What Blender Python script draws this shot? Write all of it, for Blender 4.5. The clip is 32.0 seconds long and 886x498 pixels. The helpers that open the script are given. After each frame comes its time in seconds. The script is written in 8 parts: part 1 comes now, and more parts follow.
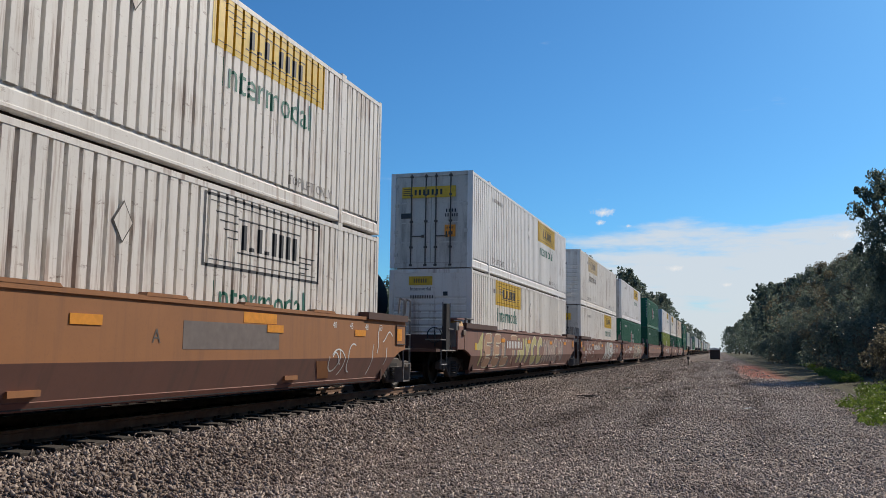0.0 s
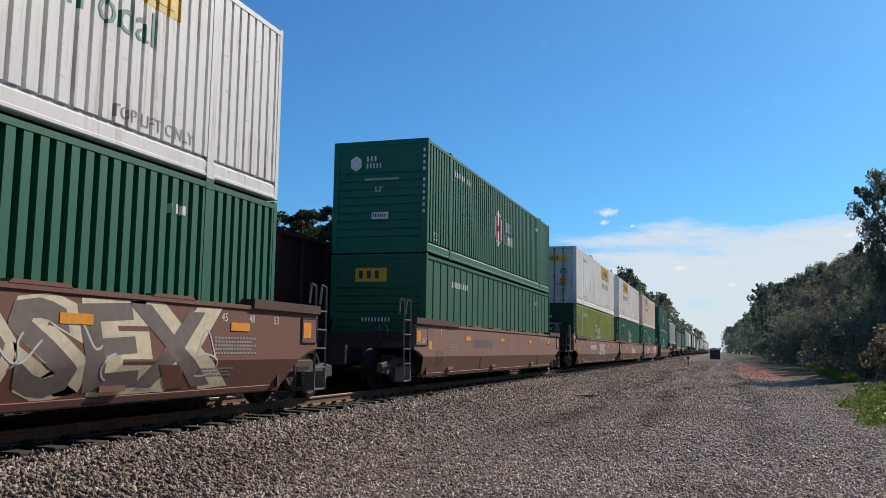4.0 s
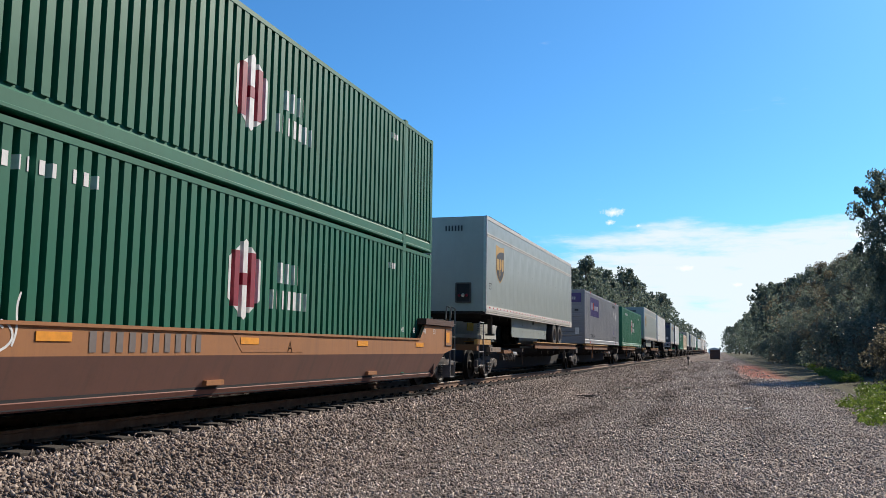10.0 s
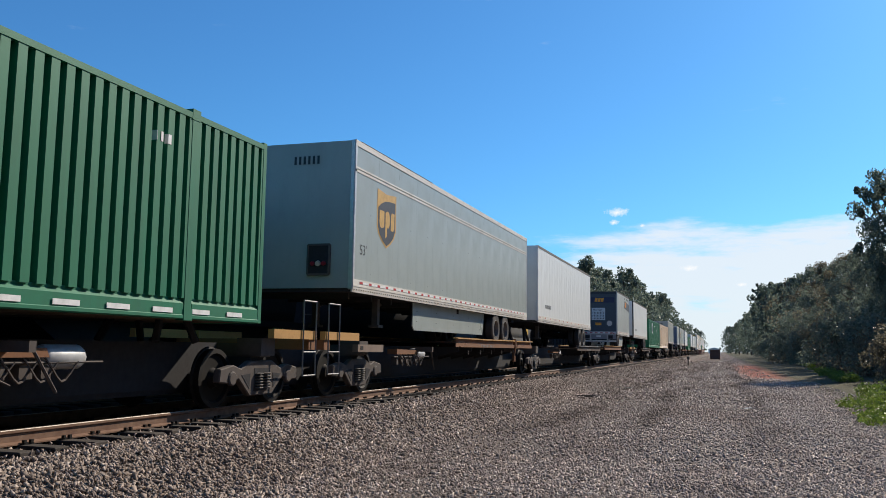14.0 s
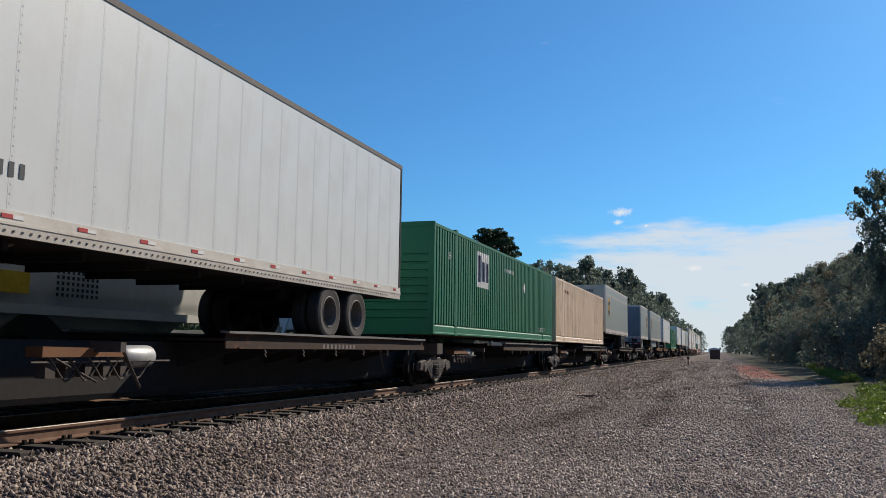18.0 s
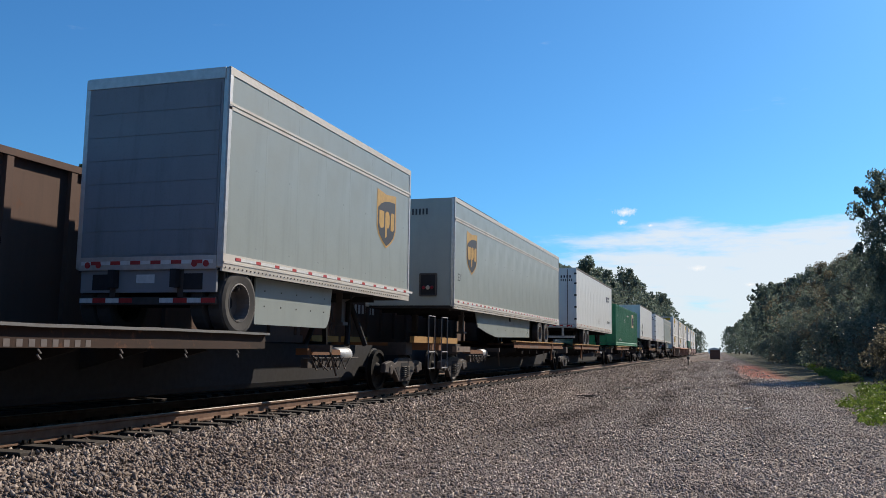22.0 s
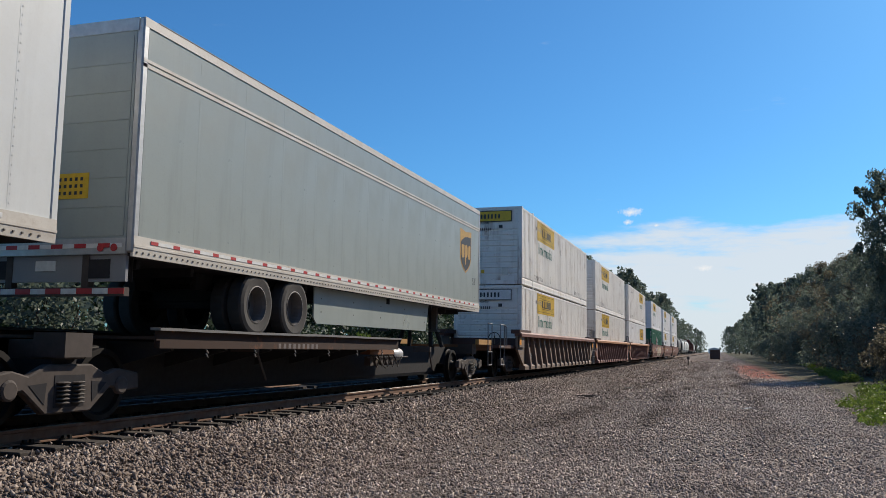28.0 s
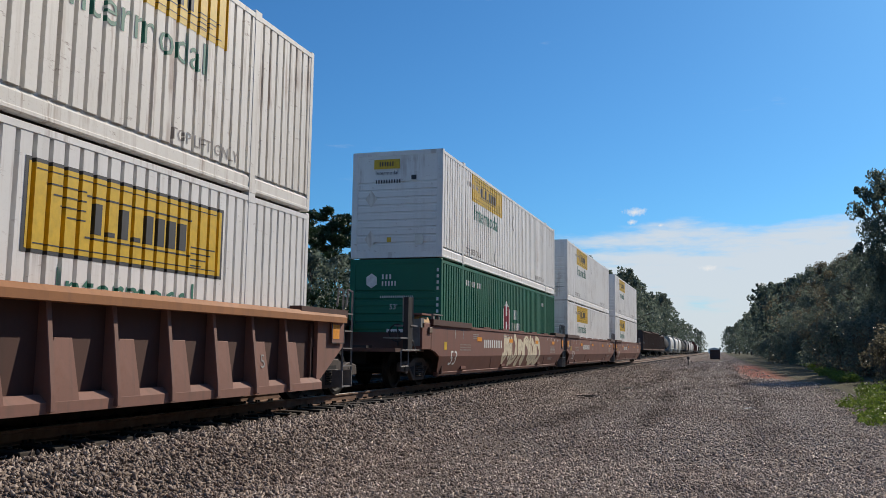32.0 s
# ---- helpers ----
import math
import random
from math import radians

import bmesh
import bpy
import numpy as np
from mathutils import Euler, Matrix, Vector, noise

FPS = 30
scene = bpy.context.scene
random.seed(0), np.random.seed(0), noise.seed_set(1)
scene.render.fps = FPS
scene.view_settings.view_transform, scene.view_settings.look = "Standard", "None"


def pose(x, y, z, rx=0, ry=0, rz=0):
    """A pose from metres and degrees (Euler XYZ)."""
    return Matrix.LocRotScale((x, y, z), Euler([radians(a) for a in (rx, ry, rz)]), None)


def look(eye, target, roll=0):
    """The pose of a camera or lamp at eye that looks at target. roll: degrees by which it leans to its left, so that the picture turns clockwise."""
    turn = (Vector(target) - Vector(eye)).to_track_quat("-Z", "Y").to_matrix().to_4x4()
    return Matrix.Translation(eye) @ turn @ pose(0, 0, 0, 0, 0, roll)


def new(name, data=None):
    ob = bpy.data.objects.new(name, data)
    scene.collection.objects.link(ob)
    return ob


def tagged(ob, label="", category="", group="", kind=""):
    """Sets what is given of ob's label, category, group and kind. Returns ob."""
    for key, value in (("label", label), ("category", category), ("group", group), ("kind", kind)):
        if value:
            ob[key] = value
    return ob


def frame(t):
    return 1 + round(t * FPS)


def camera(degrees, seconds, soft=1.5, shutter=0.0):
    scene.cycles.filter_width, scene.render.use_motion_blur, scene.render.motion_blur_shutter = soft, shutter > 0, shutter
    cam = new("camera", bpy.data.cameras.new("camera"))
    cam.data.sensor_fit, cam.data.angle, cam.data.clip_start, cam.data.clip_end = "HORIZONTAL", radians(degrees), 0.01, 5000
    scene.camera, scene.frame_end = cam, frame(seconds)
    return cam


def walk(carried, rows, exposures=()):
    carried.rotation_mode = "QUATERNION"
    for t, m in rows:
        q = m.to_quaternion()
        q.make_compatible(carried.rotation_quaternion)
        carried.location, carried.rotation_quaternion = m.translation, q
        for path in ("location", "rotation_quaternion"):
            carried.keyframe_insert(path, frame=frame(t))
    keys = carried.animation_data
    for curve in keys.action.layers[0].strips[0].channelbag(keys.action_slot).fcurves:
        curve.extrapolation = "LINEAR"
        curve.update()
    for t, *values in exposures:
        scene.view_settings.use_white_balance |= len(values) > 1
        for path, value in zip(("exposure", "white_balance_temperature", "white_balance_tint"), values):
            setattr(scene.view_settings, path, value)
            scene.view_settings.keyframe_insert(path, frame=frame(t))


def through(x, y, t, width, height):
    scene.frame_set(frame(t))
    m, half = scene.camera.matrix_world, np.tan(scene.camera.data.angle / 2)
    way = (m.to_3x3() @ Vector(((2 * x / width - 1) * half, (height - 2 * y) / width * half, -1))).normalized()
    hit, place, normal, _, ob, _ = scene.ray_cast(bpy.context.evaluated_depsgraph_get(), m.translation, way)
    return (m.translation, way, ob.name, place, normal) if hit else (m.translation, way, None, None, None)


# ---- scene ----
# World: x across the tracks (camera side positive), y along them (away from the eye), z up, 0 at the top of the rails.
SECONDS = 32.0
EYE = Vector((0.0, 0.0, 0.97))
YAW, PITCH, LEAN = radians(-17.89), radians(6.553), 0.82
cam = camera(54.57, SECONDS, soft=0.65)
AIM = EYE + 10 * Vector((math.sin(YAW) * math.cos(PITCH), math.cos(YAW) * math.cos(PITCH), math.sin(PITCH)))
walk(cam, [(0.0, look(EYE, AIM, LEAN)), (SECONDS, look(EYE, AIM, LEAN))], exposures=[(0.0, -0.06), (3.0, 0.03), (5.5, 0.16), (6.0, 0.21), (7.0, 0.14), (8.0, 0.14), (9.0, 0.09), (10.0, 0.39), (11.0, 0.18), (12.0, 0.16), (13.0, 0.24), (14.0, 0.26), (17.0, 0.18), (18.0, 0.00), (19.0, 0.24), (20.0, 0.11), (21.0, 0.16), (22.0, 0.20), (23.0, 0.09), (24.0, 0.09), (25.0, 0.23), (28.0, 0.06), (29.0, 0.14), (30.0, -0.06), (31.0, -0.03), (SECONDS, -0.06)])

# ---- light ----
SUN = Vector((0.54, 1.07, 0.84)).normalized()
SUN_ELEV = math.asin(SUN.z)
SUN_AZ = math.atan2(SUN.x, SUN.y)
world = bpy.data.worlds.new("world")
scene.world = world
world.use_nodes = True
wt = world.node_tree
wt.nodes.clear()
w_out = wt.nodes.new("ShaderNodeOutputWorld")
w_bg = wt.nodes.new("ShaderNodeBackground")
w_sky = wt.nodes.new("ShaderNodeTexSky")
w_sky.sky_type = "NISHITA"
w_sky.sun_disc = False
w_sky.sun_elevation = SUN_ELEV
w_sky.sun_rotation = SUN_AZ
w_sky.altitude = 100
w_sky.air_density = 1.0
w_sky.dust_density = 0.5
w_sky.ozone_density = 3.5
w_bg.inputs["Strength"].default_value = 0.092
wt.links.new(w_bg.outputs[0], w_out.inputs[0])
# thin cloud bank low in the sky ahead
w_co = wt.nodes.new("ShaderNodeTexCoord")
w_sep = wt.nodes.new("ShaderNodeSeparateXYZ")
wt.links.new(w_co.outputs["Generated"], w_sep.inputs[0])
w_map = wt.nodes.new("ShaderNodeMapping")
w_map.inputs["Scale"].default_value = (2.2, 2.2, 11.0)
wt.links.new(w_co.outputs["Generated"], w_map.inputs[0])
w_noise = wt.nodes.new("ShaderNodeTexNoise")
w_noise.inputs["Scale"].default_value = 2.3
w_noise.inputs["Detail"].default_value = 8
w_noise.inputs["Roughness"].default_value = 0.62
wt.links.new(w_map.outputs[0], w_noise.inputs["Vector"])
w_h = wt.nodes.new("ShaderNodeMapRange")
w_h.inputs["From Min"].default_value = 0.165
w_h.inputs["From Max"].default_value = 0.10
wt.links.new(w_sep.outputs["Z"], w_h.inputs["Value"])
w_add = wt.nodes.new("ShaderNodeMath")
w_add.operation = "ADD"
w_side = wt.nodes.new("ShaderNodeMapRange")
w_side.inputs["From Min"].default_value = -0.30
w_side.inputs["From Max"].default_value = -0.08
wt.links.new(w_sep.outputs["X"], w_side.inputs["Value"])
w_both = wt.nodes.new("ShaderNodeMath")
w_both.operation = "MULTIPLY"
wt.links.new(w_h.outputs[0], w_both.inputs[0])
wt.links.new(w_side.outputs[0], w_both.inputs[1])
wt.links.new(w_both.outputs[0], w_add.inputs[0])
w_lump = wt.nodes.new("ShaderNodeMapRange")
w_lump.inputs["From Min"].default_value = 0.28
w_lump.inputs["From Max"].default_value = 0.72
w_lump.clamp = False
wt.links.new(w_noise.outputs[0], w_lump.inputs["Value"])
wt.links.new(w_lump.outputs[0], w_add.inputs[1])
w_ramp = wt.nodes.new("ShaderNodeMapRange")
w_ramp.inputs["From Min"].default_value = 0.80
w_ramp.inputs["From Max"].default_value = 1.38
w_ramp.inputs["To Max"].default_value = 0.9
w_ramp.interpolation_type = "SMOOTHSTEP"
wt.links.new(w_add.outputs[0], w_ramp.inputs["Value"])
w_mix = wt.nodes.new("ShaderNodeMixRGB")
wt.links.new(w_ramp.outputs[0], w_mix.inputs["Fac"])
w_tint = wt.nodes.new("ShaderNodeMixRGB")
w_tint.blend_type = "MULTIPLY"
w_tint.inputs["Fac"].default_value = 1.0
w_tint.inputs["Color2"].default_value = (0.40, 0.865, 1.20, 1)
wt.links.new(w_sky.outputs[0], w_tint.inputs["Color1"])
wt.links.new(w_tint.outputs[0], w_mix.inputs["Color1"])
w_mix.inputs["Color2"].default_value = (7.5, 8.0, 8.5, 1)
wt.links.new(w_mix.outputs[0], w_bg.inputs["Color"])

sun = new("sun", bpy.data.lights.new("sun", "SUN"))
sun.data.energy = 5.0
sun.data.angle = radians(0.55)
sun.data.color = (1.0, 0.89, 0.74)
sun.matrix_world = look(SUN * 300, (0, 0, 0))
scene.view_settings.exposure = 0.0


# ---- materials ----
class Nodes:
    """A short way to wire a node material."""
    def __init__(self, name):
        self.m = bpy.data.materials.new(name)
        self.m.use_nodes = True
        self.t = self.m.node_tree
        self.b = self.t.nodes["Principled BSDF"]
        self.co = self.t.nodes.new("ShaderNodeTexCoord")

    def add(self, kind, **inputs):
        n = self.t.nodes.new(kind)
        for k, v in inputs.items():
            n.inputs[k.replace("_", " ")].default_value = v
        return n

    def link(self, a, b):
        self.t.links.new(a, b)

    def mapped(self, scale, source="Object"):
        n = self.add("ShaderNodeMapping", Scale=scale)
        self.link(self.co.outputs[source], n.inputs["Vector"])
        return n.outputs[0]

    def noise(self, scale, detail=4.0, rough=0.55, vec=None):
        n = self.add("ShaderNodeTexNoise", Scale=scale, Detail=detail, Roughness=rough)
        self.link(vec if vec else self.co.outputs["Object"], n.inputs["Vector"])
        return n.outputs[0]

    def span(self, value, a, b, lo=0.0, hi=1.0):
        n = self.t.nodes.new("ShaderNodeMapRange")
        for k, v in (("From Min", a), ("From Max", b), ("To Min", lo), ("To Max", hi)):
            n.inputs[k].default_value = v
        self.link(value, n.inputs["Value"])
        return n.outputs[0]

    def mix(self, fac, a, b, mode="MIX"):
        n = self.t.nodes.new("ShaderNodeMixRGB")
        n.blend_type = mode
        for socket, v in ((n.inputs["Fac"], fac), (n.inputs["Color1"], a), (n.inputs["Color2"], b)):
            if isinstance(v, (int, float)):
                socket.default_value = v
            elif isinstance(v, tuple):
                socket.default_value = (*v, 1)
            else:
                self.link(v, socket)
        return n.outputs[0]

    def done(self, color, rough=0.6, metal=0.0, bump=None, depth=0.01, strength=0.4):
        for key, v in (("Base Color", color), ("Roughness", rough), ("Metallic", metal)):
            if isinstance(v, tuple):
                self.b.inputs[key].default_value = (*v, 1)
            elif isinstance(v, (int, float)):
                self.b.inputs[key].default_value = v
            else:
                self.link(v, self.b.inputs[key])
        if bump is not None:
            n = self.add("ShaderNodeBump", Strength=strength, Distance=depth)
            self.link(bump, n.inputs["Height"])
            self.link(n.outputs[0], self.b.inputs["Normal"])
        return self.m


def paint(name, color, dirt=(0.16, 0.12, 0.09), amount=0.35, rough=0.5, rust=0.0, metal=0.0, streak=(1.2, 5.0, 0.35)):
    """Weathered vehicle paint: cloudy fading, run-down streaks, scattered rust."""
    n = Nodes(name)
    cloud = n.noise(0.9, 5, 0.6)
    streaks = n.noise(1.0, 6, 0.65, n.mapped(streak))
    grain = n.noise(28.0, 3, 0.6)
    c = n.mix(n.span(cloud, 0.3, 0.75), color, tuple(min(1, v * 0.82 + 0.01) for v in color))
    c = n.mix(n.span(streaks, 0.5, 0.78, 0, amount), c, dirt)
    c = n.mix(n.span(grain, 0.55, 0.8, 0, amount * 0.5), c, dirt)
    if rust:
        spots = n.noise(3.2, 8, 0.7)
        c = n.mix(n.span(spots, 0.62 - rust * 0.1, 0.72, 0, min(1, rust * 1.6)), c, (0.17, 0.065, 0.03))
    n.b.inputs["Specular IOR Level"].default_value = 0.3
    return n.done(c, n.span(cloud, 0.2, 0.8, rough - 0.08, rough + 0.14), metal, grain, 0.004, 0.12)


def worn(name, color, grime=(0.20, 0.15, 0.11), rust=(0.20, 0.085, 0.04), much=0.5):
    """Old container paint: chalky patches, run-down grime, scuffs and rust runs that start at the rails and seams."""
    n = Nodes(name)
    oi = n.add("ShaderNodeObjectInfo")
    shift = n.add("ShaderNodeVectorMath")
    shift.operation = "ADD"
    n.link(n.co.outputs["Object"], shift.inputs[0])
    far = n.add("ShaderNodeMath")
    far.operation = "MULTIPLY"
    far.inputs[1].default_value = 37.0
    n.link(oi.outputs["Random"], far.inputs[0])
    n.link(far.outputs[0], shift.inputs[1])

    def tex(scale, stretch, detail=5.0, rough=0.6):
        m = n.add("ShaderNodeMapping", Scale=stretch)
        n.link(shift.outputs[0], m.inputs["Vector"])
        return n.noise(scale, detail, rough, m.outputs[0])
    cloud = tex(0.7, (1, 1, 1))
    runs = tex(1.0, (3.0, 7.0, 0.30), 6.0, 0.7)
    where = tex(0.45, (1, 1, 1.6), 3.0)
    scuff = tex(5.0, (1, 0.8, 2.2), 8.0, 0.75)
    grain = tex(30.0, (1, 1, 1), 3.0)
    c = n.mix(n.span(cloud, 0.3, 0.75), color, tuple(min(1, v * 0.86 + 0.005) for v in color))
    c = n.mix(n.span(runs, 0.50, 0.72, 0, much), c, grime)
    both = n.add("ShaderNodeMath")
    both.operation = "MULTIPLY"
    n.link(n.span(runs, 0.50, 0.60), both.inputs[0])
    n.link(n.span(where, 0.50, 0.60, 0, min(1.0, much * 1.3)), both.inputs[1])
    c = n.mix(both.outputs[0], c, rust)
    c = n.mix(n.span(scuff, 0.60, 0.68, 0, min(1.0, much * 1.6)), c, tuple(v * 0.8 for v in rust))
    c = n.mix(n.span(grain, 0.55, 0.8, 0, much * 0.4), c, grime)
    n.b.inputs["Specular IOR Level"].default_value = 0.3
    return n.done(c, n.span(cloud, 0.2, 0.8, 0.42, 0.66), 0.0, scuff, 0.004, 0.12)


def plain(name, color, rough=0.6, metal=0.0):
    n = Nodes(name)
    g = n.noise(9.0, 5, 0.6)
    return n.done(n.mix(n.span(g, 0.3, 0.8), color, tuple(v * 0.7 for v in color)), rough, metal, g, 0.003, 0.15)


M = {}
M["white"] = worn("container_white", (0.82, 0.79, 0.735), (0.30, 0.22, 0.15), much=0.38)
M["white_b"] = worn("container_white_clean", (0.82, 0.815, 0.80), (0.34, 0.30, 0.26), much=0.25)
M["cream"] = worn("container_cream", (0.78, 0.665, 0.55), (0.34, 0.20, 0.12), (0.26, 0.11, 0.05), 0.6)
M["green"] = paint("container_green", (0.006, 0.135, 0.078), (0.012, 0.06, 0.045), 0.25, 0.55)
M["green_b"] = paint("container_green_light", (0.008, 0.155, 0.078), (0.02, 0.06, 0.045), 0.3, 0.55)
M["green_flat"] = paint("container_green_faded", (0.012, 0.115, 0.06), (0.03, 0.07, 0.05), 0.3, 0.55)
M["lime"] = paint("container_lime", (0.26, 0.325, 0.055), (0.10, 0.125, 0.03), 0.4, 0.55)
M["green_shaded"] = paint("container_green_shaded", (0.012, 0.045, 0.026), (0.02, 0.03, 0.024), 0.3, 0.6)
M["tan"] = worn("container_tan", (0.80, 0.645, 0.48), (0.30, 0.16, 0.09), (0.24, 0.09, 0.04), 0.5)
M["grey"] = paint("container_grey", (0.28, 0.285, 0.30), (0.12, 0.11, 0.11), 0.22, 0.45)
M["trailer_grey"] = paint("trailer_grey", (0.355, 0.392, 0.37), (0.17, 0.18, 0.16), 0.28, 0.30)
M["trailer_white"] = paint("trailer_white", (0.74, 0.755, 0.735), (0.38, 0.36, 0.33), 0.2, 0.36)
M["trailer_silver"] = paint("trailer_silver", (0.44, 0.47, 0.445), (0.24, 0.24, 0.22), 0.2, 0.35)
M["rail_alu"] = paint("dusty_aluminium_rail", (0.66, 0.62, 0.55), (0.28, 0.18, 0.10), 0.45, 0.45, rust=0.12, streak=(4.0, 2.0, 4.0))
M["alu"] = plain("aluminium_trim", (0.55, 0.54, 0.52), 0.42, 0.45)
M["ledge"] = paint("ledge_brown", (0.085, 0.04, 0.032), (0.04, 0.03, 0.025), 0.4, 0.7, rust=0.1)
M["dark_hopper"] = paint("hopper_dark", (0.15, 0.145, 0.14), (0.08, 0.07, 0.06), 0.3, 0.6)
M["brown"] = paint("car_brown", (0.20, 0.085, 0.064), (0.10, 0.07, 0.058), 0.6, 0.65, rust=0.1)
M["orange"] = paint("car_orange", (0.36, 0.155, 0.06), (0.15, 0.085, 0.055), 0.55, 0.65, rust=0.12)
M["dustbrown"] = paint("car_dusty_brown", (0.21, 0.152, 0.115), (0.12, 0.08, 0.06), 0.5, 0.7, rust=0.15)
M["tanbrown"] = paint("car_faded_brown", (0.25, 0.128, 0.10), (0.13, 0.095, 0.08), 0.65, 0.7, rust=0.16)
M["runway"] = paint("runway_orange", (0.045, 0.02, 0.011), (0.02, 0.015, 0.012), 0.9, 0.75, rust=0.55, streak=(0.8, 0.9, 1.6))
M["rusty_web"] = paint("rusty_web", (0.20, 0.085, 0.035), (0.06, 0.035, 0.025), 0.55, 0.7, rust=0.3, streak=(0.8, 0.7, 1.6))
M["black"] = plain("black_steel", (0.042, 0.041, 0.044), 0.9)
M["black"].node_tree.nodes["Principled BSDF"].inputs["Specular IOR Level"].default_value = 0.15
M["steel"] = plain("dusty_steel", (0.11, 0.095, 0.085), 0.75, 0.1)
M["wheel"] = plain("wheel_steel", (0.012, 0.010, 0.009), 0.6, 0.1)
M["lip"] = paint("runway_lip_orange", (0.46, 0.25, 0.075), (0.10, 0.055, 0.03), 0.55, 0.65, rust=0.3, streak=(0.8, 0.7, 1.6))
# darker than the trailer's grey: the shade on its rear is in the colour
M["roll"] = paint("roll_door_shaded_grey", (0.23, 0.26, 0.29), (0.10, 0.10, 0.105), 0.5, 0.6, streak=(3.0, 3.0, 0.5))
M["truck"] = plain("greasy_cast_steel", (0.092, 0.076, 0.068), 0.75, 0.0)
M["truck"].node_tree.nodes["Principled BSDF"].inputs["Specular IOR Level"].default_value = 0.2
# door grime, plus the shade of the near end put into a greyer white
M["white_door"] = paint("grimy_shaded_white_door", (0.62, 0.60, 0.555), (0.10, 0.085, 0.07), 0.75, 0.6, rust=0.2, streak=(3.0, 3.0, 0.5))
M["ladder"] = plain("galvanised_ladder", (0.20, 0.19, 0.185), 0.6, 0.2)
M["sprayed_tan"] = plain("sprayed_tan", (0.46, 0.265, 0.165), 0.7)
M["sprayed_olive"] = plain("sprayed_olive", (0.52, 0.46, 0.19), 0.7)
M["sprayed_pale"] = plain("sprayed_pale", (0.72, 0.63, 0.46), 0.7)
M["sprayed_mauve"] = plain("sprayed_mauve", (0.36, 0.25, 0.22), 0.7)
M["sprayed_grey"] = plain("sprayed_grey", (0.17, 0.14, 0.13), 0.7)
M["tyre"] = plain("tyre_rubber", (0.06, 0.055, 0.052), 0.9)
M["wheel"].node_tree.nodes["Principled BSDF"].inputs["Specular IOR Level"].default_value = 0.2
M["faded"] = plain("faded_lettering", (0.34, 0.31, 0.29), 0.6)
M["hub"] = plain("rim_grey", (0.45, 0.45, 0.45), 0.45, 0.2)
M["rim"] = plain("dusty_dark_rim", (0.15, 0.14, 0.135), 0.6, 0.1)
M["yellow"] = plain("sign_yellow", (0.72, 0.46, 0.02), 0.5)
M["faded_sign"] = paint("sun_faded_sign", (0.60, 0.47, 0.27), (0.66, 0.60, 0.50), 0.6, 0.6)
M["faded_navy"] = plain("sun_faded_navy", (0.24, 0.20, 0.17), 0.6)
M["navy"] = plain("sign_navy", (0.012, 0.018, 0.07), 0.5)
M["ink"] = plain("dark_lettering", (0.03, 0.035, 0.045), 0.6)
M["ink_green"] = plain("green_lettering", (0.02, 0.17, 0.12), 0.55)
M["chalk"] = plain("white_lettering", (0.78, 0.78, 0.76), 0.6)
M["red"] = plain("red_marking", (0.48, 0.03, 0.03), 0.5)
M["purple"] = plain("sign_purple", (0.055, 0.03, 0.17), 0.45)
M["redorange"] = plain("sign_red_orange", (0.75, 0.07, 0.02), 0.5)
M["shield"] = plain("shield_brown", (0.035, 0.024, 0.02), 0.45)
M["gold"] = plain("shield_gold", (0.60, 0.34, 0.06), 0.45)
M["maroon"] = plain("logo_maroon", (0.28, 0.02, 0.04), 0.5)
M["orange_tag"] = plain("orange_marker", (0.85, 0.33, 0.02), 0.5)
M["slate"] = plain("slate_band", (0.05, 0.07, 0.09), 0.5)
M["hopper"] = paint("hopper_grey", (0.60, 0.60, 0.57), (0.28, 0.27, 0.25), 0.25, 0.5)
M["gondola"] = paint("gondola_brown", (0.14, 0.085, 0.066), (0.07, 0.052, 0.048), 0.4, 0.8, rust=0.3)
M["boxred"] = paint("hopper_maroon", (0.11, 0.035, 0.032), (0.05, 0.03, 0.03), 0.35, 0.7)


# ---- mesh helpers ----
def bx(bm, x0, x1, y0, y1, z0, z1):
    v = [bm.verts.new(p) for p in ((x0, y0, z0), (x1, y0, z0), (x1, y1, z0), (x0, y1, z0), (x0, y0, z1), (x1, y0, z1), (x1, y1, z1), (x0, y1, z1))]
    for f in ((0, 3, 2, 1), (4, 5, 6, 7), (0, 1, 5, 4), (1, 2, 6, 5), (2, 3, 7, 6), (3, 0, 4, 7)):
        bm.faces.new([v[i] for i in f])


def prism(bm, poly, axis, a, b):
    """A polygon of (u, v) drawn out along an axis from a to b: x takes (y, z), y takes (x, z), z takes (x, y)."""
    def at(u, v, w):
        return {"x": (w, u, v), "y": (u, w, v), "z": (u, v, w)}[axis]
    lo = [bm.verts.new(at(u, v, a)) for u, v in poly]
    hi = [bm.verts.new(at(u, v, b)) for u, v in poly]
    n = len(poly)
    bm.faces.new(lo[::-1])
    bm.faces.new(hi)
    for i in range(n):
        bm.faces.new((lo[i], lo[(i + 1) % n], hi[(i + 1) % n], hi[i]))


def tube(bm, p, q, r, n=8, r2=None):
    p, q = Vector(p), Vector(q)
    rot = (q - p).to_track_quat("Z", "Y").to_matrix()
    rings = []
    for c, rr in ((p, r), (q, r if r2 is None else r2)):
        rings.append([bm.verts.new(c + rot @ Vector((rr * math.cos(i * 2 * math.pi / n), rr * math.sin(i * 2 * math.pi / n), 0))) for i in range(n)])
    for i in range(n):
        bm.faces.new((rings[0][i], rings[0][(i + 1) % n], rings[1][(i + 1) % n], rings[1][i]))
    bm.faces.new(rings[0][::-1])
    bm.faces.new(rings[1])


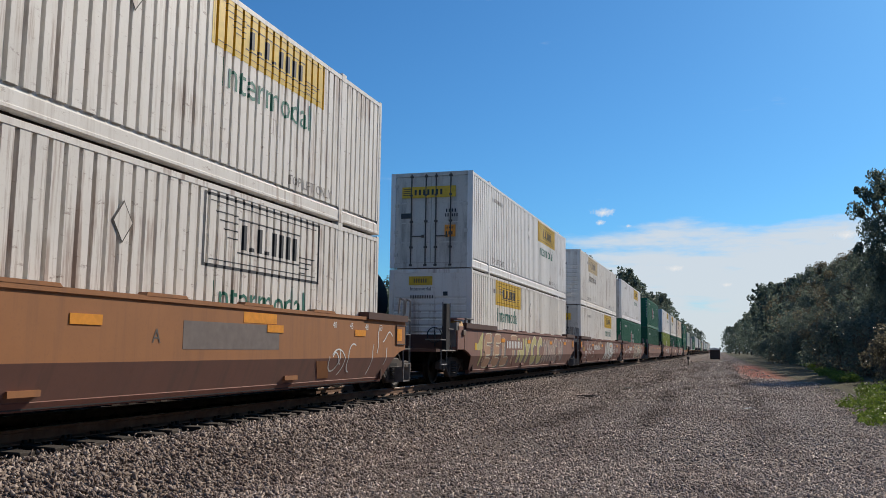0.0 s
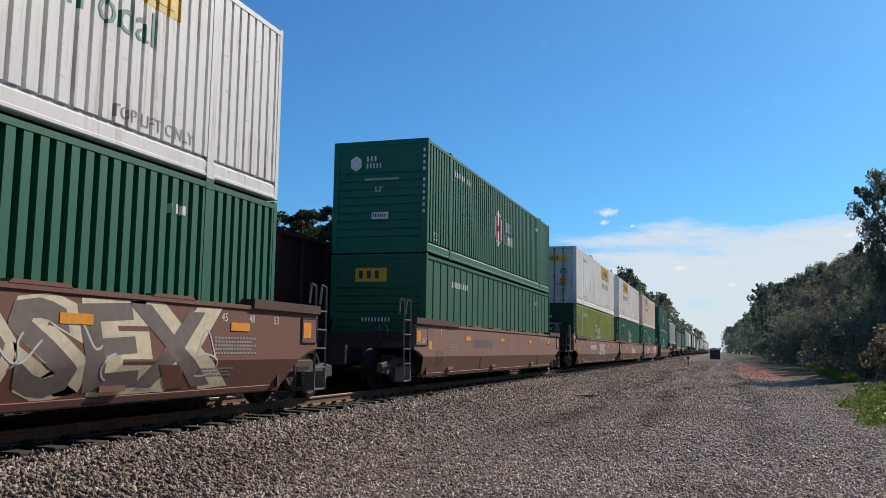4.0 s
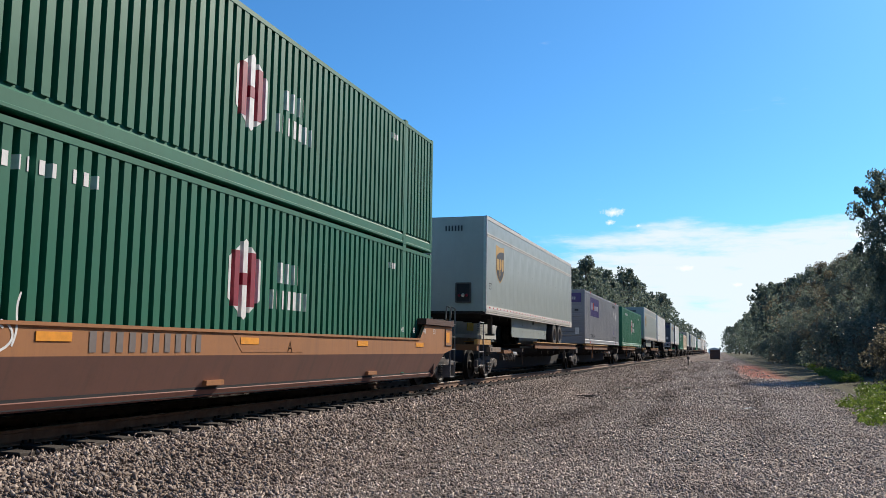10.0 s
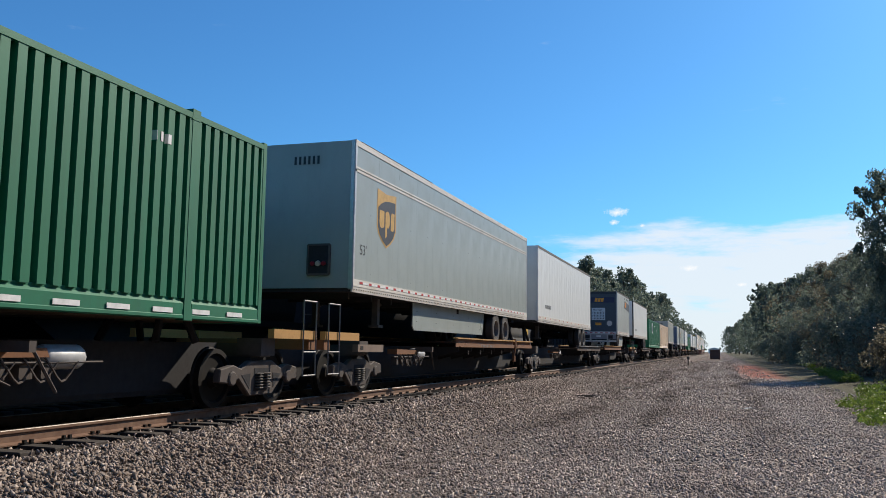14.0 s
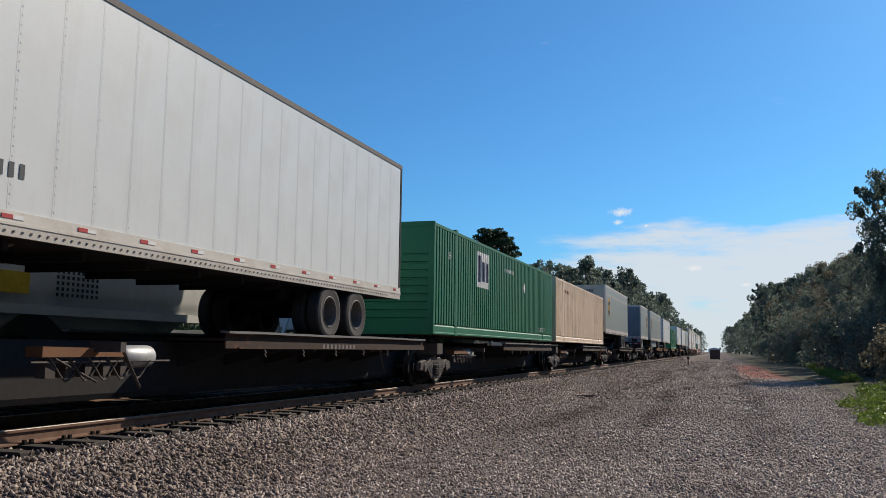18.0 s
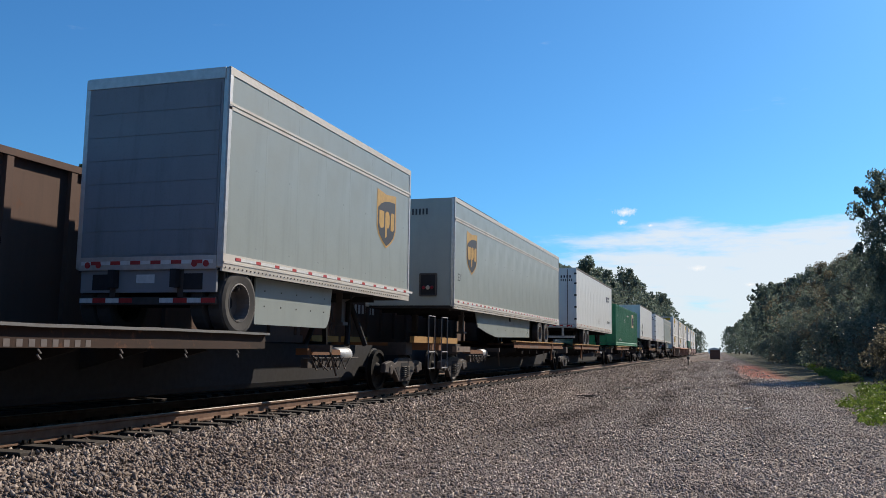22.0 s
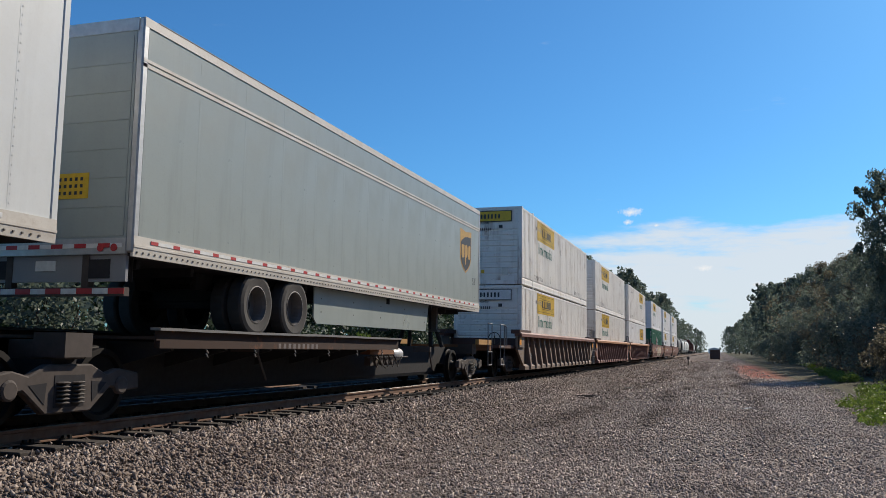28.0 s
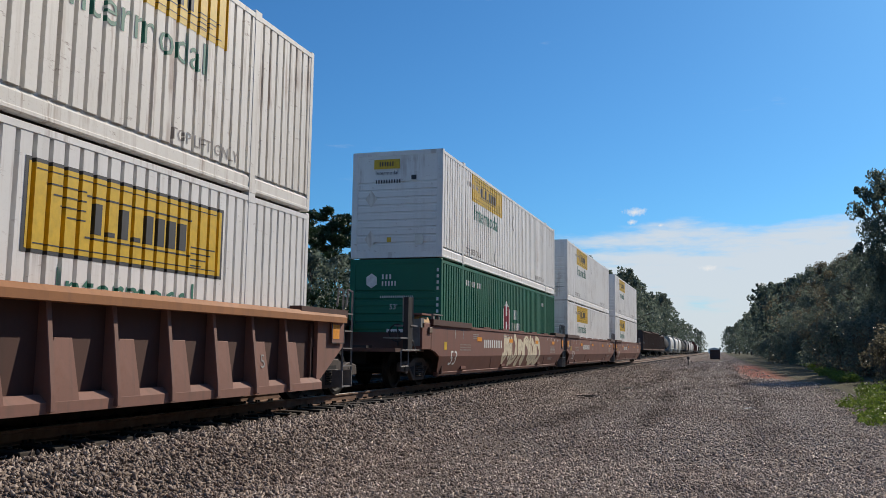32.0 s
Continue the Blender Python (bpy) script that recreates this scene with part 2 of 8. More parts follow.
def lathe(bm, profile, centre, axis="x", n=20):
    """Turn a profile of (along, radius) about an axis through centre."""
    rings = []
    for w, r in profile:
        ring = []
        for i in range(n):
            c, s = r * math.cos(2 * math.pi * i / n), r * math.sin(2 * math.pi * i / n)
            ring.append(bm.verts.new((centre[0] + (w if axis == "x" else c), centre[1] + (w if axis == "y" else (c if axis == "x" else s)), centre[2] + (s if axis != "z" else w))))
        rings.append(ring)
    for a, b in zip(rings, rings[1:]):
        for i in range(n):
            bm.faces.new((a[i], a[(i + 1) % n], b[(i + 1) % n], b[i]))
    bm.faces.new(rings[0][::-1])
    bm.faces.new(rings[-1])


def finish(bm, name, material, bevel=0.0, smooth=False):
    bmesh.ops.recalc_face_normals(bm, faces=bm.faces)
    if bevel:
        bmesh.ops.bevel(bm, geom=bm.edges[:], offset=bevel, segments=1, affect="EDGES")
    me = bpy.data.meshes.new(name)
    bm.to_mesh(me)
    bm.free()
    if smooth:
        me.polygons.foreach_set("use_smooth", [True] * len(me.polygons))
    me.materials.append(material)
    return me


def part(name, bm, material, parent, label="", bevel=0.0, smooth=False):
    """Link a bmesh as one mesh object under a thing or a part."""
    ob = new(name, finish(bm, name, material, bevel, smooth))
    ob.parent = parent
    if label:
        tagged(ob, label)
    return ob


MESHES = {}


def shared(name, key, build, material, parent, at=(0, 0, 0), label="", bevel=0.0, smooth=False, turn=None):
    """A part whose mesh is built once for each key and material."""
    k = (key, material.name)
    if k not in MESHES:
        bm = bmesh.new()
        build(bm)
        MESHES[k] = finish(bm, name, material, bevel, smooth)
    ob = new(name, MESHES[k])
    ob.parent = parent
    ob.matrix_basis = Matrix.Translation(at) @ (turn if turn else Matrix.Identity(4))
    if label:
        tagged(ob, label)
    return ob


def thing(name, label, category, group=""):
    return tagged(new(name), label, category, group)


LETTERS = {}


def letters(body, size, spacing=1.0):
    """The outline of a word as a flat bmesh in (u, v), u from 0."""
    k = (body, size, spacing)
    if k not in LETTERS:
        cu = bpy.data.curves.new("word", "FONT")
        cu.body, cu.size, cu.resolution_u, cu.space_character = body, size, 2, spacing
        ob = bpy.data.objects.new("word", cu)
        scene.collection.objects.link(ob)
        LETTERS[k] = bpy.data.meshes.new_from_object(ob)
        bpy.data.objects.remove(ob)
    bm = bmesh.new()
    bm.from_mesh(LETTERS[k])
    return bm


# ---- corrugated sides ----
LENGTH, HALF, HIGH = 16.15, 1.295, 2.90
PITCH_RIB = 0.236


def rib_breaks(y0, y1, cut, deep):
    """(y, depth) along a corrugated panel from y0 to y1; cut: where the groove begins and ends, as shares of the pitch."""
    n = max(1, round((y1 - y0) / PITCH_RIB))
    p = (y1 - y0) / n
    out = [(y0, 0.0)]
    for i in range(n):
        a = y0 + i * p
        out += [(a + p * cut[0], 0.0), (a + p * cut[1], deep), (a + p * cut[2], deep), (a + p * cut[3], 0.0)]
    return out + [(y1, 0.0)]


def panels(cut, deep):
    return rib_breaks(0.10, 1.90, cut, deep) + rib_breaks(2.06, LENGTH - 2.06, cut, deep) + rib_breaks(LENGTH - 1.90, LENGTH - 0.10, cut, deep)


RIBS = panels((0.355, 0.37, 0.63, 0.645), 0.092)     # broad flats, narrow grooves: the white containers
WIDE = panels((0.28, 0.305, 0.70, 0.725), 0.105)     # grooves as broad as the flats: the coloured ones


def depth_at(y, breaks):
    for (a, da), (b, db) in zip(breaks, breaks[1:]):
        if a <= y <= b:
            return da if b - a < 1e-6 else da + (db - da) * (y - a) / (b - a)
    return 0.0


def side_strip(bm, y0, y1, z0, z1, breaks, x=HALF, lift=0.005):
    """A painted panel that follows the corrugation."""
    ys = [y0] + [y for y, _ in breaks if y0 + 1e-3 < y < y1 - 1e-3] + [y1]
    cols = [(bm.verts.new((x - depth_at(y, breaks) + lift, y, z0)), bm.verts.new((x - depth_at(y, breaks) + lift, y, z1))) for y in ys]
    for a, b in zip(cols, cols[1:]):
        bm.faces.new((a[0], b[0], b[1], a[1]))


def fold(bm, breaks, lift, x=HALF):
    """Lay a flat shape in the plane of a side over its corrugation."""
    ys = [v.co.y for v in bm.verts]
    for y, _ in breaks:
        if min(ys) < y < max(ys):
            bmesh.ops.bisect_plane(bm, geom=bm.verts[:] + bm.edges[:] + bm.faces[:], plane_co=(0, y, 0), plane_no=(0, 1, 0))
    for v in bm.verts:
        v.co.x = x - depth_at(v.co.y, breaks) + lift


def side_word(body, size, y0, z0, breaks, x=HALF, lift=0.006, spacing=1.0):
    """Lettering painted over the corrugation, reading towards +y."""
    bm = letters(body, size, spacing)
    us = [v.co.x for v in bm.verts]
    for y, _ in breaks:
        if min(us) < y - y0 < max(us):
            bmesh.ops.bisect_plane(bm, geom=bm.verts[:] + bm.edges[:] + bm.faces[:], plane_co=(y - y0, 0, 0), plane_no=(1, 0, 0))
    for v in bm.verts:
        y, z = y0 + v.co.x, z0 + v.co.y
        v.co = (x - depth_at(y, breaks) + lift, y, z)
    return bm


# ---- the setting ----
XC = -8.20        # centre of the near track
XF = -12.40       # centre of the far track
NEAR_Y, FAR_Y = -60.0, 1500.0


def ground_height(x, y):
    """Two ballast beds beside a level gravel strip, with a rise under the trees."""
    def smooth(a, b, v):
        v = min(1, max(0, (v - a) / (b - a)))
        return v * v * (3 - 2 * v)
    z = -0.63
    z += 0.40 * smooth(-4.9, -6.15, x)
    z -= 0.35 * smooth(-15.2, -17.0, x)
    z += 0.25 * smooth(3.2, 7.0, x)
    near = max(0.0, 1 - abs(y - 30) / 90)
    if x > -5.6:
        z += (0.035 * noise.noise((x * 0.35, y * 0.22, 0)) + 0.012 * noise.noise((x * 1.6, y * 1.6, 3))) * (0.4 + near)
        z -= 0.03 * max(0.0, 1 - abs(x + 2.6) / 0.5) + 0.03 * max(0.0, 1 - abs(x + 0.7) / 0.5)
    return z


def ruts(n, sep):
    """Two wandering wheel tracks where lorries have pressed earth up between the stones."""
    wander = n.noise(0.11, 3, 0.5, n.mapped((0.3, 1.0, 1.0)))
    total = None
    for x, w in ((-3.6, 0.55), (-1.7, 0.45), (0.9, 0.6)):
        at = n.add("ShaderNodeMath")
        at.operation = "MULTIPLY_ADD"
        n.link(wander, at.inputs[0])
        at.inputs[1].default_value, at.inputs[2].default_value = 3.2, -1.6 - x
        off = n.add("ShaderNodeMath")
        off.operation = "ADD"
        n.link(at.outputs[0], off.inputs[0])
        n.link(sep.outputs["X"], off.inputs[1])
        far = n.add("ShaderNodeMath")
        far.operation = "ABSOLUTE"
        n.link(off.outputs[0], far.inputs[0])
        band = n.span(far.outputs[0], w, w * 0.25)
        if total is None:
            total = band
        else:
            top = n.add("ShaderNodeMath")
            top.operation = "MAXIMUM"
            n.link(total, top.inputs[0])
            n.link(band, top.inputs[1])
            total = top.outputs[0]
    broken = n.add("ShaderNodeMath")
    broken.operation = "MULTIPLY"
    n.link(total, broken.inputs[0])
    n.link(n.span(n.noise(0.5, 5, 0.65, n.mapped((1.0, 0.35, 1.0))), 0.40, 0.58, 0.0, 0.75), broken.inputs[1])
    start = n.add("ShaderNodeMath")
    start.operation = "MULTIPLY"
    n.link(broken.outputs[0], start.inputs[0])
    n.link(n.span(sep.outputs["Y"], 9, 22), start.inputs[1])
    return start.outputs[0]


def make_ground():
    xs = [-2400, -900, -300, -120, -60, -34, -24, -20] + [-19 + 0.5 * i for i in range(26)] + [-6.0 + 0.2 * i for i in range(66)] + [8, 10, 14, 20, 34, 60, 120, 300, 900, 2400]
    ys = [-1200, -300, -90, -40, -16, -6] + [-2 + 0.4 * i for i in range(130)] + [50.5 + 1.5 * i for i in range(50)] + [130 + 10 * i for i in range(30)] + [460, 560, 700, 900, 1200, 1700, 2600]
    bm = bmesh.new()
    grid = [[bm.verts.new((x, y, ground_height(x, y))) for y in ys] for x in xs]
    for a, b in zip(grid, grid[1:]):
        for i in range(len(ys) - 1):
            bm.faces.new((a[i], b[i], b[i + 1], a[i + 1]))
    n = Nodes("gravel_ground")
    pos = n.co.outputs["Object"]
    sep = n.add("ShaderNodeSeparateXYZ")
    n.link(pos, sep.inputs[0])
    v1 = n.add("ShaderNodeTexVoronoi", Scale=17.0)
    n.link(pos, v1.inputs["Vector"])
    v2 = n.add("ShaderNodeTexVoronoi", Scale=43.0)
    n.link(pos, v2.inputs["Vector"])
    stone = n.mix(n.span(n.noise(60.0, 2), 0.3, 0.7), (0.11, 0.085, 0.074), (0.27, 0.215, 0.185))
    hue = n.add("ShaderNodeSeparateColor")
    n.link(v1.outputs["Color"], hue.inputs[0])
    stone = n.mix(n.span(hue.outputs[0], 0.0, 1.0, 0.0, 0.75), stone, (0.40, 0.33, 0.285))
    stone = n.mix(n.span(hue.outputs[1], 0.75, 1.0, 0.0, 0.6), stone, (0.20, 0.13, 0.10))
    gaps = n.span(v1.outputs["Distance"], 0.35, 0.75)
    stone = n.mix(gaps, stone, (0.04, 0.031, 0.026))
    dirt = n.mix(n.noise(2.2, 6, 0.6), (0.15, 0.10, 0.08), (0.28, 0.205, 0.165))
    worn = n.span(n.noise(0.33, 5, 0.6, n.mapped((1.0, 0.22, 1.0))), 0.46, 0.62, 0, 0.75)
    lane = n.span(sep.outputs["X"], -5.0, -3.6)
    mottle = n.noise(0.8, 6, 0.7, n.mapped((1.0, 0.35, 1.0)))
    stone = n.mix(n.span(mottle, 0.46, 0.7, 0, 0.4), stone, (0.15, 0.11, 0.09))
    stone = n.mix(n.span(sep.outputs["X"], -4.5, 2.0, 0, 0.3), stone, (0.40, 0.36, 0.33))
    # darker brown down the strip: the backlit stones' own shade painted in
    stone = n.mix(n.span(sep.outputs["Y"], 45, 120, 0, 0.75), stone, (0.10, 0.072, 0.060))
    both = n.add("ShaderNodeMath")
    both.operation = "MULTIPLY"
    n.link(worn, both.inputs[0])
    n.link(lane, both.inputs[1])
    base = n.mix(both.outputs[0], stone, dirt)
    base = n.mix(ruts(n, sep), base, (0.085, 0.060, 0.047))
    # bare red clay a long way down the strip
    clay = n.span(sep.outputs["Y"], 52, 60)
    clay_n = n.add("ShaderNodeMath")
    clay_n.operation = "MULTIPLY"
    n.link(clay, clay_n.inputs[0])
    n.link(n.span(n.noise(0.22, 4, 0.6), 0.33, 0.45, 0, 0.95), clay_n.inputs[1])
    clay_x = n.add("ShaderNodeMath")
    clay_x.operation = "MULTIPLY"
    n.link(clay_n.outputs[0], clay_x.inputs[0])
    n.link(n.span(sep.outputs["X"], 0.6, 2.2), clay_x.inputs[1])
    clay_y = n.add("ShaderNodeMath")
    clay_y.operation = "MULTIPLY"
    n.link(clay_x.outputs[0], clay_y.inputs[0])
    n.link(n.span(sep.outputs["Y"], 118, 100), clay_y.inputs[1])
    base = n.mix(clay_y.outputs[0], base, (0.30, 0.088, 0.052))
    # earth and weeds away from the tracks
    soil = n.mix(n.noise(1.3, 6, 0.65), (0.05, 0.06, 0.025), (0.13, 0.10, 0.06))
    base = n.mix(n.span(sep.outputs["X"], 3.2, 4.4), base, soil)
    base = n.mix(n.span(sep.outputs["X"], -16.0, -17.5), base, soil)
    # shade under the trains, painted dark brown onto both track beds
    bed_shade = n.mix(n.noise(1.7, 6, 0.65), (0.030, 0.025, 0.022), (0.062, 0.050, 0.042))
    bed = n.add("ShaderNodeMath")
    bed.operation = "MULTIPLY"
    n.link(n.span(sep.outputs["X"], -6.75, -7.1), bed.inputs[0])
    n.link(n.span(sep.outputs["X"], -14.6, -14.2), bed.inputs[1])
    base = n.mix(bed.outputs[0], base, bed_shade)
    n.b.inputs["Specular IOR Level"].default_value = 0.12
    h = n.mix(0.45, v1.outputs["Distance"], v2.outputs["Distance"])
    inv = n.span(h, 0.0, 0.8, 1.0, 0.0)
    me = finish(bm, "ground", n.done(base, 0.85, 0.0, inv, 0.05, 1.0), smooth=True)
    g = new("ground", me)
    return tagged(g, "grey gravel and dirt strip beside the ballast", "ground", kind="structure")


make_ground()


def stones():
    """Loose ballast and gravel near the eye, each stone a small rough lump, in one heap."""
    rng = np.random.default_rng(5)
    base = np.array([(1, 0, 0), (-1, 0, 0), (0, 1, 0), (0, -1, 0), (0, 0, 1), (0, 0, -1)], float)
    faces = np.array([(0, 2, 4), (2, 1, 4), (1, 3, 4), (3, 0, 4), (2, 0, 5), (1, 2, 5), (3, 1, 5), (0, 3, 5)])
    pts = []
    for x0, x1, y0, y1, count, size in ((-9.3, -4.4, 4.6, 14, 34000, 0.025), (-4.6, 4.2, 4.6, 13, 54000, 0.0185), (-9.3, -4.6, 14, 34, 22000, 0.029), (-4.8, 4.4, 13, 28, 32000, 0.022), (-6.8, 4.6, 28, 50, 18000, 0.031), (-6.8, 3.2, 45, 85, 13000, 0.042), (-6.6, 2.6, 85, 150, 6000, 0.06)):
        x, y = rng.uniform(x0, x1, count), rng.uniform(y0, y1, count)
        s = size * rng.uniform(0.55, 1.45, count)
        pts.append(np.stack([x, y, s], 1))
    pts = np.concatenate(pts)
    pts = pts[(pts[:, 0] > -6.75) | (rng.uniform(size=len(pts)) < 0.12)]
    pts = pts[~((pts[:, 0] > 1.2) & (pts[:, 1] > 54) & (rng.uniform(size=len(pts)) < 0.85))]
    bare = np.array([noise.noise((float(x) * 0.42, float(y) * 0.11, 7.0)) + 0.5 * noise.noise((float(x) * 1.3, float(y) * 0.35, 2.0)) for x, y, _ in pts])
    pts = pts[~((pts[:, 0] > -4.6) & (pts[:, 1] > 9) & (bare > 0.15) & (rng.uniform(size=len(pts)) < 0.35))]
    n = len(pts)
    z = np.array([ground_height(float(x), float(y)) for x, y, _ in pts])
    z = np.where(pts[:, 0] < -6.6, -0.215, z)
    shape = base[None] * rng.uniform(0.5, 1.3, (n, 6, 1)) + rng.normal(0, 0.22, (n, 6, 3))
    shape *= np.stack([rng.uniform(0.9, 1.7, n), rng.uniform(0.6, 1.05, n), rng.uniform(0.4, 0.95, n)], 1)[:, None, :]
    ang = rng.uniform(0, 2 * np.pi, (n, 3))
    for k, (i, j) in enumerate(((0, 1), (1, 2), (0, 2))):
        c, s = np.cos(ang[:, k])[:, None], np.sin(ang[:, k])[:, None]
        a, b = shape[:, :, i].copy(), shape[:, :, j].copy()
        shape[:, :, i], shape[:, :, j] = c * a - s * b, s * a + c * b
    v = shape * pts[:, 2][:, None, None] + np.stack([pts[:, 0], pts[:, 1], z + pts[:, 2] * 0.35], 1)[:, None, :]
    f = faces[None] + (np.arange(n) * 6)[:, None, None]
    me = bpy.data.meshes.new("ballast_stones")
    v, f = v.reshape(-1, 3), f.reshape(-1, 3)
    me.vertices.add(len(v))
    me.vertices.foreach_set("co", v.ravel())
    me.loops.add(f.size)
    me.loops.foreach_set("vertex_index", f.ravel())
    me.polygons.add(len(f))
    me.polygons.foreach_set("loop_start", np.arange(0, f.size, 3))
    me.polygons.foreach_set("loop_total", np.full(len(f), 3))
    me.update()
    me.validate()
    m = Nodes("broken_stone")
    geo = m.add("ShaderNodeNewGeometry")
    tone = m.mix(m.span(geo.outputs["Random Per Island"], 0.0, 0.72), (0.11, 0.083, 0.068), (0.53, 0.43, 0.36))
    tone = m.mix(m.span(geo.outputs["Random Per Island"], 0.72, 1.0), tone, (0.80, 0.69, 0.59))
    m_sep = m.add("ShaderNodeSeparateXYZ")
    m.link(m.co.outputs["Object"], m_sep.inputs[0])
    tone = m.mix(m.span(m_sep.outputs["X"], -4.5, 2.0, 0, 0.38), tone, (0.62, 0.55, 0.495))
    patch = m.noise(0.55, 5, 0.65, m.mapped((1.0, 0.3, 1.0)))
    tone = m.mix(m.span(patch, 0.48, 0.66, 0, 0.5), tone, (0.20, 0.14, 0.11))
    tone = m.mix(m.span(m_sep.outputs["X"], -3.6, -5.6, 0, 0.42), tone, (0.15, 0.115, 0.095))
    tone = m.mix(ruts(m, m_sep), tone, (0.12, 0.088, 0.070))
    g = m.noise(45.0, 4, 0.6)
    tone = m.mix(m.span(g, 0.35, 0.75, 0, 0.4), tone, (0.17, 0.13, 0.11))
    m.b.inputs["Specular IOR Level"].default_value = 0.35
    me.materials.append(m.done(tone, 0.85, 0.0, g, 0.006, 0.4))
    ob = new("ballast_stones", me)
    tagged(ob, "loose broken grey ballast stones", "gravel", kind="stuff")


stones()


def track(xc, name, y0, y1, label, first):
    t = tagged(new(name), label, "railway track", kind="structure")
    t.location = (xc, 0, 0)
    rail_m = Nodes("rail_" + name)
    g = rail_m.noise(6.0, 6, 0.65)
    steel = rail_m.done(rail_m.mix(rail_m.span(g, 0.3, 0.7), (0.11, 0.048, 0.026), (0.20, 0.115, 0.07)), 0.75, 0.1, g, 0.003, 0.2)
    shine = plain("rail_top_" + name, (0.28, 0.24, 0.20), 0.55, 0.3)
    foot = [(-0.07, -0.17), (0.07, -0.17), (0.07, -0.155), (0.012, -0.135), (0.012, -0.045), (0.036, -0.035), (0.036, -0.006), (-0.036, -0.006), (-0.036, -0.035), (-0.012, -0.045), (-0.012, -0.135), (-0.07, -0.155)]
    for side in (-0.7175, 0.7175):
        bm = bmesh.new()
        prism(bm, [(u + side, v) for u, v in foot], "y", y0, y1)
        r = part("rail", bm, steel, t, "rust-brown steel rail")
        bm = bmesh.new()
        prism(bm, [(side - 0.03, -0.006), (side + 0.03, -0.006), (side + 0.026, 0.0), (side - 0.026, 0.0)], "y", y0, y1)
        part("rail_head", bm, shine, r, "worn bright running surface")
    wood = Nodes("tie_" + name)
    g = wood.noise(4.0, 6, 0.7, wood.mapped((3, 14, 14)))
    oi = wood.add("ShaderNodeObjectInfo")
    c = wood.mix(oi.outputs["Random"], (0.03, 0.022, 0.017), (0.075, 0.056, 0.044))
    tie_m = wood.done(wood.mix(wood.span(g, 0.35, 0.7), c, (0.025, 0.02, 0.017)), 0.9, 0.0, g, 0.01, 0.5)

    def tie(bm):
        bx(bm, -1.29, 1.29, -0.115, 0.115, -0.36, -0.172)

    def plate(bm):
        bx(bm, -0.09, 0.09, -0.09, 0.09, -0.172, -0.152)
        for sx in (-0.085, 0.085):
            for sy in (-0.05, 0.05):
                bx(bm, sx - 0.018, sx + 0.018, sy - 0.018, sy + 0.018, -0.152, -0.118)
    y = first
    i = 0
    while y < min(y1, 150):
        o = shared("tie", "tie" + name, tie, tie_m, t, (0.03 * math.sin(i * 2.7), y + 0.03 * math.sin(i * 5.1), 0), bevel=0.012, turn=Matrix.Rotation(0.02 * math.sin(i * 3.3), 4, "Z"))
        if 4 < y < 45 and name == "track_1":
            for side in (-0.7175, 0.7175):
                shared("tie_plate", "plate", plate, M["wheel"], o, (side, 0, 0))
        y += 0.535
        i += 1
    bm = bmesh.new()
    while y < y1:
        bx(bm, -1.29, 1.29, y - 0.115, y + 0.115, -0.36, -0.172)
        y += 0.535
        if y > 420:
            break
    tagged(part("far_ties", bm, tie_m, t), kind="stuff")
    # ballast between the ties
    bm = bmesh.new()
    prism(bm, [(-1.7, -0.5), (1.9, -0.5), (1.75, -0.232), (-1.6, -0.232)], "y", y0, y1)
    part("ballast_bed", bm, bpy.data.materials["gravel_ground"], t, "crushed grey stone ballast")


track(XC, "track_1", NEAR_Y, FAR_Y, "near railway track with rusty rails on wooden ties", 4.2)
track(XF, "track_2", NEAR_Y, FAR_Y, "far railway track behind the passing train", 6.0)


# ---- containers ----
def end_word(body, size, x0, z0, y=-0.012, spacing=1.0):
    bm = letters(body, size, spacing)
    for v in bm.verts:
        v.co = (x0 + v.co.x, y, z0 + v.co.y)
    return bm


def bars(bm, x0, z0, w, h, n, on, depth=0.004, gap=0.5):
    """Marks of one line of unreadable writing: n short bars; on(u, v, d) gives the place."""
    step = w / n
    for i in range(n):
        a, b = x0 + i * step, x0 + i * step + step * (1 - gap)
        v = [bm.verts.new(on(u, q, depth)) for u, q in ((a, z0), (b, z0), (b, z0 + h), (a, z0 + h))]
        bm.faces.new(v)


def on_end(u, v, d):
    return (u, -0.010 - d, v)


def on_side(u, v, d):
    return (HALF + 0.004 + d, u, v)


def diamond(bm, cx, cz, r, place, d=0.008):
    bm.faces.new([bm.verts.new(place(cx + a * r, cz + b * r, d)) for a, b in ((0, -1), (0.72, 0), (0, 1), (-0.72, 0))])


def b_side(bm, breaks):
    cols = [(bm.verts.new((HALF - d, y, 0.285)), bm.verts.new((HALF - d, y, HIGH - 0.10))) for y, d in breaks]
    for a, b in zip(cols, cols[1:]):
        bm.faces.new((a[0], b[0], b[1], a[1]))


FLAT = [(0.10, 0.02)]
yy = 0.62
while yy < LENGTH - 0.3:
    FLAT += [(yy - 0.045, 0.02), (yy - 0.02, 0.0), (yy + 0.02, 0.0), (yy + 0.045, 0.02)]
    yy += 0.61
FLAT.append((LENGTH - 0.10, 0.02))


def b_far_side(bm):
    bx(bm, -HALF, -HALF + 0.05, 0.10, LENGTH - 0.10, 0.1, HIGH - 0.05)


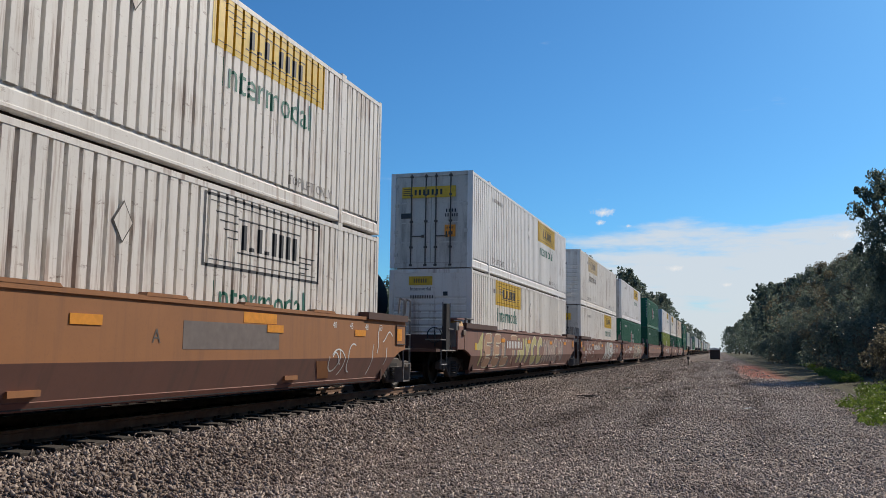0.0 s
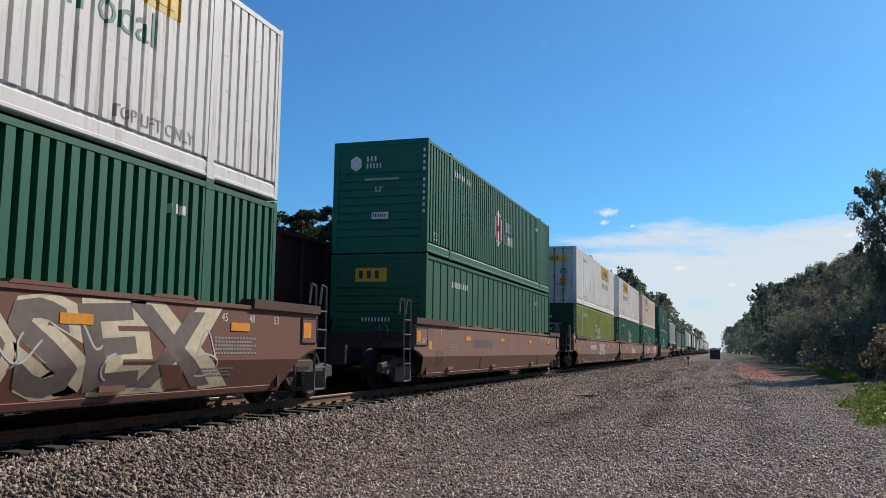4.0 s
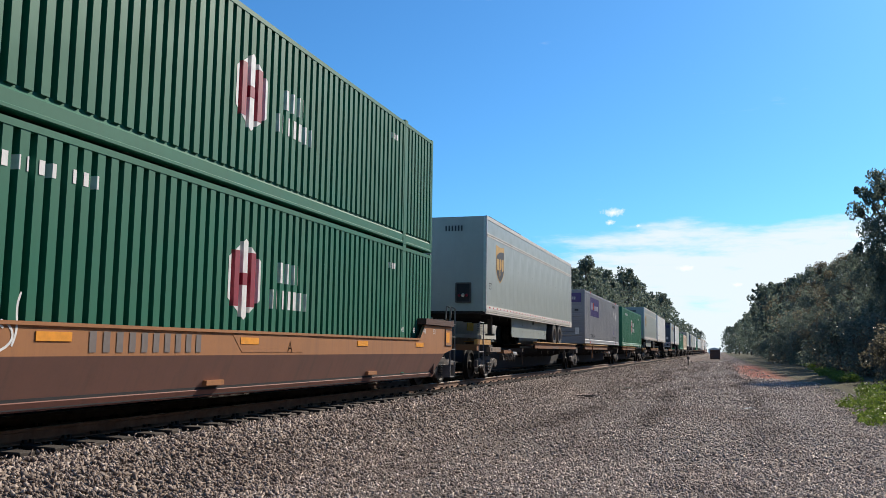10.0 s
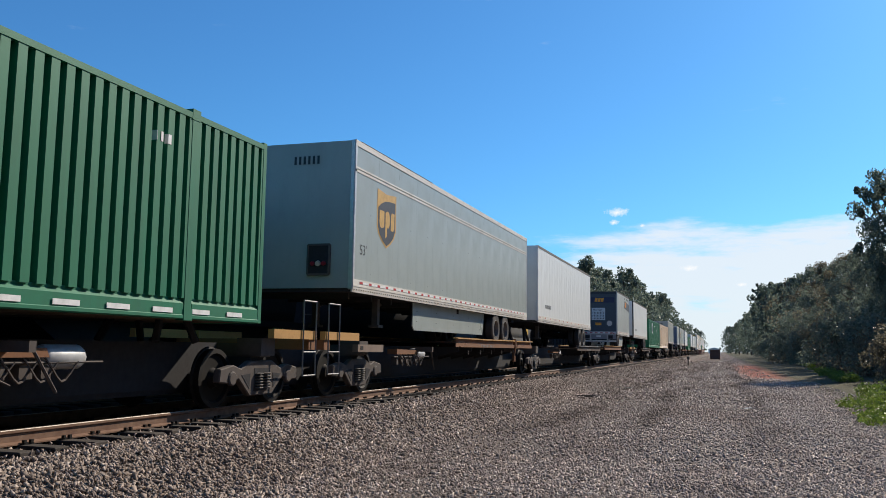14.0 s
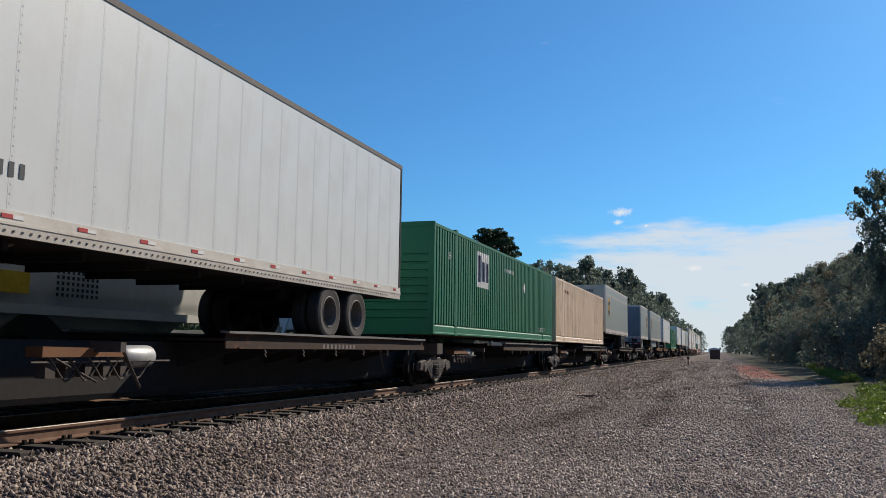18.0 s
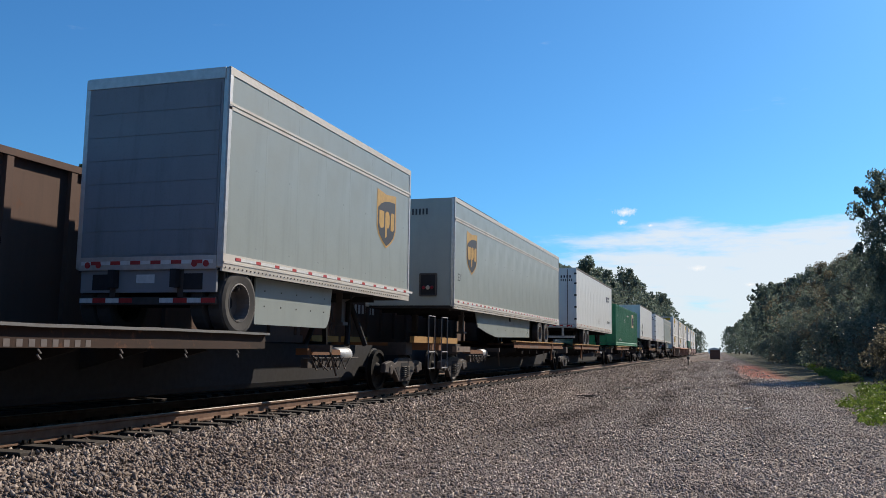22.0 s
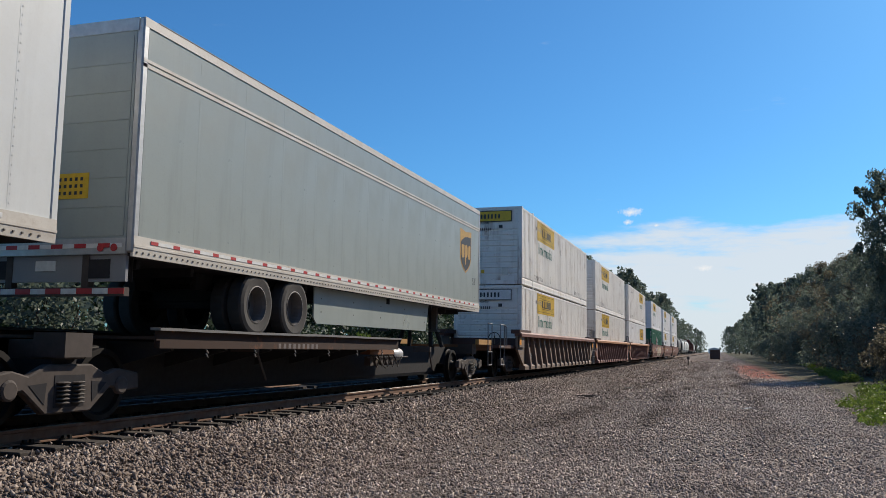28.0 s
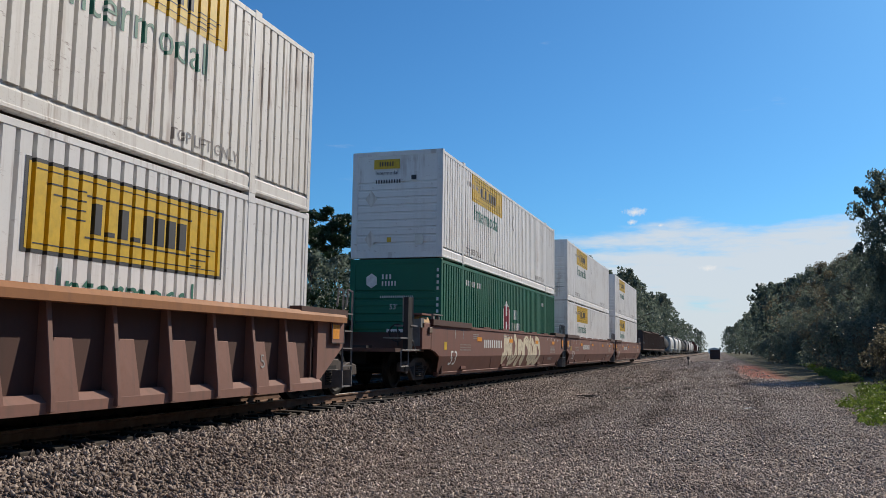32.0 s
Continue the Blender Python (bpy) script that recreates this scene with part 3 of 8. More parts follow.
def b_bottom_rail(bm):
    # chamfered rail with fork and lift pockets cut as darker steps
    for a, b in ((0.10, 1.88), (2.08, LENGTH - 2.08), (LENGTH - 1.88, LENGTH - 0.10)):
        prism(bm, [(HALF - 0.12, 0.004), (HALF - 0.005, 0.004), (HALF + 0.012, 0.018), (HALF + 0.012, 0.055), (HALF + 0.002, 0.065), (HALF + 0.002, 0.215), (HALF - 0.040, 0.26), (HALF - 0.040, 0.30), (HALF - 0.12, 0.30)], "y", a, b)


def b_top_rail(bm):
    bx(bm, HALF - 0.06, HALF + 0.008, 0.10, LENGTH - 0.10, HIGH - 0.115, HIGH - 0.035)


def b_corner(bm):
    bx(bm, HALF - 0.16, HALF + 0.006, 0.0, 0.115, 0.0, HIGH)


def b_lift_post(bm):
    bx(bm, HALF - 0.05, HALF + 0.006, -0.08, 0.08, -0.0, HIGH + 0.012)
    bx(bm, HALF - 0.12, HALF + 0.016, -0.095, 0.095, -0.012, 0.15)
    bx(bm, HALF - 0.12, HALF + 0.012, -0.095, 0.095, HIGH - 0.13, HIGH + 0.02)


def b_roof(bm):
    bx(bm, -HALF, HALF - 0.03, 0.05, LENGTH - 0.05, HIGH - 0.09, HIGH - 0.045)
    for i in range(26):
        y = 0.3 + i * 0.61
        bx(bm, -HALF + 0.1, HALF - 0.1, y, y + 0.3, HIGH - 0.045, HIGH - 0.03)


def b_floor(bm):
    bx(bm, -HALF + 0.03, HALF - 0.125, 0.03, LENGTH - 0.03, 0.06, 0.16)
    for i in range(20):
        bx(bm, -HALF + 0.05, HALF - 0.1, 0.5 + i * 0.8, 0.56 + i * 0.8, 0.0, 0.06)


def b_front(bm):
    """Closed end with flat horizontal corrugations."""
    zs = [0.0, 0.20, 0.205]
    rows = [(0.0, 0.0), (0.26, 0.0)]
    z = 0.26
    while z < HIGH - 0.95:
        rows += [(z + 0.10, 0.0), (z + 0.115, 0.03), (z + 0.155, 0.03), (z + 0.17, 0.0)]
        z += 0.205
    rows += [(HIGH, 0.0)]
    w = HALF - 0.15
    cols = [(bm.verts.new((-w, 0.02 + d, z)), bm.verts.new((w, 0.02 + d, z))) for z, d in rows]
    for a, b in zip(cols, cols[1:]):
        bm.faces.new((a[0], a[1], b[1], b[0]))


def b_back(bm):
    bx(bm, -HALF + 0.1, HALF - 0.1, LENGTH - 0.06, LENGTH - 0.01, 0.0, HIGH)


def b_door(bm):
    w = HALF - 0.165
    bx(bm, 0.006, w, 0.028, 0.075, 0.16, HIGH - 0.13)


def b_rod(bm):
    tube(bm, (0, -0.018, 0.05), (0, -0.018, HIGH - 0.05), 0.021, 8)
    for z in (0.08, 0.62, 1.4, 2.2, HIGH - 0.12):
        bx(bm, -0.045, 0.045, -0.035, 0.03, z - 0.03, z + 0.03)


def b_handle(bm):
    bx(bm, 0.0, 0.34, -0.03, -0.012, -0.018, 0.018)
    bx(bm, 0.30, 0.36, -0.036, 0.02, -0.04, 0.04)


def b_hinge(bm):
    bx(bm, -0.05, 0.05, -0.012, 0.03, -0.05, 0.05)


def add_words(parent, key, body, size, y0, z0, material, breaks=RIBS, name="lettering", spacing=1.0):
    k = (key, material.name)
    if k not in MESHES:
        bm = side_word(body, size, y0, z0, breaks, spacing=spacing)
        MESHES[k] = finish(bm, name, material)
    ob = new(name, MESHES[k])
    ob.parent = parent
    return tagged(ob, kind="stuff")


def side_bars(key, parent, y0, z0, w, h, n, material, breaks=RIBS, name="marking", gap=0.52):
    def build(bm):
        step = w / n
        for i in range(n):
            side_strip(bm, y0 + i * step, y0 + (i + 1 - gap) * step, z0, z0 + h, breaks, lift=0.0065)
    return tagged(shared(name, key, build, material, parent), kind="stuff")


def end_bars(key, parent, x0, z0, w, h, n, material, name="marking", gap=0.52):
    def build(bm):
        bars(bm, x0, z0, w, h, n, on_end, 0.012, gap)
    return tagged(shared(name, key, build, material, parent), kind="stuff")


def end_panel(key, parent, x0, x1, z0, z1, material, name="sign_panel", y=-0.012, label=""):
    return shared(name, key, lambda bm: bx(bm, x0, x1, y, y + 0.01, z0, z1), material, parent, label=label)


def freight_sign(parent, y0, z0, w, h, big, tag, field="yellow"):
    """Yellow carrier sign on a corrugated side: dark border, bars for the emblem and the name."""
    shared("sign_border", "sb" + tag, lambda bm: side_strip(bm, y0 - 0.05, y0 + w + 0.05, z0 - 0.045, z0 + h + 0.045, RIBS, lift=0.004), M["ink"] if big else M[field], parent)
    s = shared("sign_panel", "sp" + tag, lambda bm: side_strip(bm, y0, y0 + w, z0, z0 + h, RIBS, lift=0.006), M[field], parent, label="yellow carrier sign" if field == "yellow" else "sun-faded carrier sign" if field == "faded_sign" else "white carrier sign with a dark outline")

    def emblem(bm):
        n = 8
        step = w * 0.52 / n
        for i in range(n):
            side_strip(bm, y0 + w * 0.27 + i * step, y0 + w * 0.27 + i * step + step * 0.66, z0 + h * 0.29, z0 + h * (0.68 if i not in (1, 3) else 0.35), RIBS, lift=0.009)
        for b0, b1, c0, c1 in ((0.03, 0.97, 0.06, 0.075), (0.03, 0.97, 0.925, 0.94)):
            side_strip(bm, y0 + w * b0, y0 + w * b1, z0 + h * c0, z0 + h * c1, RIBS, lift=0.009)
        for k in range(4):
            side_strip(bm, y0 + w * (0.07 + 0.03 * k), y0 + w * 0.24, z0 + h * (0.78 - 0.12 * k), z0 + h * (0.80 - 0.12 * k), RIBS, lift=0.009)
            side_strip(bm, y0 + w * 0.80, y0 + w * (0.96 - 0.03 * k), z0 + h * (0.36 - 0.09 * k), z0 + h * (0.38 - 0.09 * k), RIBS, lift=0.009)
        for q in (0.22, 0.74):
            side_strip(bm, y0 + w * 0.24, y0 + w * 0.80, z0 + h * q, z0 + h * (q + 0.025), RIBS, lift=0.009)
    tagged(shared("emblem", "em" + tag, emblem, M["faded_navy"] if field == "faded_sign" else M["ink"], parent), kind="stuff")
    return s


def hexagon(cx, cz, r, sx=0.87):
    return [(cx + r * sx * math.sin(a), cz + r * math.cos(a)) for a in (i * math.pi / 3 for i in range(6))]


def hub_logo_side(parent, y0, z0, r, tag, breaks=RIBS):
    """White hexagon with maroon bars and two bars for the name."""
    def hexa(bm):
        bm.faces.new([bm.verts.new((0, u, v)) for u, v in hexagon(y0, z0, r)])
        fold(bm, breaks, 0.005)
    shared("logo_hexagon", "hx" + tag, hexa, M["chalk"], parent)

    def red(bm):
        for a, b in ((-0.5, -0.22), (0.22, 0.5)):
            side_strip(bm, y0 + a * r, y0 + b * r, z0 - 0.68 * r, z0 + 0.68 * r, breaks, lift=0.008)
        side_strip(bm, y0 - 0.22 * r, y0 + 0.22 * r, z0 - 0.15 * r, z0 + 0.15 * r, breaks, lift=0.008)
    shared("logo_mark", "hb" + tag, red, M["maroon"], parent)
    side_bars("hw1" + tag, parent, y0 + r * 1.75, z0 + 0.02, r * 1.35, r * 0.55, 4, M["chalk"], breaks)
    side_bars("hw2" + tag, parent, y0 + r * 1.3, z0 - r * 0.66, r * 2.2, r * 0.5, 7, M["chalk"], breaks)


def hub_end(parent, tag, number=True):
    shared("logo_hexagon", "he" + tag, lambda bm: bm.faces.new([bm.verts.new((u, -0.012, v)) for u, v in hexagon(-0.66, 2.32, 0.2)]), M["chalk"], parent)
    end_bars("he1" + tag, parent, -0.36, 2.36, 0.32, 0.13, 3, M["chalk"])
    end_bars("he2" + tag, parent, -0.36, 2.18, 0.45, 0.13, 5, M["chalk"])
    end_bars("he3" + tag, parent, -0.4, 1.86, 0.95, 0.06, 18, M["chalk"])

    def column(bm):
        for i in range(10):
            bars(bm, 1.18, 2.55 - i * 0.16 - (0.12 if i > 3 else 0), 0.06, 0.085, 1, on_end, 0.016, 0.0)
    shared("number_marking", "hec" + tag, column, M["chalk"], parent)


def box_container(name, label, color, end="front", side="ribs", marks="freight", big_low=False, post_color=None, group="containers"):
    """A fifty-three-foot domestic container; its near end, y = 0, is the closed front or the doors."""
    c = thing(name, label, "container", group)
    m = M[color]
    breaks = FLAT if side == "flat" else RIBS if color in ("white", "white_b", "cream") else WIDE
    shared("side_wall", side + marks[:4] + color[:5], lambda bm: b_side(bm, breaks), m, c)
    shared("side_wall", "far_side", b_far_side, m, c)
    shared("bottom_rail", "bottom_rail", b_bottom_rail, m, c)
    shared("top_rail", "top_rail", b_top_rail, m, c)
    shared("roof", "roof", b_roof, m, c)
    tagged(shared("floor_pan", "floor", b_floor, M["dustbrown"], c), kind="stuff")
    for sx in (1, -1):
        for y in (0, LENGTH - 0.115):
            shared("corner_post", "corner%d" % sx, (lambda bm: b_corner(bm)) if sx > 0 else (lambda bm: bx(bm, -HALF, -HALF + 0.16, 0.0, 0.115, 0.0, HIGH)), m, c, (0, y, 0), bevel=0.01)
    if side == "ribs":
        for y in (1.98, LENGTH - 1.98):
            shared("lift_post", "lift_post", b_lift_post, m, c, (0, y, 0))
    shared("end_wall", "back", b_back, m, c)
    # the lime container's end has its shade put into a near-black green
    if color == "lime":
        m = M["green_shaded"]
    if color in ("white", "white_b") and end == "doors":
        m = M["white_door"]
    w = HALF - 0.15
    shared("end_header", "header", lambda bm: bx(bm, -w, w, 0.0, 0.09, HIGH - 0.12, HIGH - 0.002), m, c)
    shared("end_sill", "sill", lambda bm: bx(bm, -w, w, 0.0, 0.09, 0.0, 0.15), m, c)
    if end == "front":
        shared("end_wall", "front", b_front, m, c)
    else:
        for s, turn in ((1, None), (-1, Matrix.Rotation(math.pi, 4, "Z"))):
            if s > 0:
                d = shared("door", "door_r", b_door, m, c)
            else:
                d = shared("door", "door_l", lambda bm: bx(bm, -HALF + 0.165, -0.006, 0.028, 0.075, 0.16, HIGH - 0.13), m, c)
            for z in (0.75, 1.35, 1.95):
                shared("door_rib", "drib", lambda bm: bx(bm, -0.535, 0.535, 0.016, 0.030, 0.0, 0.035), m, d, (s * 0.57, 0, z))
            for x in (0.16, 0.62):
                r = shared("lock_rod", "rod", b_rod, M["steel"] if color in ("white", "white_b", "cream") else m, d, (s * x, 0, 0))
            shared("door_handle", "handle", b_handle, M["steel"], d, (0.18 if s > 0 else -0.58, 0, 0.95))
            for z in (0.4, 1.1, 1.9, 2.5):
                shared("hinge", "hinge", b_hinge, m, d, (s * (HALF - 0.19), 0, z))
    # painted marks
    tag = "%s_%s" % (end, "w" if big_low == "white" else "f" if big_low == "faded" else "b" if big_low else "a")
    if marks == "emp_flat":
        add_words(c, "wtp", "WTP", 0.22, 13.2, 2.25, M["chalk"], FLAT)
        add_words(c, "f53", "53'", 0.40, 15.1, 0.75, M["chalk"], FLAT)
        side_bars("fbars", c, 2.2, 2.2, 1.6, 0.16, 9, M["chalk"], FLAT)
        end_panel("ef2", c, -0.6, 0.25, 2.2, 2.55, M["yellow"], "logo_panel")
        end_bars("ef2b", c, -0.5, 2.28, 0.65, 0.2, 3, M["navy"])
        end_bars("ef2n", c, -0.4, 1.2, 0.8, 0.1, 9, M["chalk"])
    sy = 2.87 if end == "front" else 9.66
    if marks == "freight":
        if big_low == "white":
            freight_sign(c, sy, 1.72, 3.6, 0.98, True, tag + "w", "white")
            add_words(c, "int" + tag, "Intermodal", 0.66, sy + 0.22, 1.04, M["ink_green"])
        elif big_low == "faded":
            freight_sign(c, sy, 2.02, 3.6, 0.74, False, tag + "f", "faded_sign")
            add_words(c, "int" + tag, "Intermodal", 0.66, sy + 0.22, 1.44, M["faded_navy"])
        elif big_low:
            freight_sign(c, sy, 1.55, 3.7, 0.93, True, tag)
            add_words(c, "int_b" + tag, "Intermodal", 0.60, sy + 0.45, 0.98, M["ink_green"])
        else:
            freight_sign(c, sy, 2.02, 3.6, 0.74, False, tag)
            add_words(c, "int" + tag, "Intermodal", 0.66, sy + 0.22, 1.44, M["ink_green"] if color != "cream" else M["ink"])
        py = 8.2 if end == "front" else 7.9
        for y, z, r in ((py, 2.04, 0.27), (py - 2.6, 0.57, 0.17)):
            h = shared("placard_holder", "pl%.1f%.1f" % (y, z), lambda bm: diamond(bm, y, z, r, on_side, 0.006), M["steel"], c)
            shared("placard", "pc%.1f%.1f" % (y, z), lambda bm: diamond(bm, y, z, r * 0.88, on_side, 0.010), M[color], h)
        add_words(c, "top" + tag, "TOP LIFT ONLY", 0.24, 2.25 if end == "front" else 2.3, 0.36, M["faded"])
        add_words(c, "top2" + tag, "TOP LIFT ONLY", 0.24, LENGTH - 4.1, 0.36, M["faded"])
        side_bars("num" + tag, c, 2.35, 2.35, 1.5, 0.13, 10, M["faded"])
        if end == "front":
            end_panel("fs" + color, c, -0.66, 0.08, 2.42, 2.68, M["cream"] if color == "cream" else M["yellow"], label="small pale carrier sign" if color == "cream" else "small yellow carrier sign")
            end_bars("fsb", c, -0.5, 2.49, 0.44, 0.12, 6, M["ink"])
            b = new("lettering", MESHES.setdefault("fsi", finish(end_word("Intermodal", 0.15, -0.62, 2.26), "lettering", M["ink"])))
            b.parent = c
            end_bars("fsn", c, -0.6, 2.02, 0.75, 0.1, 10, M["ink"])
            end_panel("fsv", c, 0.42, 0.56, 2.1, 2.22, M["ink"], "vent")
            end_panel("fst", c, 0.55, 0.78, 0.35, 0.62, M["alu"], "data_plate")
            end_panel("fsy", c, -0.25, -0.13, 0.42, 0.55, M["yellow"], "tag")
            for cx, cz in ((-0.72, 1.6), (-0.72, 0.5)):
                shared("placard_holder", "fpl%.1f%.1f" % (cx, cz), lambda bm: diamond(bm, cx, cz, 0.24, on_end, 0.012), M["white"], c)
        else:
            end_panel("ds", c, -0.92, 0.78, 2.12, 2.46, M["yellow"], y=-0.03, label="yellow carrier sign across the doors")
            tagged(shared("emblem", "dsb", lambda bm: bars(bm, -0.52, 2.2, 0.95, 0.17, 7, lambda u, v, d: (u, -0.036, v), 0.0), M["ink"], c), kind="stuff")
            tagged(shared("emblem", "dsc", lambda bm: [bars(bm, -0.88, 2.2 + k * 0.06, 0.28, 0.02, 1, lambda u, v, d: (u, -0.036, v), 0.0, 0.0) for k in range(4)], M["ink"], c), kind="stuff")
            end_bars("dn1", c, 0.48, 1.66, 0.36, 0.1, 4, M["ink"])
            end_bars("dn2", c, 0.46, 1.52, 0.42, 0.1, 6, M["ink"])
            end_panel("dcy", c, 0.44, 0.78, 0.92, 1.28, M["orange_tag"], "caution_label", label="orange caution label")
            end_bars("dcb", c, 0.48, 1.16, 0.26, 0.06, 5, M["ink"])
            end_bars("dcc", c, 0.48, 0.98, 0.26, 0.1, 3, M["ink"])
            end_panel("dpl", c, -0.95, -0.62, 1.5, 1.66, M["ink"], "data_plate")
    if color == "green_b" and big_low and marks in ("hub", "emp"):
        for i in range(18):
            shared("reflector", "dash", lambda bm: bx(bm, HALF + 0.012, HALF + 0.016, 0.0, 0.42, 0.08, 0.145), M["chalk"], c, (0, 0.35 + i * 0.87, 0))
    if marks == "hub":
        r = 0.62
        hub_logo_side(c, 7.25, 1.48 if color == "lime" else 1.57, r, tag + side + color, breaks)
        side_bars("hn" + tag + side, c, 2.3, 2.35, 1.7, 0.16, 10, M["chalk"], breaks)
        add_words(c, "h53" + tag + side, "53", 0.30, 0.55, 0.36, M["chalk"], breaks)
        if side == "flat":
            add_words(c, "wtp", "WTP", 0.22, 13.2, 2.25, M["chalk"], FLAT)
            add_words(c, "f53", "53'", 0.40, 15.1, 0.75, M["chalk"], FLAT)
        else:
            side_bars("hv" + tag + side, c, LENGTH - 2.9, 2.3, 0.45, 0.13, 3, M["chalk"], breaks)
        if end == "front":
            hub_end(c, "f")
            b = new("lettering", MESHES.setdefault("h53e", finish(end_word("53'", 0.2, -0.14, 1.56), "lettering", M["chalk"])))
            b.parent = c
            end_panel("hwp", c, -0.2, 0.26, 0.86, 1.04, M["chalk"], "data_plate")
            end_bars("hwb", c, -0.16, 0.91, 0.38, 0.08, 6, M["ink"])
        else:
            end_bars("hd1", c, 0.14, 2.1, 0.62, 0.19, 4, M["chalk"])
            end_bars("hd2", c, 0.14, 1.82, 0.9, 0.19, 6, M["chalk"])
            for k in range(3):
                end_bars("hd3%d" % k, c, 0.12, 1.6 - k * 0.13, 0.95, 0.06, 14, M["chalk"])
            b = new("lettering", MESHES.setdefault("h53d", finish(end_word("53'", 0.27, 0.68, 0.94, y=-0.02), "lettering", M["chalk"])))
            b.parent = c
            end_panel("hdp", c, -0.03, 0.42, 0.62, 0.82, M["chalk"], "data_plate")
            end_panel("hdo", c, 0.5, 0.95, 0.55, 0.85, M["orange_tag"], "caution_label", label="orange caution label")
            shared("logo_hexagon", "hed", lambda bm: bm.faces.new([bm.verts.new((u, -0.012, v)) for u, v in hexagon(-0.78, 2.0, 0.17)]), M["grey"], c)
    elif marks == "emp":
        ya = 4.06 if end == "front" else 11.3
        shared("logo_panel", "emp" + end, lambda bm: side_strip(bm, ya, ya + 1.46, 1.5, 2.58, WIDE, lift=0.005), M["chalk"] if end == "front" else M["tan"], c, label="cream logo panel" if end == "front" else "faded gold logo panel")

        def strokes(bm):
            for a, b, z0, z1 in ((0.12, 0.40, 1.46, 2.26), (0.52, 0.88, 1.50, 2.10), (0.98, 1.24, 1.50, 2.10)):
                side_strip(bm, ya + a * 1.08, ya + b * 1.08, z0 + 0.2, z1 + 0.2, WIDE, lift=0.008)
        shared("logo_mark", "empb" + end, strokes, M["navy"], c)
        shared("placard_holder", "empd" + end, lambda bm: diamond(bm, 10.6 if end == "front" else 6.0, 1.9, 0.2, on_side, 0.007), M["chalk"], c)
        side_bars("empn" + end, c, 7.6, 2.25, 1.5, 0.12, 12, M["chalk"], WIDE)
        add_words(c, "top_e" + end, "TOP LIFT ONLY", 0.22, 13.0 if end == "front" else 2.3, 0.36, M["chalk"], WIDE)
        add_words(c, "e53" + end, "53", 0.26, 1.2, 2.05, M["chalk"], WIDE)
        if end == "doors":
            end_bars("ed1", c, 0.3, 2.2, 0.5, 0.15, 4, M["chalk"])
            end_bars("ed2", c, 0.3, 1.98, 0.6, 0.15, 6, M["chalk"])
            end_panel("edo", c, -0.85, -0.5, 1.2, 1.55, M["orange_tag"], "caution_label", label="orange caution label")
            end_panel("edo2", c, 0.35, 0.75, 0.9, 1.15, M["orange_tag"], "caution_label", label="orange caution label")
        else:
            end_panel("ef", c, -0.6, 0.25, 2.2, 2.55, M["chalk"], "logo_panel")
            end_bars("efb", c, -0.5, 2.28, 0.65, 0.2, 3, M["navy"])
            b = new("lettering", MESHES.setdefault("h53e", finish(end_word("53'", 0.2, -0.14, 1.56), "lettering", M["chalk"])))
            b.parent = c
            end_bars("efn", c, -0.4, 0.9, 0.8, 0.1, 9, M["chalk"])
    elif marks == "courier":
        shared("sign_panel", "fxs", lambda bm: side_strip(bm, 2.02, 5.6, 1.56, 2.62, WIDE, lift=0.005), M["purple"], c, label="dark purple carrier sign")
        side_bars("fx1", c, 2.35, 1.93, 0.75, 0.4, 3, M["chalk"], WIDE)
        side_bars("fx2", c, 3.14, 1.93, 0.5, 0.4, 2, M["redorange"], WIDE)
        side_bars("fx3", c, 3.85, 1.93, 1.5, 0.26, 9, M["chalk"], WIDE)
        end_panel("fxe", c, -1.1, 1.1, 2.22, 2.72, M["purple"], label="dark purple carrier sign")
        end_bars("fxe1", c, -0.95, 2.36, 0.4, 0.2, 3, M["chalk"])
        end_bars("fxe2", c, -0.54, 2.36, 0.27, 0.2, 2, M["redorange"])
        end_bars("fxe3", c, -0.1, 2.36, 0.95, 0.15, 9, M["chalk"])
        for cx in (-0.9, -0.35):
            shared("placard", "fxd%.1f" % cx, lambda bm: diamond(bm, cx, 1.8, 0.25, on_end, 0.012), M["alu"], c)
        for y, z in ((13.25, 2.1), (14.05, 1.95)):
            shared("placard", "fxp%.1f" % y, lambda bm: diamond(bm, y, z, 0.3, on_side, 0.008), M["chalk"], c, label="white diamond placard")
        end_panel("fxv", c, 0.75, 0.95, 1.75, 1.85, M["ink"], "vent")
        end_panel("fxl", c, 0.78, 0.98, 0.5, 0.85, M["chalk"], "data_plate")
        shared("logo", "fxt", lambda bm: bm.faces.new([bm.verts.new(on_side(u, v, 0.006)) for u, v in ((12.75, 0.72), (13.45, 0.72), (13.12, 1.08))]), M["purple"], c)
        side_bars("fxq", c, 13.5, 0.80, 0.6, 0.07, 5, M["faded"], WIDE)
        add_words(c, "top_f", "TOP LIFT ONLY", 0.26, 2.2, 0.36, M["ink"], WIDE)
        add_words(c, "top_f2", "TOP LIFT ONLY", 0.30, 12.4, 0.36, M["ink"], WIDE)
        side_bars("fxn", c, 12.4, 2.5, 1.7, 0.16, 10, M["ink"], WIDE)
        for y in (1.98, LENGTH - 1.98):
            for z in (0.02, HIGH - 0.1):
                shared("lift_mark", "fxm%.1f%.1f" % (y, z), lambda bm: bx(bm, HALF + 0.017, HALF + 0.022, y - 0.09, y + 0.09, z, z + 0.12), M["red"], c)
    elif marks == "plain":
        side_bars("tn", c, 2.3, 2.3, 1.4, 0.14, 10, M["tanbrown"], WIDE)
    return c


# ---- trailers ----
BODY_Z, BODY_TOP = 1.07, 4.00     # above the runway on which the tyres stand


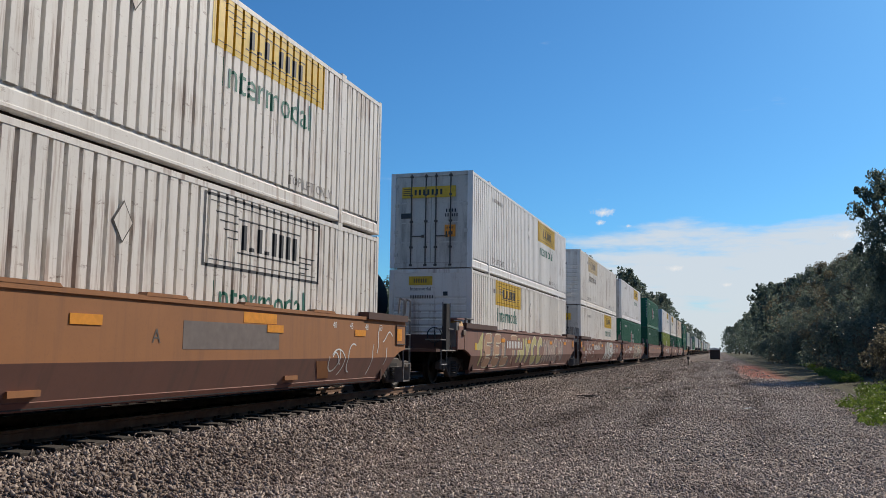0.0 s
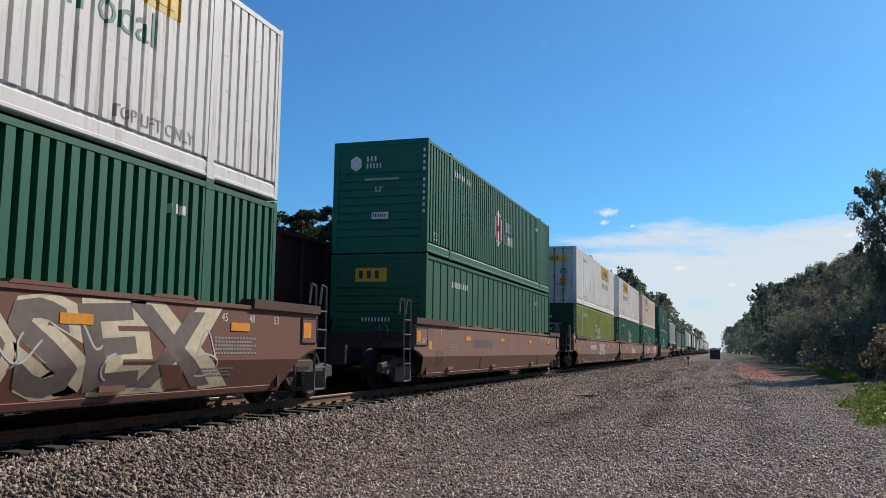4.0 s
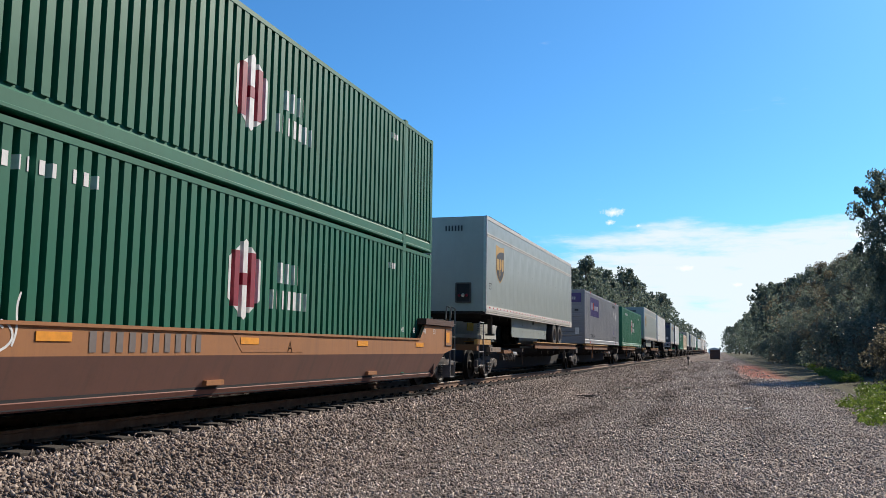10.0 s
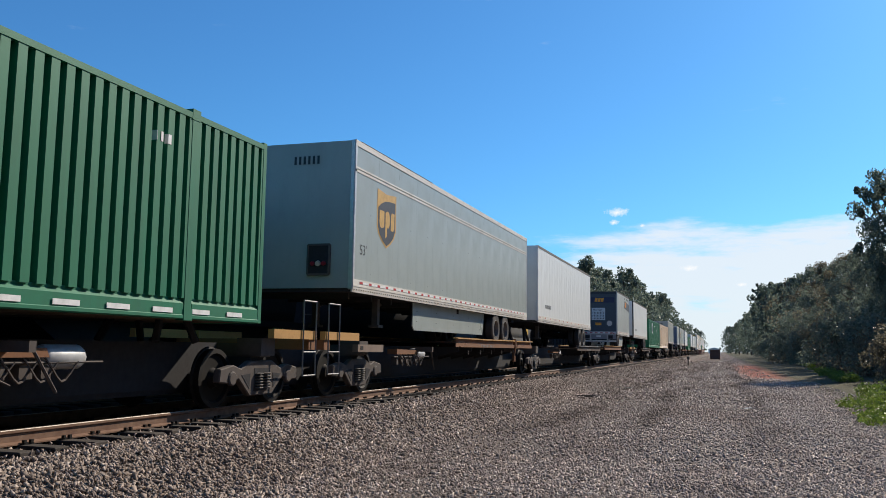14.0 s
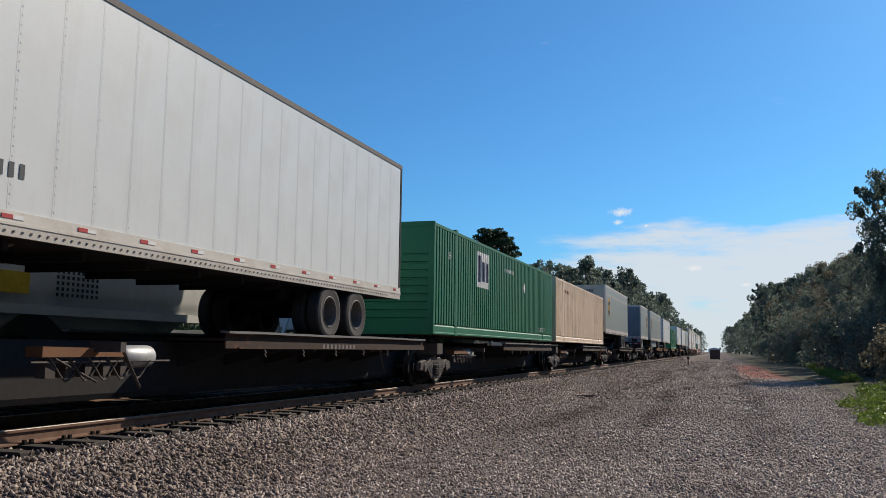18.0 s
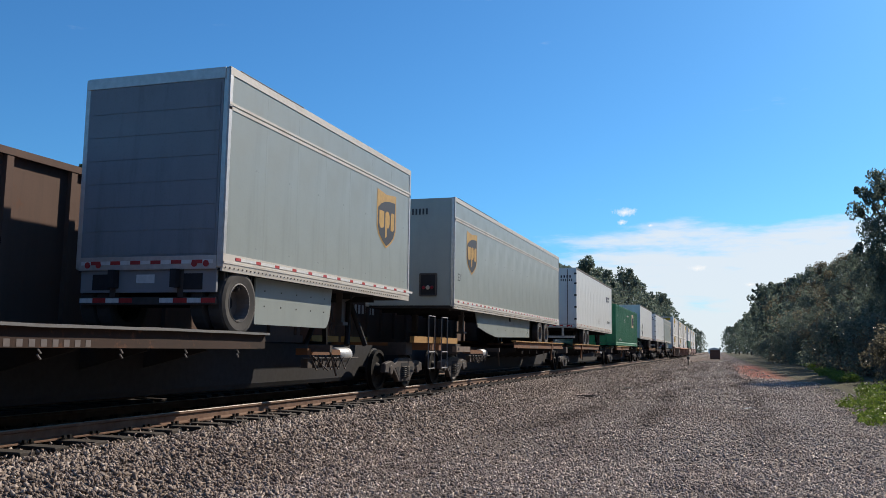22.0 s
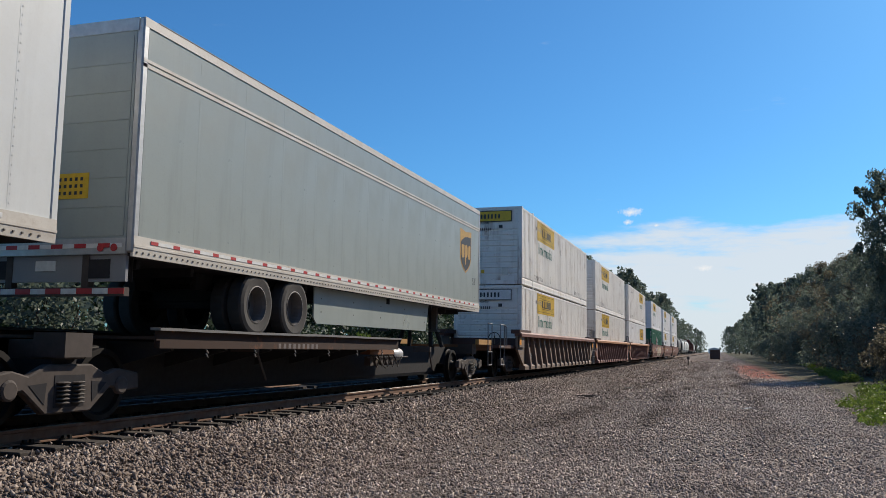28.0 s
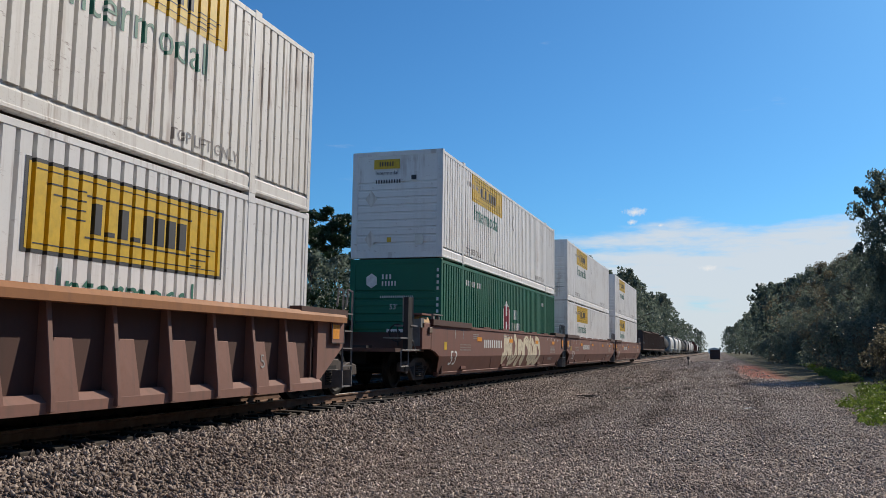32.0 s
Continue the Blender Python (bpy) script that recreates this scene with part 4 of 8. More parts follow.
def b_tyre(bm):
    """A tyre as a ring, open in the middle."""
    n = 28
    prof = [(-0.12, 0.30), (-0.14, 0.42), (-0.12, 0.48), (-0.09, 0.50), (0.09, 0.50), (0.12, 0.48), (0.14, 0.42), (0.12, 0.30)]
    rings = [[bm.verts.new((w, r * math.cos(2 * math.pi * i / n), r * math.sin(2 * math.pi * i / n))) for i in range(n)] for w, r in prof]
    for a, b in zip(rings, rings[1:] + rings[:1]):
        for i in range(n):
            bm.faces.new((a[i], a[(i + 1) % n], b[(i + 1) % n], b[i]))


def b_rim(bm):
    lathe(bm, [(-0.10, 0.298), (0.125, 0.298), (0.13, 0.282), (0.06, 0.268), (-0.08, 0.262)], (0, 0, 0), "x", 24)


def axle(trailer, y):
    a = bmesh.new()
    tube(a, (-1.0, y, 0.5), (1.0, y, 0.5), 0.07)
    ax = part("axle", a, M["black"], trailer)
    for s in (1, -1):
        for k, x in enumerate((1.14, 0.84)):
            w = shared("tyre", "tyre", b_tyre, M["tyre"], ax, (s * x, y, 0.5), smooth=False)
            if k == 0:
                shared("wheel_hub", "whub", lambda q: lathe(q, [(-0.13, 0.26), (-0.12, 0.14), (-0.06, 0.10), (-0.05, 0.03)], (0, 0, 0), "x", 18), M["black"], ax, (s * x, y, 0.5), turn=Matrix.Rotation(0 if s > 0 else math.pi, 4, "Z"))
                w2 = shared("rim", "rim", b_rim, M["rim"], ax, (s * x, y, 0.5), turn=Matrix.Rotation(0 if s > 0 else math.pi, 4, "Z"))


def shield(bm, y0, z0, w, h, x, lift):
    """The outline of a shield on a side wall."""
    pts = [(0, 1), (0.5, 0.955), (1, 1), (1, 0.34), (0.9, 0.2), (0.72, 0.09), (0.5, 0.0), (0.28, 0.09), (0.1, 0.2), (0, 0.34)]
    bm.faces.new([bm.verts.new((x + lift, y0 + u * w, z0 + v * h)) for u, v in pts])


def trailer(name, label, length, near, color, style, skirt=True, front_marks=None, rear_marks=None, group="trailers", axles=(), skirt_span=()):
    """A box van semi-trailer on its wheels; near says which end, front or rear, is at y = 0."""
    t = thing(name, label, "trailer", group)
    m = M[color]
    L = length
    z0, z1 = BODY_Z, BODY_TOP
    n = round(L / 1.22)
    p = (L - 0.24) / n
    key = "%.2f" % p
    for i in range(n):
        shared("side_panel", "panel" + key + style, lambda bm: panel_mesh(bm, p, z0, z1, style), m, t, (0, 0.12 + i * p, 0))
    b = bmesh.new()
    bx(b, -HALF, -HALF + 0.03, 0.1, L - 0.1, z0, z1)
    part("side_wall", b, m, t)
    b = bmesh.new()
    bx(b, -HALF, HALF - 0.02, 0.05, L - 0.05, z1 - 0.03, z1 + 0.012)
    part("roof", b, M["alu"], t)
    b = bmesh.new()
    bx(b, -HALF + 0.03, HALF - 0.05, 0.05, L - 0.05, z0 - 0.12, z0 + 0.02)
    part("underframe", b, M["black"], t)
    for i in range(int(L / 1.2)):
        shared("cross_member", "xmember", lambda q: bx(q, -HALF + 0.30, HALF - 0.30, 0.0, 0.08, z0 - 0.24, z0 - 0.12), M["black"], t, (0, 0.5 + i * 1.2, 0))
    # rails along the top and the bottom
    b = bmesh.new()
    prism(b, [(HALF - 0.03, z0 - 0.13), (HALF + 0.006, z0 - 0.13), (HALF + 0.016, z0 - 0.02), (HALF + 0.012, z0 + 0.13), (HALF - 0.03, z0 + 0.13)], "y", 0.02, L - 0.02)
    bx(b, HALF + 0.006, HALF + 0.024, 0.02, L - 0.02, z0 - 0.015, z0 + 0.015)
    rail = part("bottom_rail", b, M["rail_alu"], t, "aluminium rail with red and white reflector marks")
    for k in range(int(L / 1.2)):
        shared("rivet_row", "rivets", lambda q: [bx(q, HALF + 0.008, HALF + 0.020, 0.12 * i, 0.12 * i + 0.022, z0 - 0.085, z0 - 0.063) for i in range(10)], M["steel"], rail, (0, 0.08 + k * 1.2, 0))
    q = 0.35
    while q < L - 0.3:
        shared("reflector", "refl", lambda bm: bx(bm, HALF + 0.016, HALF + 0.021, 0, 0.15, z0 + 0.05, z0 + 0.095), M["red"], rail, (0, q, 0))
        gap = 1.1 if style == "plain" else 0.75 if style == "freighter" else 0.47 if L > 10 else 0.60
        tape = min(gap - 0.15, 0.46) if style == "parcel" else 0.15
        shared("reflector", "reflw%.2f" % tape, lambda bm: bx(bm, HALF + 0.016, HALF + 0.021, 0, tape, z0 + 0.05, z0 + 0.095), M["chalk"], rail, (0, q + 0.15, 0))
        q += gap
    b = bmesh.new()
    if style == "parcel":
        bx(b, HALF - 0.03, HALF + 0.012, 0.02, L - 0.02, z1 - 0.10, z1 + 0.02)
        bx(b, HALF - 0.01, HALF + 0.010, 0.02, L - 0.02, z1 - 0.63, z1 - 0.58)
        bx(b, HALF - 0.01, HALF + 0.014, 0.02, L - 0.02, z1 - 0.56, z1 - 0.52)
    else:
        bx(b, HALF - 0.03, HALF + 0.012, 0.02, L - 0.02, z1 - 0.07, z1 + 0.02)
    part("top_rail", b, M["rail_alu"] if style == "parcel" else M["steel"], t)
    if style == "parcel":
        b = bmesh.new()
        bx(b, HALF - 0.03, HALF + 0.016, 0.3, L * 0.30, z1 + 0.02, z1 + 0.034)
        part("roof_seal", b, M["ink"], t, "black tar seal along the roof edge")
    for sx in (1, -1):
        for y in (0.0, L - 0.12):
            b = bmesh.new()
            bx(b, min(sx * (HALF - 0.1), sx * (HALF + 0.01)), max(sx * (HALF - 0.1), sx * (HALF + 0.01)), y, y + 0.12, z0 - 0.08, z1 + 0.015)
            part("corner_post", b, M["alu"] if style == "parcel" else (M["black"] if front_marks == "lease" else m), t, bevel=0.02)
    # ends
    for y, e in ((0.0, near), (L - 0.04, "rear" if near == "front" else "front")):
        b = bmesh.new()
        if e == "front":
            bx(b, -HALF + 0.09, HALF - 0.09, y + 0.005, y + 0.04, z0 - 0.05, z1)
            w = part("front_wall", b, m, t)
            if y == 0:
                front_details(t, w, z0, z1, front_marks, m)
        else:
            rear_end(t, y, z0, z1, m, rear_marks, y == 0)
    # running gear
    back = 1.0 if near == "rear" else L - 1.0
    sgn = 1 if near == "rear" else -1
    axles = axles or ((back + sgn * 1.25, back + sgn * 2.55) if L > 10 else (back + sgn * 0.5,))
    for y in axles:
        axle(t, y)
    b = bmesh.new()
    lo, hi = min(axles) - 0.7, max(axles) + 0.7
    for x in (-0.6, 0.5):
        bx(b, x, x + 0.1, lo, hi, 0.7, z0 - 0.1)
    for y in axles:
        bx(b, -0.62, 0.62, y - 0.1, y + 0.1, 0.56, 0.75)
    part("slider_frame", b, M["black"], t)
    leg_y = L - 2.6 if near == "rear" else 2.6
    for x in (-0.75, 0.75):
        b = bmesh.new()
        bx(b, x - 0.07, x + 0.07, leg_y - 0.07, leg_y + 0.07, 0.36, z0 - 0.1)
        bx(b, x - 0.13, x + 0.13, leg_y - 0.13, leg_y + 0.13, 0.30, 0.36)
        tube(b, (x, leg_y, 0.75), (x, leg_y + 0.7, z0 - 0.12), 0.03, 6)
        part("landing_leg", b, M["steel"], t)
    if skirt:
        a, c = skirt_span or ((max(axles) + 0.75, L - 3.3) if near == "rear" else (3.3, min(axles) - 0.75))
        b = bmesh.new()
        if skirt == "nosed":
            poly = [(a + 2.3, 0.24), (c, 0.31), (c + 0.05, z0 - 0.1), (a - 0.3, z0 - 0.1), (a, 0.52), (a + 1.1, 0.36)]
        elif skirt == "short":
            poly = [(a, 0.20), (c - 0.25, 0.20)] + [(c - 0.25 + 0.25 * math.sin(h * math.pi / 12), 0.70 - 0.50 * math.cos(h * math.pi / 12)) for h in range(1, 6)] + [(c, 0.72), (c + 0.05, z0 - 0.1), (a, z0 - 0.1)]
        else:
            poly = [(a + 0.12, 0.28), (c - 0.22, 0.28), (c, z0 - 0.1), (a, z0 - 0.1), (a, 0.38)]
        prism(b, poly, "x", HALF - 0.215, HALF - 0.19)
        sk = part("side_skirt", b, m, t, "flat grey side skirt" if style == "parcel" else "pale side skirt")
        for k in range(5):
            y = a + (0.3 if skirt != "nosed" else 2.4) + k * (c - a - (0.6 if skirt != "nosed" else 2.7)) / 4
            shared("skirt_bolt", "skbolt", lambda q: [tube(q, (HALF - 0.19, 0, z), (HALF - 0.183, 0, z), 0.014, 6) for z in (0.5, 0.75)], M["steel"], sk, (0, y, 0))
        if L > 10:
            shared("skirt_vent", "skvent", lambda q: bx(q, HALF - 0.19, HALF - 0.175, 0, 0.16, 0.82, 0.94), M["black"], sk, (0, a + (c - a) * 0.55, 0))
    # marks
    sy = 2.2 if near == "front" else L - 3.3
    if style == "parcel":
        sy = 1.22 if near == "front" else L - 2.06
        logo_z, lw, lh = 2.0, 1.12, 1.24
        s = bmesh.new()
        shield(s, sy, logo_z, lw, lh, HALF, 0.004)
        part("shield_logo", s, M["gold"], t, "gold and brown shield emblem")
        s = bmesh.new()
        field = [(0.05, 0.68), (0.2, 0.76), (0.4, 0.82), (0.65, 0.85), (0.95, 0.86), (0.95, 0.35), (0.86, 0.22), (0.70, 0.12), (0.5, 0.04), (0.30, 0.12), (0.14, 0.22), (0.05, 0.35)]
        s.faces.new([s.verts.new((HALF + 0.007, sy + u * lw, logo_z + v * lh)) for u, v in field])
        part("shield_field", s, M["shield"], t)
        for pts in ([(0.11, 0.64), (0.11, 0.42), (0.15, 0.35), (0.22, 0.33), (0.36, 0.36), (0.36, 0.64)],
                    [(0.42, 0.62), (0.42, 0.17), (0.51, 0.21), (0.51, 0.36), (0.60, 0.37), (0.65, 0.44), (0.65, 0.58), (0.60, 0.65), (0.50, 0.66)],
                    [(0.71, 0.60), (0.75, 0.66), (0.90, 0.66), (0.90, 0.38), (0.83, 0.33), (0.71, 0.34)]):
            s = bmesh.new()
            s.faces.new([s.verts.new((HALF + 0.010, sy + u * lw, logo_z + v * lh)) for u, v in pts])
            part("shield_mark", s, M["gold"], t)
        s = letters("53'", 0.3)
        for v in s.verts:
            v.co = (HALF + 0.004, (0.35 if near == "front" else L - 0.8) + v.co.x, 1.72 + v.co.y)
        if L > 15:
            part("lettering", s, M["ink"], t)
        else:
            s.free()
    elif style == "freighter":
        s = bmesh.new()
        prism(s, [(4.55, 3.05), (5.0, 3.62), (L - 0.1, 3.42), (L - 0.1, 2.85)], "x", HALF + 0.002, HALF + 0.006)
        part("side_band", s, M["slate"], t, "slate-blue side band")
        s = bmesh.new()
        for i in range(3):
            prism(s, [(5.05 + i * 0.38, 3.12), (5.32 + i * 0.38, 3.10), (5.42 + i * 0.38, 3.50), (5.15 + i * 0.38, 3.52)], "x", HALF + 0.006, HALF + 0.009)
        part("carrier_name", s, M["orange_tag"], t, "yellow block letters as bars")
        for y in (4.0, 4.75, 5.5):
            diam = bmesh.new()
            diamond(diam, y, 1.62, 0.28, on_side, 0.004)
            part("placard_holder", diam, M["alu"], t)
        for y in (4.9, 6.1, 7.2):
            s = bmesh.new()
            bx(s, HALF + 0.002, HALF + 0.01, y, y + 0.45, 3.68, 3.82)
            part("roof_vent", s, M["slate"], t)
    else:
        s = bmesh.new()
        bars(s, 0, 0, 1.3, 0.16, 9, lambda u, v, d: (HALF + 0.006, (1.6 if near == "front" else L - 2.4) + u, 1.55 + v), 0.0)
        part("number_marking", s, M["ink"], t)
        if rear_marks == "rental":
            s = bmesh.new()
            bx(s, HALF + 0.003, HALF + 0.006, L - 2.9, L - 2.55, 2.9, 3.25)
            bars(s, 0, 0, 1.0, 0.13, 6, lambda u, v, d: (HALF + 0.006, L - 2.4 + u, 3.12 + v), 0.0)
            bars(s, 0, 0, 1.0, 0.13, 6, lambda u, v, d: (HALF + 0.006, L - 2.4 + u, 2.92 + v), 0.0)
            part("carrier_mark", s, M["navy"], t)
            s = bmesh.new()
            diamond(s, L - 6.4, 1.55, 0.24, on_side, 0.006)
            part("placard_holder", s, M["alu"], t)
        if front_marks == "leaf":
            s = bmesh.new()
            rng = random.Random(4)
            for k in range(9):
                y, z = 2.2 + rng.uniform(-0.35, 0.35), 1.9 + rng.uniform(-0.5, 0.5)
                tube(s, (HALF + 0.004, y, z), (HALF + 0.004, y + rng.uniform(-0.3, 0.3), z + rng.uniform(-0.5, 0.5)), 0.014, 5)
            part("painted_scrawl", s, M["ink"], t, "thin dark sprayed scrawl")
    return t


def panel_mesh(bm, p, z0, z1, style):
    """One side sheet between two seams, with a raised lap and a row of rivets where the sheets are riveted."""
    bx(bm, HALF - 0.03, HALF, 0.0, p, z0 + 0.12, z1 - 0.06)
    if style == "parcel":
        bx(bm, HALF, HALF + 0.0007, p - 0.05, p, z0 + 0.13, z1 - 0.06)
    else:
        for y in (0.0, p / 2):
            bx(bm, HALF, HALF + 0.001, y, y + 0.07, z0 + 0.13, z1 - 0.08)
            for i in range(26):
                z = z0 + 0.2 + i * 0.1
                bx(bm, HALF + 0.001, HALF + 0.005, y + 0.026, y + 0.040, z, z + 0.014)


def front_details(t, w, z0, z1, marks, m):
    b = bmesh.new()
    bx(b, 0.33, 0.80, -0.03, 0.01, z0 + 0.22, z0 + 0.82)
    if marks != "lease":
        box = part("connector_box", b, M["black"], t, "dark air and cable connector box")
        b = bmesh.new()
        for q in ((0.33, 0.80, 0.80, 0.84), (0.33, 0.80, 0.20, 0.24), (0.31, 0.35, 0.22, 0.82), (0.78, 0.82, 0.22, 0.82)):
            bx(b, q[0], q[1], -0.045, 0.005, z0 + q[2], z0 + q[3])
        tagged(part("box_frame", b, M["steel"], box), kind="stuff")
        for x, r in ((0.45, 0.045), (0.57, 0.055), (0.69, 0.045)):
            b = bmesh.new()
            tube(b, (x, -0.035, z0 + 0.45), (x, -0.085, z0 + 0.43), r, 10)
            part("coupling", b, M["rail_alu"] if r > 0.05 else M["maroon"], box)
    else:
        b.free()
        for x0, x1, h0, h1, mm in ((-0.3, 0.0, 0.2, 0.8, "steel"), (0.12, 0.32, 0.25, 0.6, "tan"), (0.55, 0.9, 0.15, 0.75, "alu")):
            b = bmesh.new()
            bx(b, x0, x1, -0.03, 0.01, z0 + h0, z0 + h1)
            bx(b, x0 + 0.06, x1 - 0.06, -0.045, -0.03, z0 + h0 + 0.08, z0 + h1 - 0.08)
            part("connector_box", b, M[mm], t)
        b = bmesh.new()
        bx(b, -HALF + 0.05, HALF - 0.05, -0.02, 0.02, z0 - 0.1, z0 + 0.05)
        part("nose_sill", b, M["runway"], t, "rusty lower sill")
        b = bmesh.new()
        for i, (w0, n) in enumerate(((1.7, 11), (1.0, 7))):
            bars(b, -0.75, z1 - 0.6 - i * 0.28, w0, 0.17, n, on_end, 0.004)
        bars(b, -0.6, z1 - 1.25, 1.05, 0.17, 10, on_end, 0.004)
        part("carrier_name", b, M["ink"], t, "dark lettering as bars")
        b = bmesh.new()
        b.faces.new([b.verts.new(p) for p in ((-1.0, -0.012, z1 - 0.9), (-0.86, -0.012, z1 - 0.9), (-0.9, -0.012, z1 - 0.42))])
        part("logo", b, M["red"], t)
    b = bmesh.new()
    bars(b, -0.05, z1 - 0.45, 0.62, 0.17, 6, on_end, 0.004)
    if marks == "parcel":
        part("number_marking", b, M["ink"], t)
    elif marks == "leaf":
        b.free()
        b = bmesh.new()
        for i in range(11):
            bars(b, -0.55, z1 - 0.5 - i * 0.19, 0.12, 0.13, 1, on_end, 0.004, 0.0)
        part("number_marking", b, M["ink"], t)
    else:
        b.free()


def rear_end(t, y, z0, z1, m, marks, seen):
    b = bmesh.new()
    bx(b, -HALF + 0.09, HALF - 0.09, y, y + 0.035, z0 - 0.06, z1 - 0.02)
    rolled = M["slate"] if marks == "freighter" else M["roll"] if marks == "roll" else m
    d = part("rear_door" if marks not in ("roll", "roll_label", "freighter") else "roll_door", b, rolled, t)
    if not seen:
        return
    b = bmesh.new()
    bx(b, -HALF + 0.08, HALF - 0.08, -0.02, 0.03, z0 - 0.1, z0 + 0.1)
    sill = part("rear_sill", b, M["alu"], t)
    for i in range(13):
        x = -1.17 + i * 0.18
        b = bmesh.new()
        bx(b, x, x + 0.178, -0.026, -0.02, z0 - 0.02, z0 + 0.035)
        part("reflector", b, M["chalk"] if i % 2 == 0 else M["red"], sill)
    b = bmesh.new()
    bx(b, -1.2, 1.2, 0.02, 0.12, 0.45, 0.56)
    for x in (-0.6, 0.6):
        bx(b, x - 0.05, x + 0.05, 0.02, 0.12, 0.5, z0)
    guard = part("bumper_guard", b, M["alu"] if marks not in ("roll", "roll_label") else M["truck"], t)
    if marks in ("roll", "roll_label"):
        for i in range(10):
            x = -1.19 + i * 0.24
            if i not in (4, 5) or marks == "roll_label":
                shared("reflector", "guard_tape%d" % (i % 2), lambda q: bx(q, 0.0, 0.235, 0.012, 0.02, 0.475, 0.545), M["red"] if i % 2 else M["chalk"], guard, (x, 0, 0))
    if marks in ("roll", "roll_label", "freighter"):
        b = bmesh.new()
        bx(b, -1.2, 1.2, 0.03, 0.08, z0 - 0.44, z0 - 0.1)
        apron = part("rear_apron", b, M["grey"], t)
        for x in (-0.98, 0.55):
            b = bmesh.new()
            bx(b, x, x + 0.42, 0.022, 0.034, z0 - 0.40, z0 - 0.16)
            part("step_recess", b, M["black"], apron)
        b = bmesh.new()
        bx(b, -0.18, 0.14, 0.02, 0.032, z0 - 0.30, z0 - 0.17)
        part("plate", b, M["chalk"], apron)
        for x in (-0.98, 0.72):
            b = bmesh.new()
            for k in range(7):
                bx(b, x + k * 0.05, x + k * 0.05 + 0.035, 0.35, 0.36, z0 - 0.42, z0 - 0.12)
            tagged(part("mud_flap", b, M["tyre"], t), kind="stuff")
        if marks == "roll":
            b = bmesh.new()
            rngb = random.Random(5)
            for k in range(60):
                y0 = 0.20 + k * 0.0135
                bx(b, HALF - 0.16, HALF - 0.10 + rngb.uniform(0, 0.05), y0, y0 + 0.012, z0 - 0.34 + rngb.uniform(-0.06, 0.05), z0 - 0.10)
            part("brush_flap", b, M["tyre"], t, "black bristle spray flap over the tyre")
    for s in (1, -1):
        b = bmesh.new()
        for x in (0.85, 1.05):
            tube(b, (s * x, -0.03, z0 - 0.02), (s * x, 0.0, z0 - 0.02), 0.05, 10)
        part("tail_lamp", b, M["red"], t)
    if marks in ("roll", "roll_label", "freighter"):
        for i in range(7):
            b = bmesh.new()
            bx(b, -HALF + 0.13, HALF - 0.13, -0.008, 0.0, z0 + 0.13 + i * 0.37, z0 + 0.485 + i * 0.37)
            part("door_slat", b, rolled, d)
        b = bmesh.new()
        bx(b, -HALF + 0.06, HALF - 0.06, -0.014, 0.03, z1 - 0.16, z1 + 0.01)
        part("door_header", b, M["ink"] if marks == "freighter" else M["alu"], t)
        if marks == "freighter":
            def card(x0, x1, h0, h1, mm, label=""):
                k = bmesh.new()
                bx(k, x0, x1, -0.016, -0.009, h0, h1)
                return part("sign_panel", k, M[mm], t, label)
            card(-1.1, 1.1, 3.22, 3.6, "navy")
            for i in range(3):
                k = bmesh.new()
                prism(k, [(-0.3 + i * 0.22, 3.27), (-0.12 + i * 0.22, 3.27), (-0.06 + i * 0.22, 3.55), (-0.24 + i * 0.22, 3.55)], "y", -0.022, -0.016)
                part("carrier_name", k, M["orange_tag"], t)
            card(-0.5, 0.45, 1.98, 2.85, "chalk", "white moving-service poster")
            k = letters("Moving?", 0.2)
            for v in k.verts:
                v.co = (-0.42 + v.co.x, -0.02, 2.64 + v.co.y)
            part("lettering", k, M["ink"], t)
            k = bmesh.new()
            for row in range(5):
                bars(k, -0.44, 2.5 - row * 0.11, 0.85, 0.06, 8, lambda u, v, d: (u, -0.02, v), 0.0)
            part("poster_bars", k, M["ink"], t)
            card(-0.25, 0.18, 1.62, 1.8, "orange_tag")
            for x in (-0.85, 0.75):
                k = bmesh.new()
                k.faces.new([k.verts.new((x + 0.2 * math.cos(i * math.pi / 4 + 0.39), -0.014, 1.75 + 0.2 * math.sin(i * math.pi / 4 + 0.39))) for i in range(8)])
                part("placard_holder", k, M["alu"], t)
    else:
        for x in (-0.85, -0.3, 0.3, 0.85):
            b = bmesh.new()
            tube(b, (x, -0.025, z0 + 0.05), (x, -0.025, z1 - 0.06), 0.018, 6)
            part("lock_rod", b, M["steel"], d)
        b = bmesh.new()
        bx(b, -0.006, 0.006, -0.004, 0.0, z0 + 0.05, z1 - 0.1)
        part("door_gap", b, M["ink"], d)
        for z in (0.3, 0.9, 1.5, 2.1, 2.6):
            b = bmesh.new()
            bx(b, HALF - 0.1, HALF + 0.014, -0.02, 0.06, z0 + z, z0 + z + 0.09)
            part("hinge", b, M["black"], d)
        b = bmesh.new()
        bars(b, 0.5, z1 - 0.5, 0.6, 0.13, 4, on_end, 0.004)
        bars(b, 0.5, z1 - 0.68, 0.65, 0.13, 6, on_end, 0.004)
        part("number_marking", b, M["ink"], t)
        if marks == "parcel":
            b = bmesh.new()
            bx(b, 0.1, 0.75, -0.014, -0.004, z0 + 0.75, z0 + 1.2)
            part("caution_label", b, M["yellow"], t, "yellow caution label")
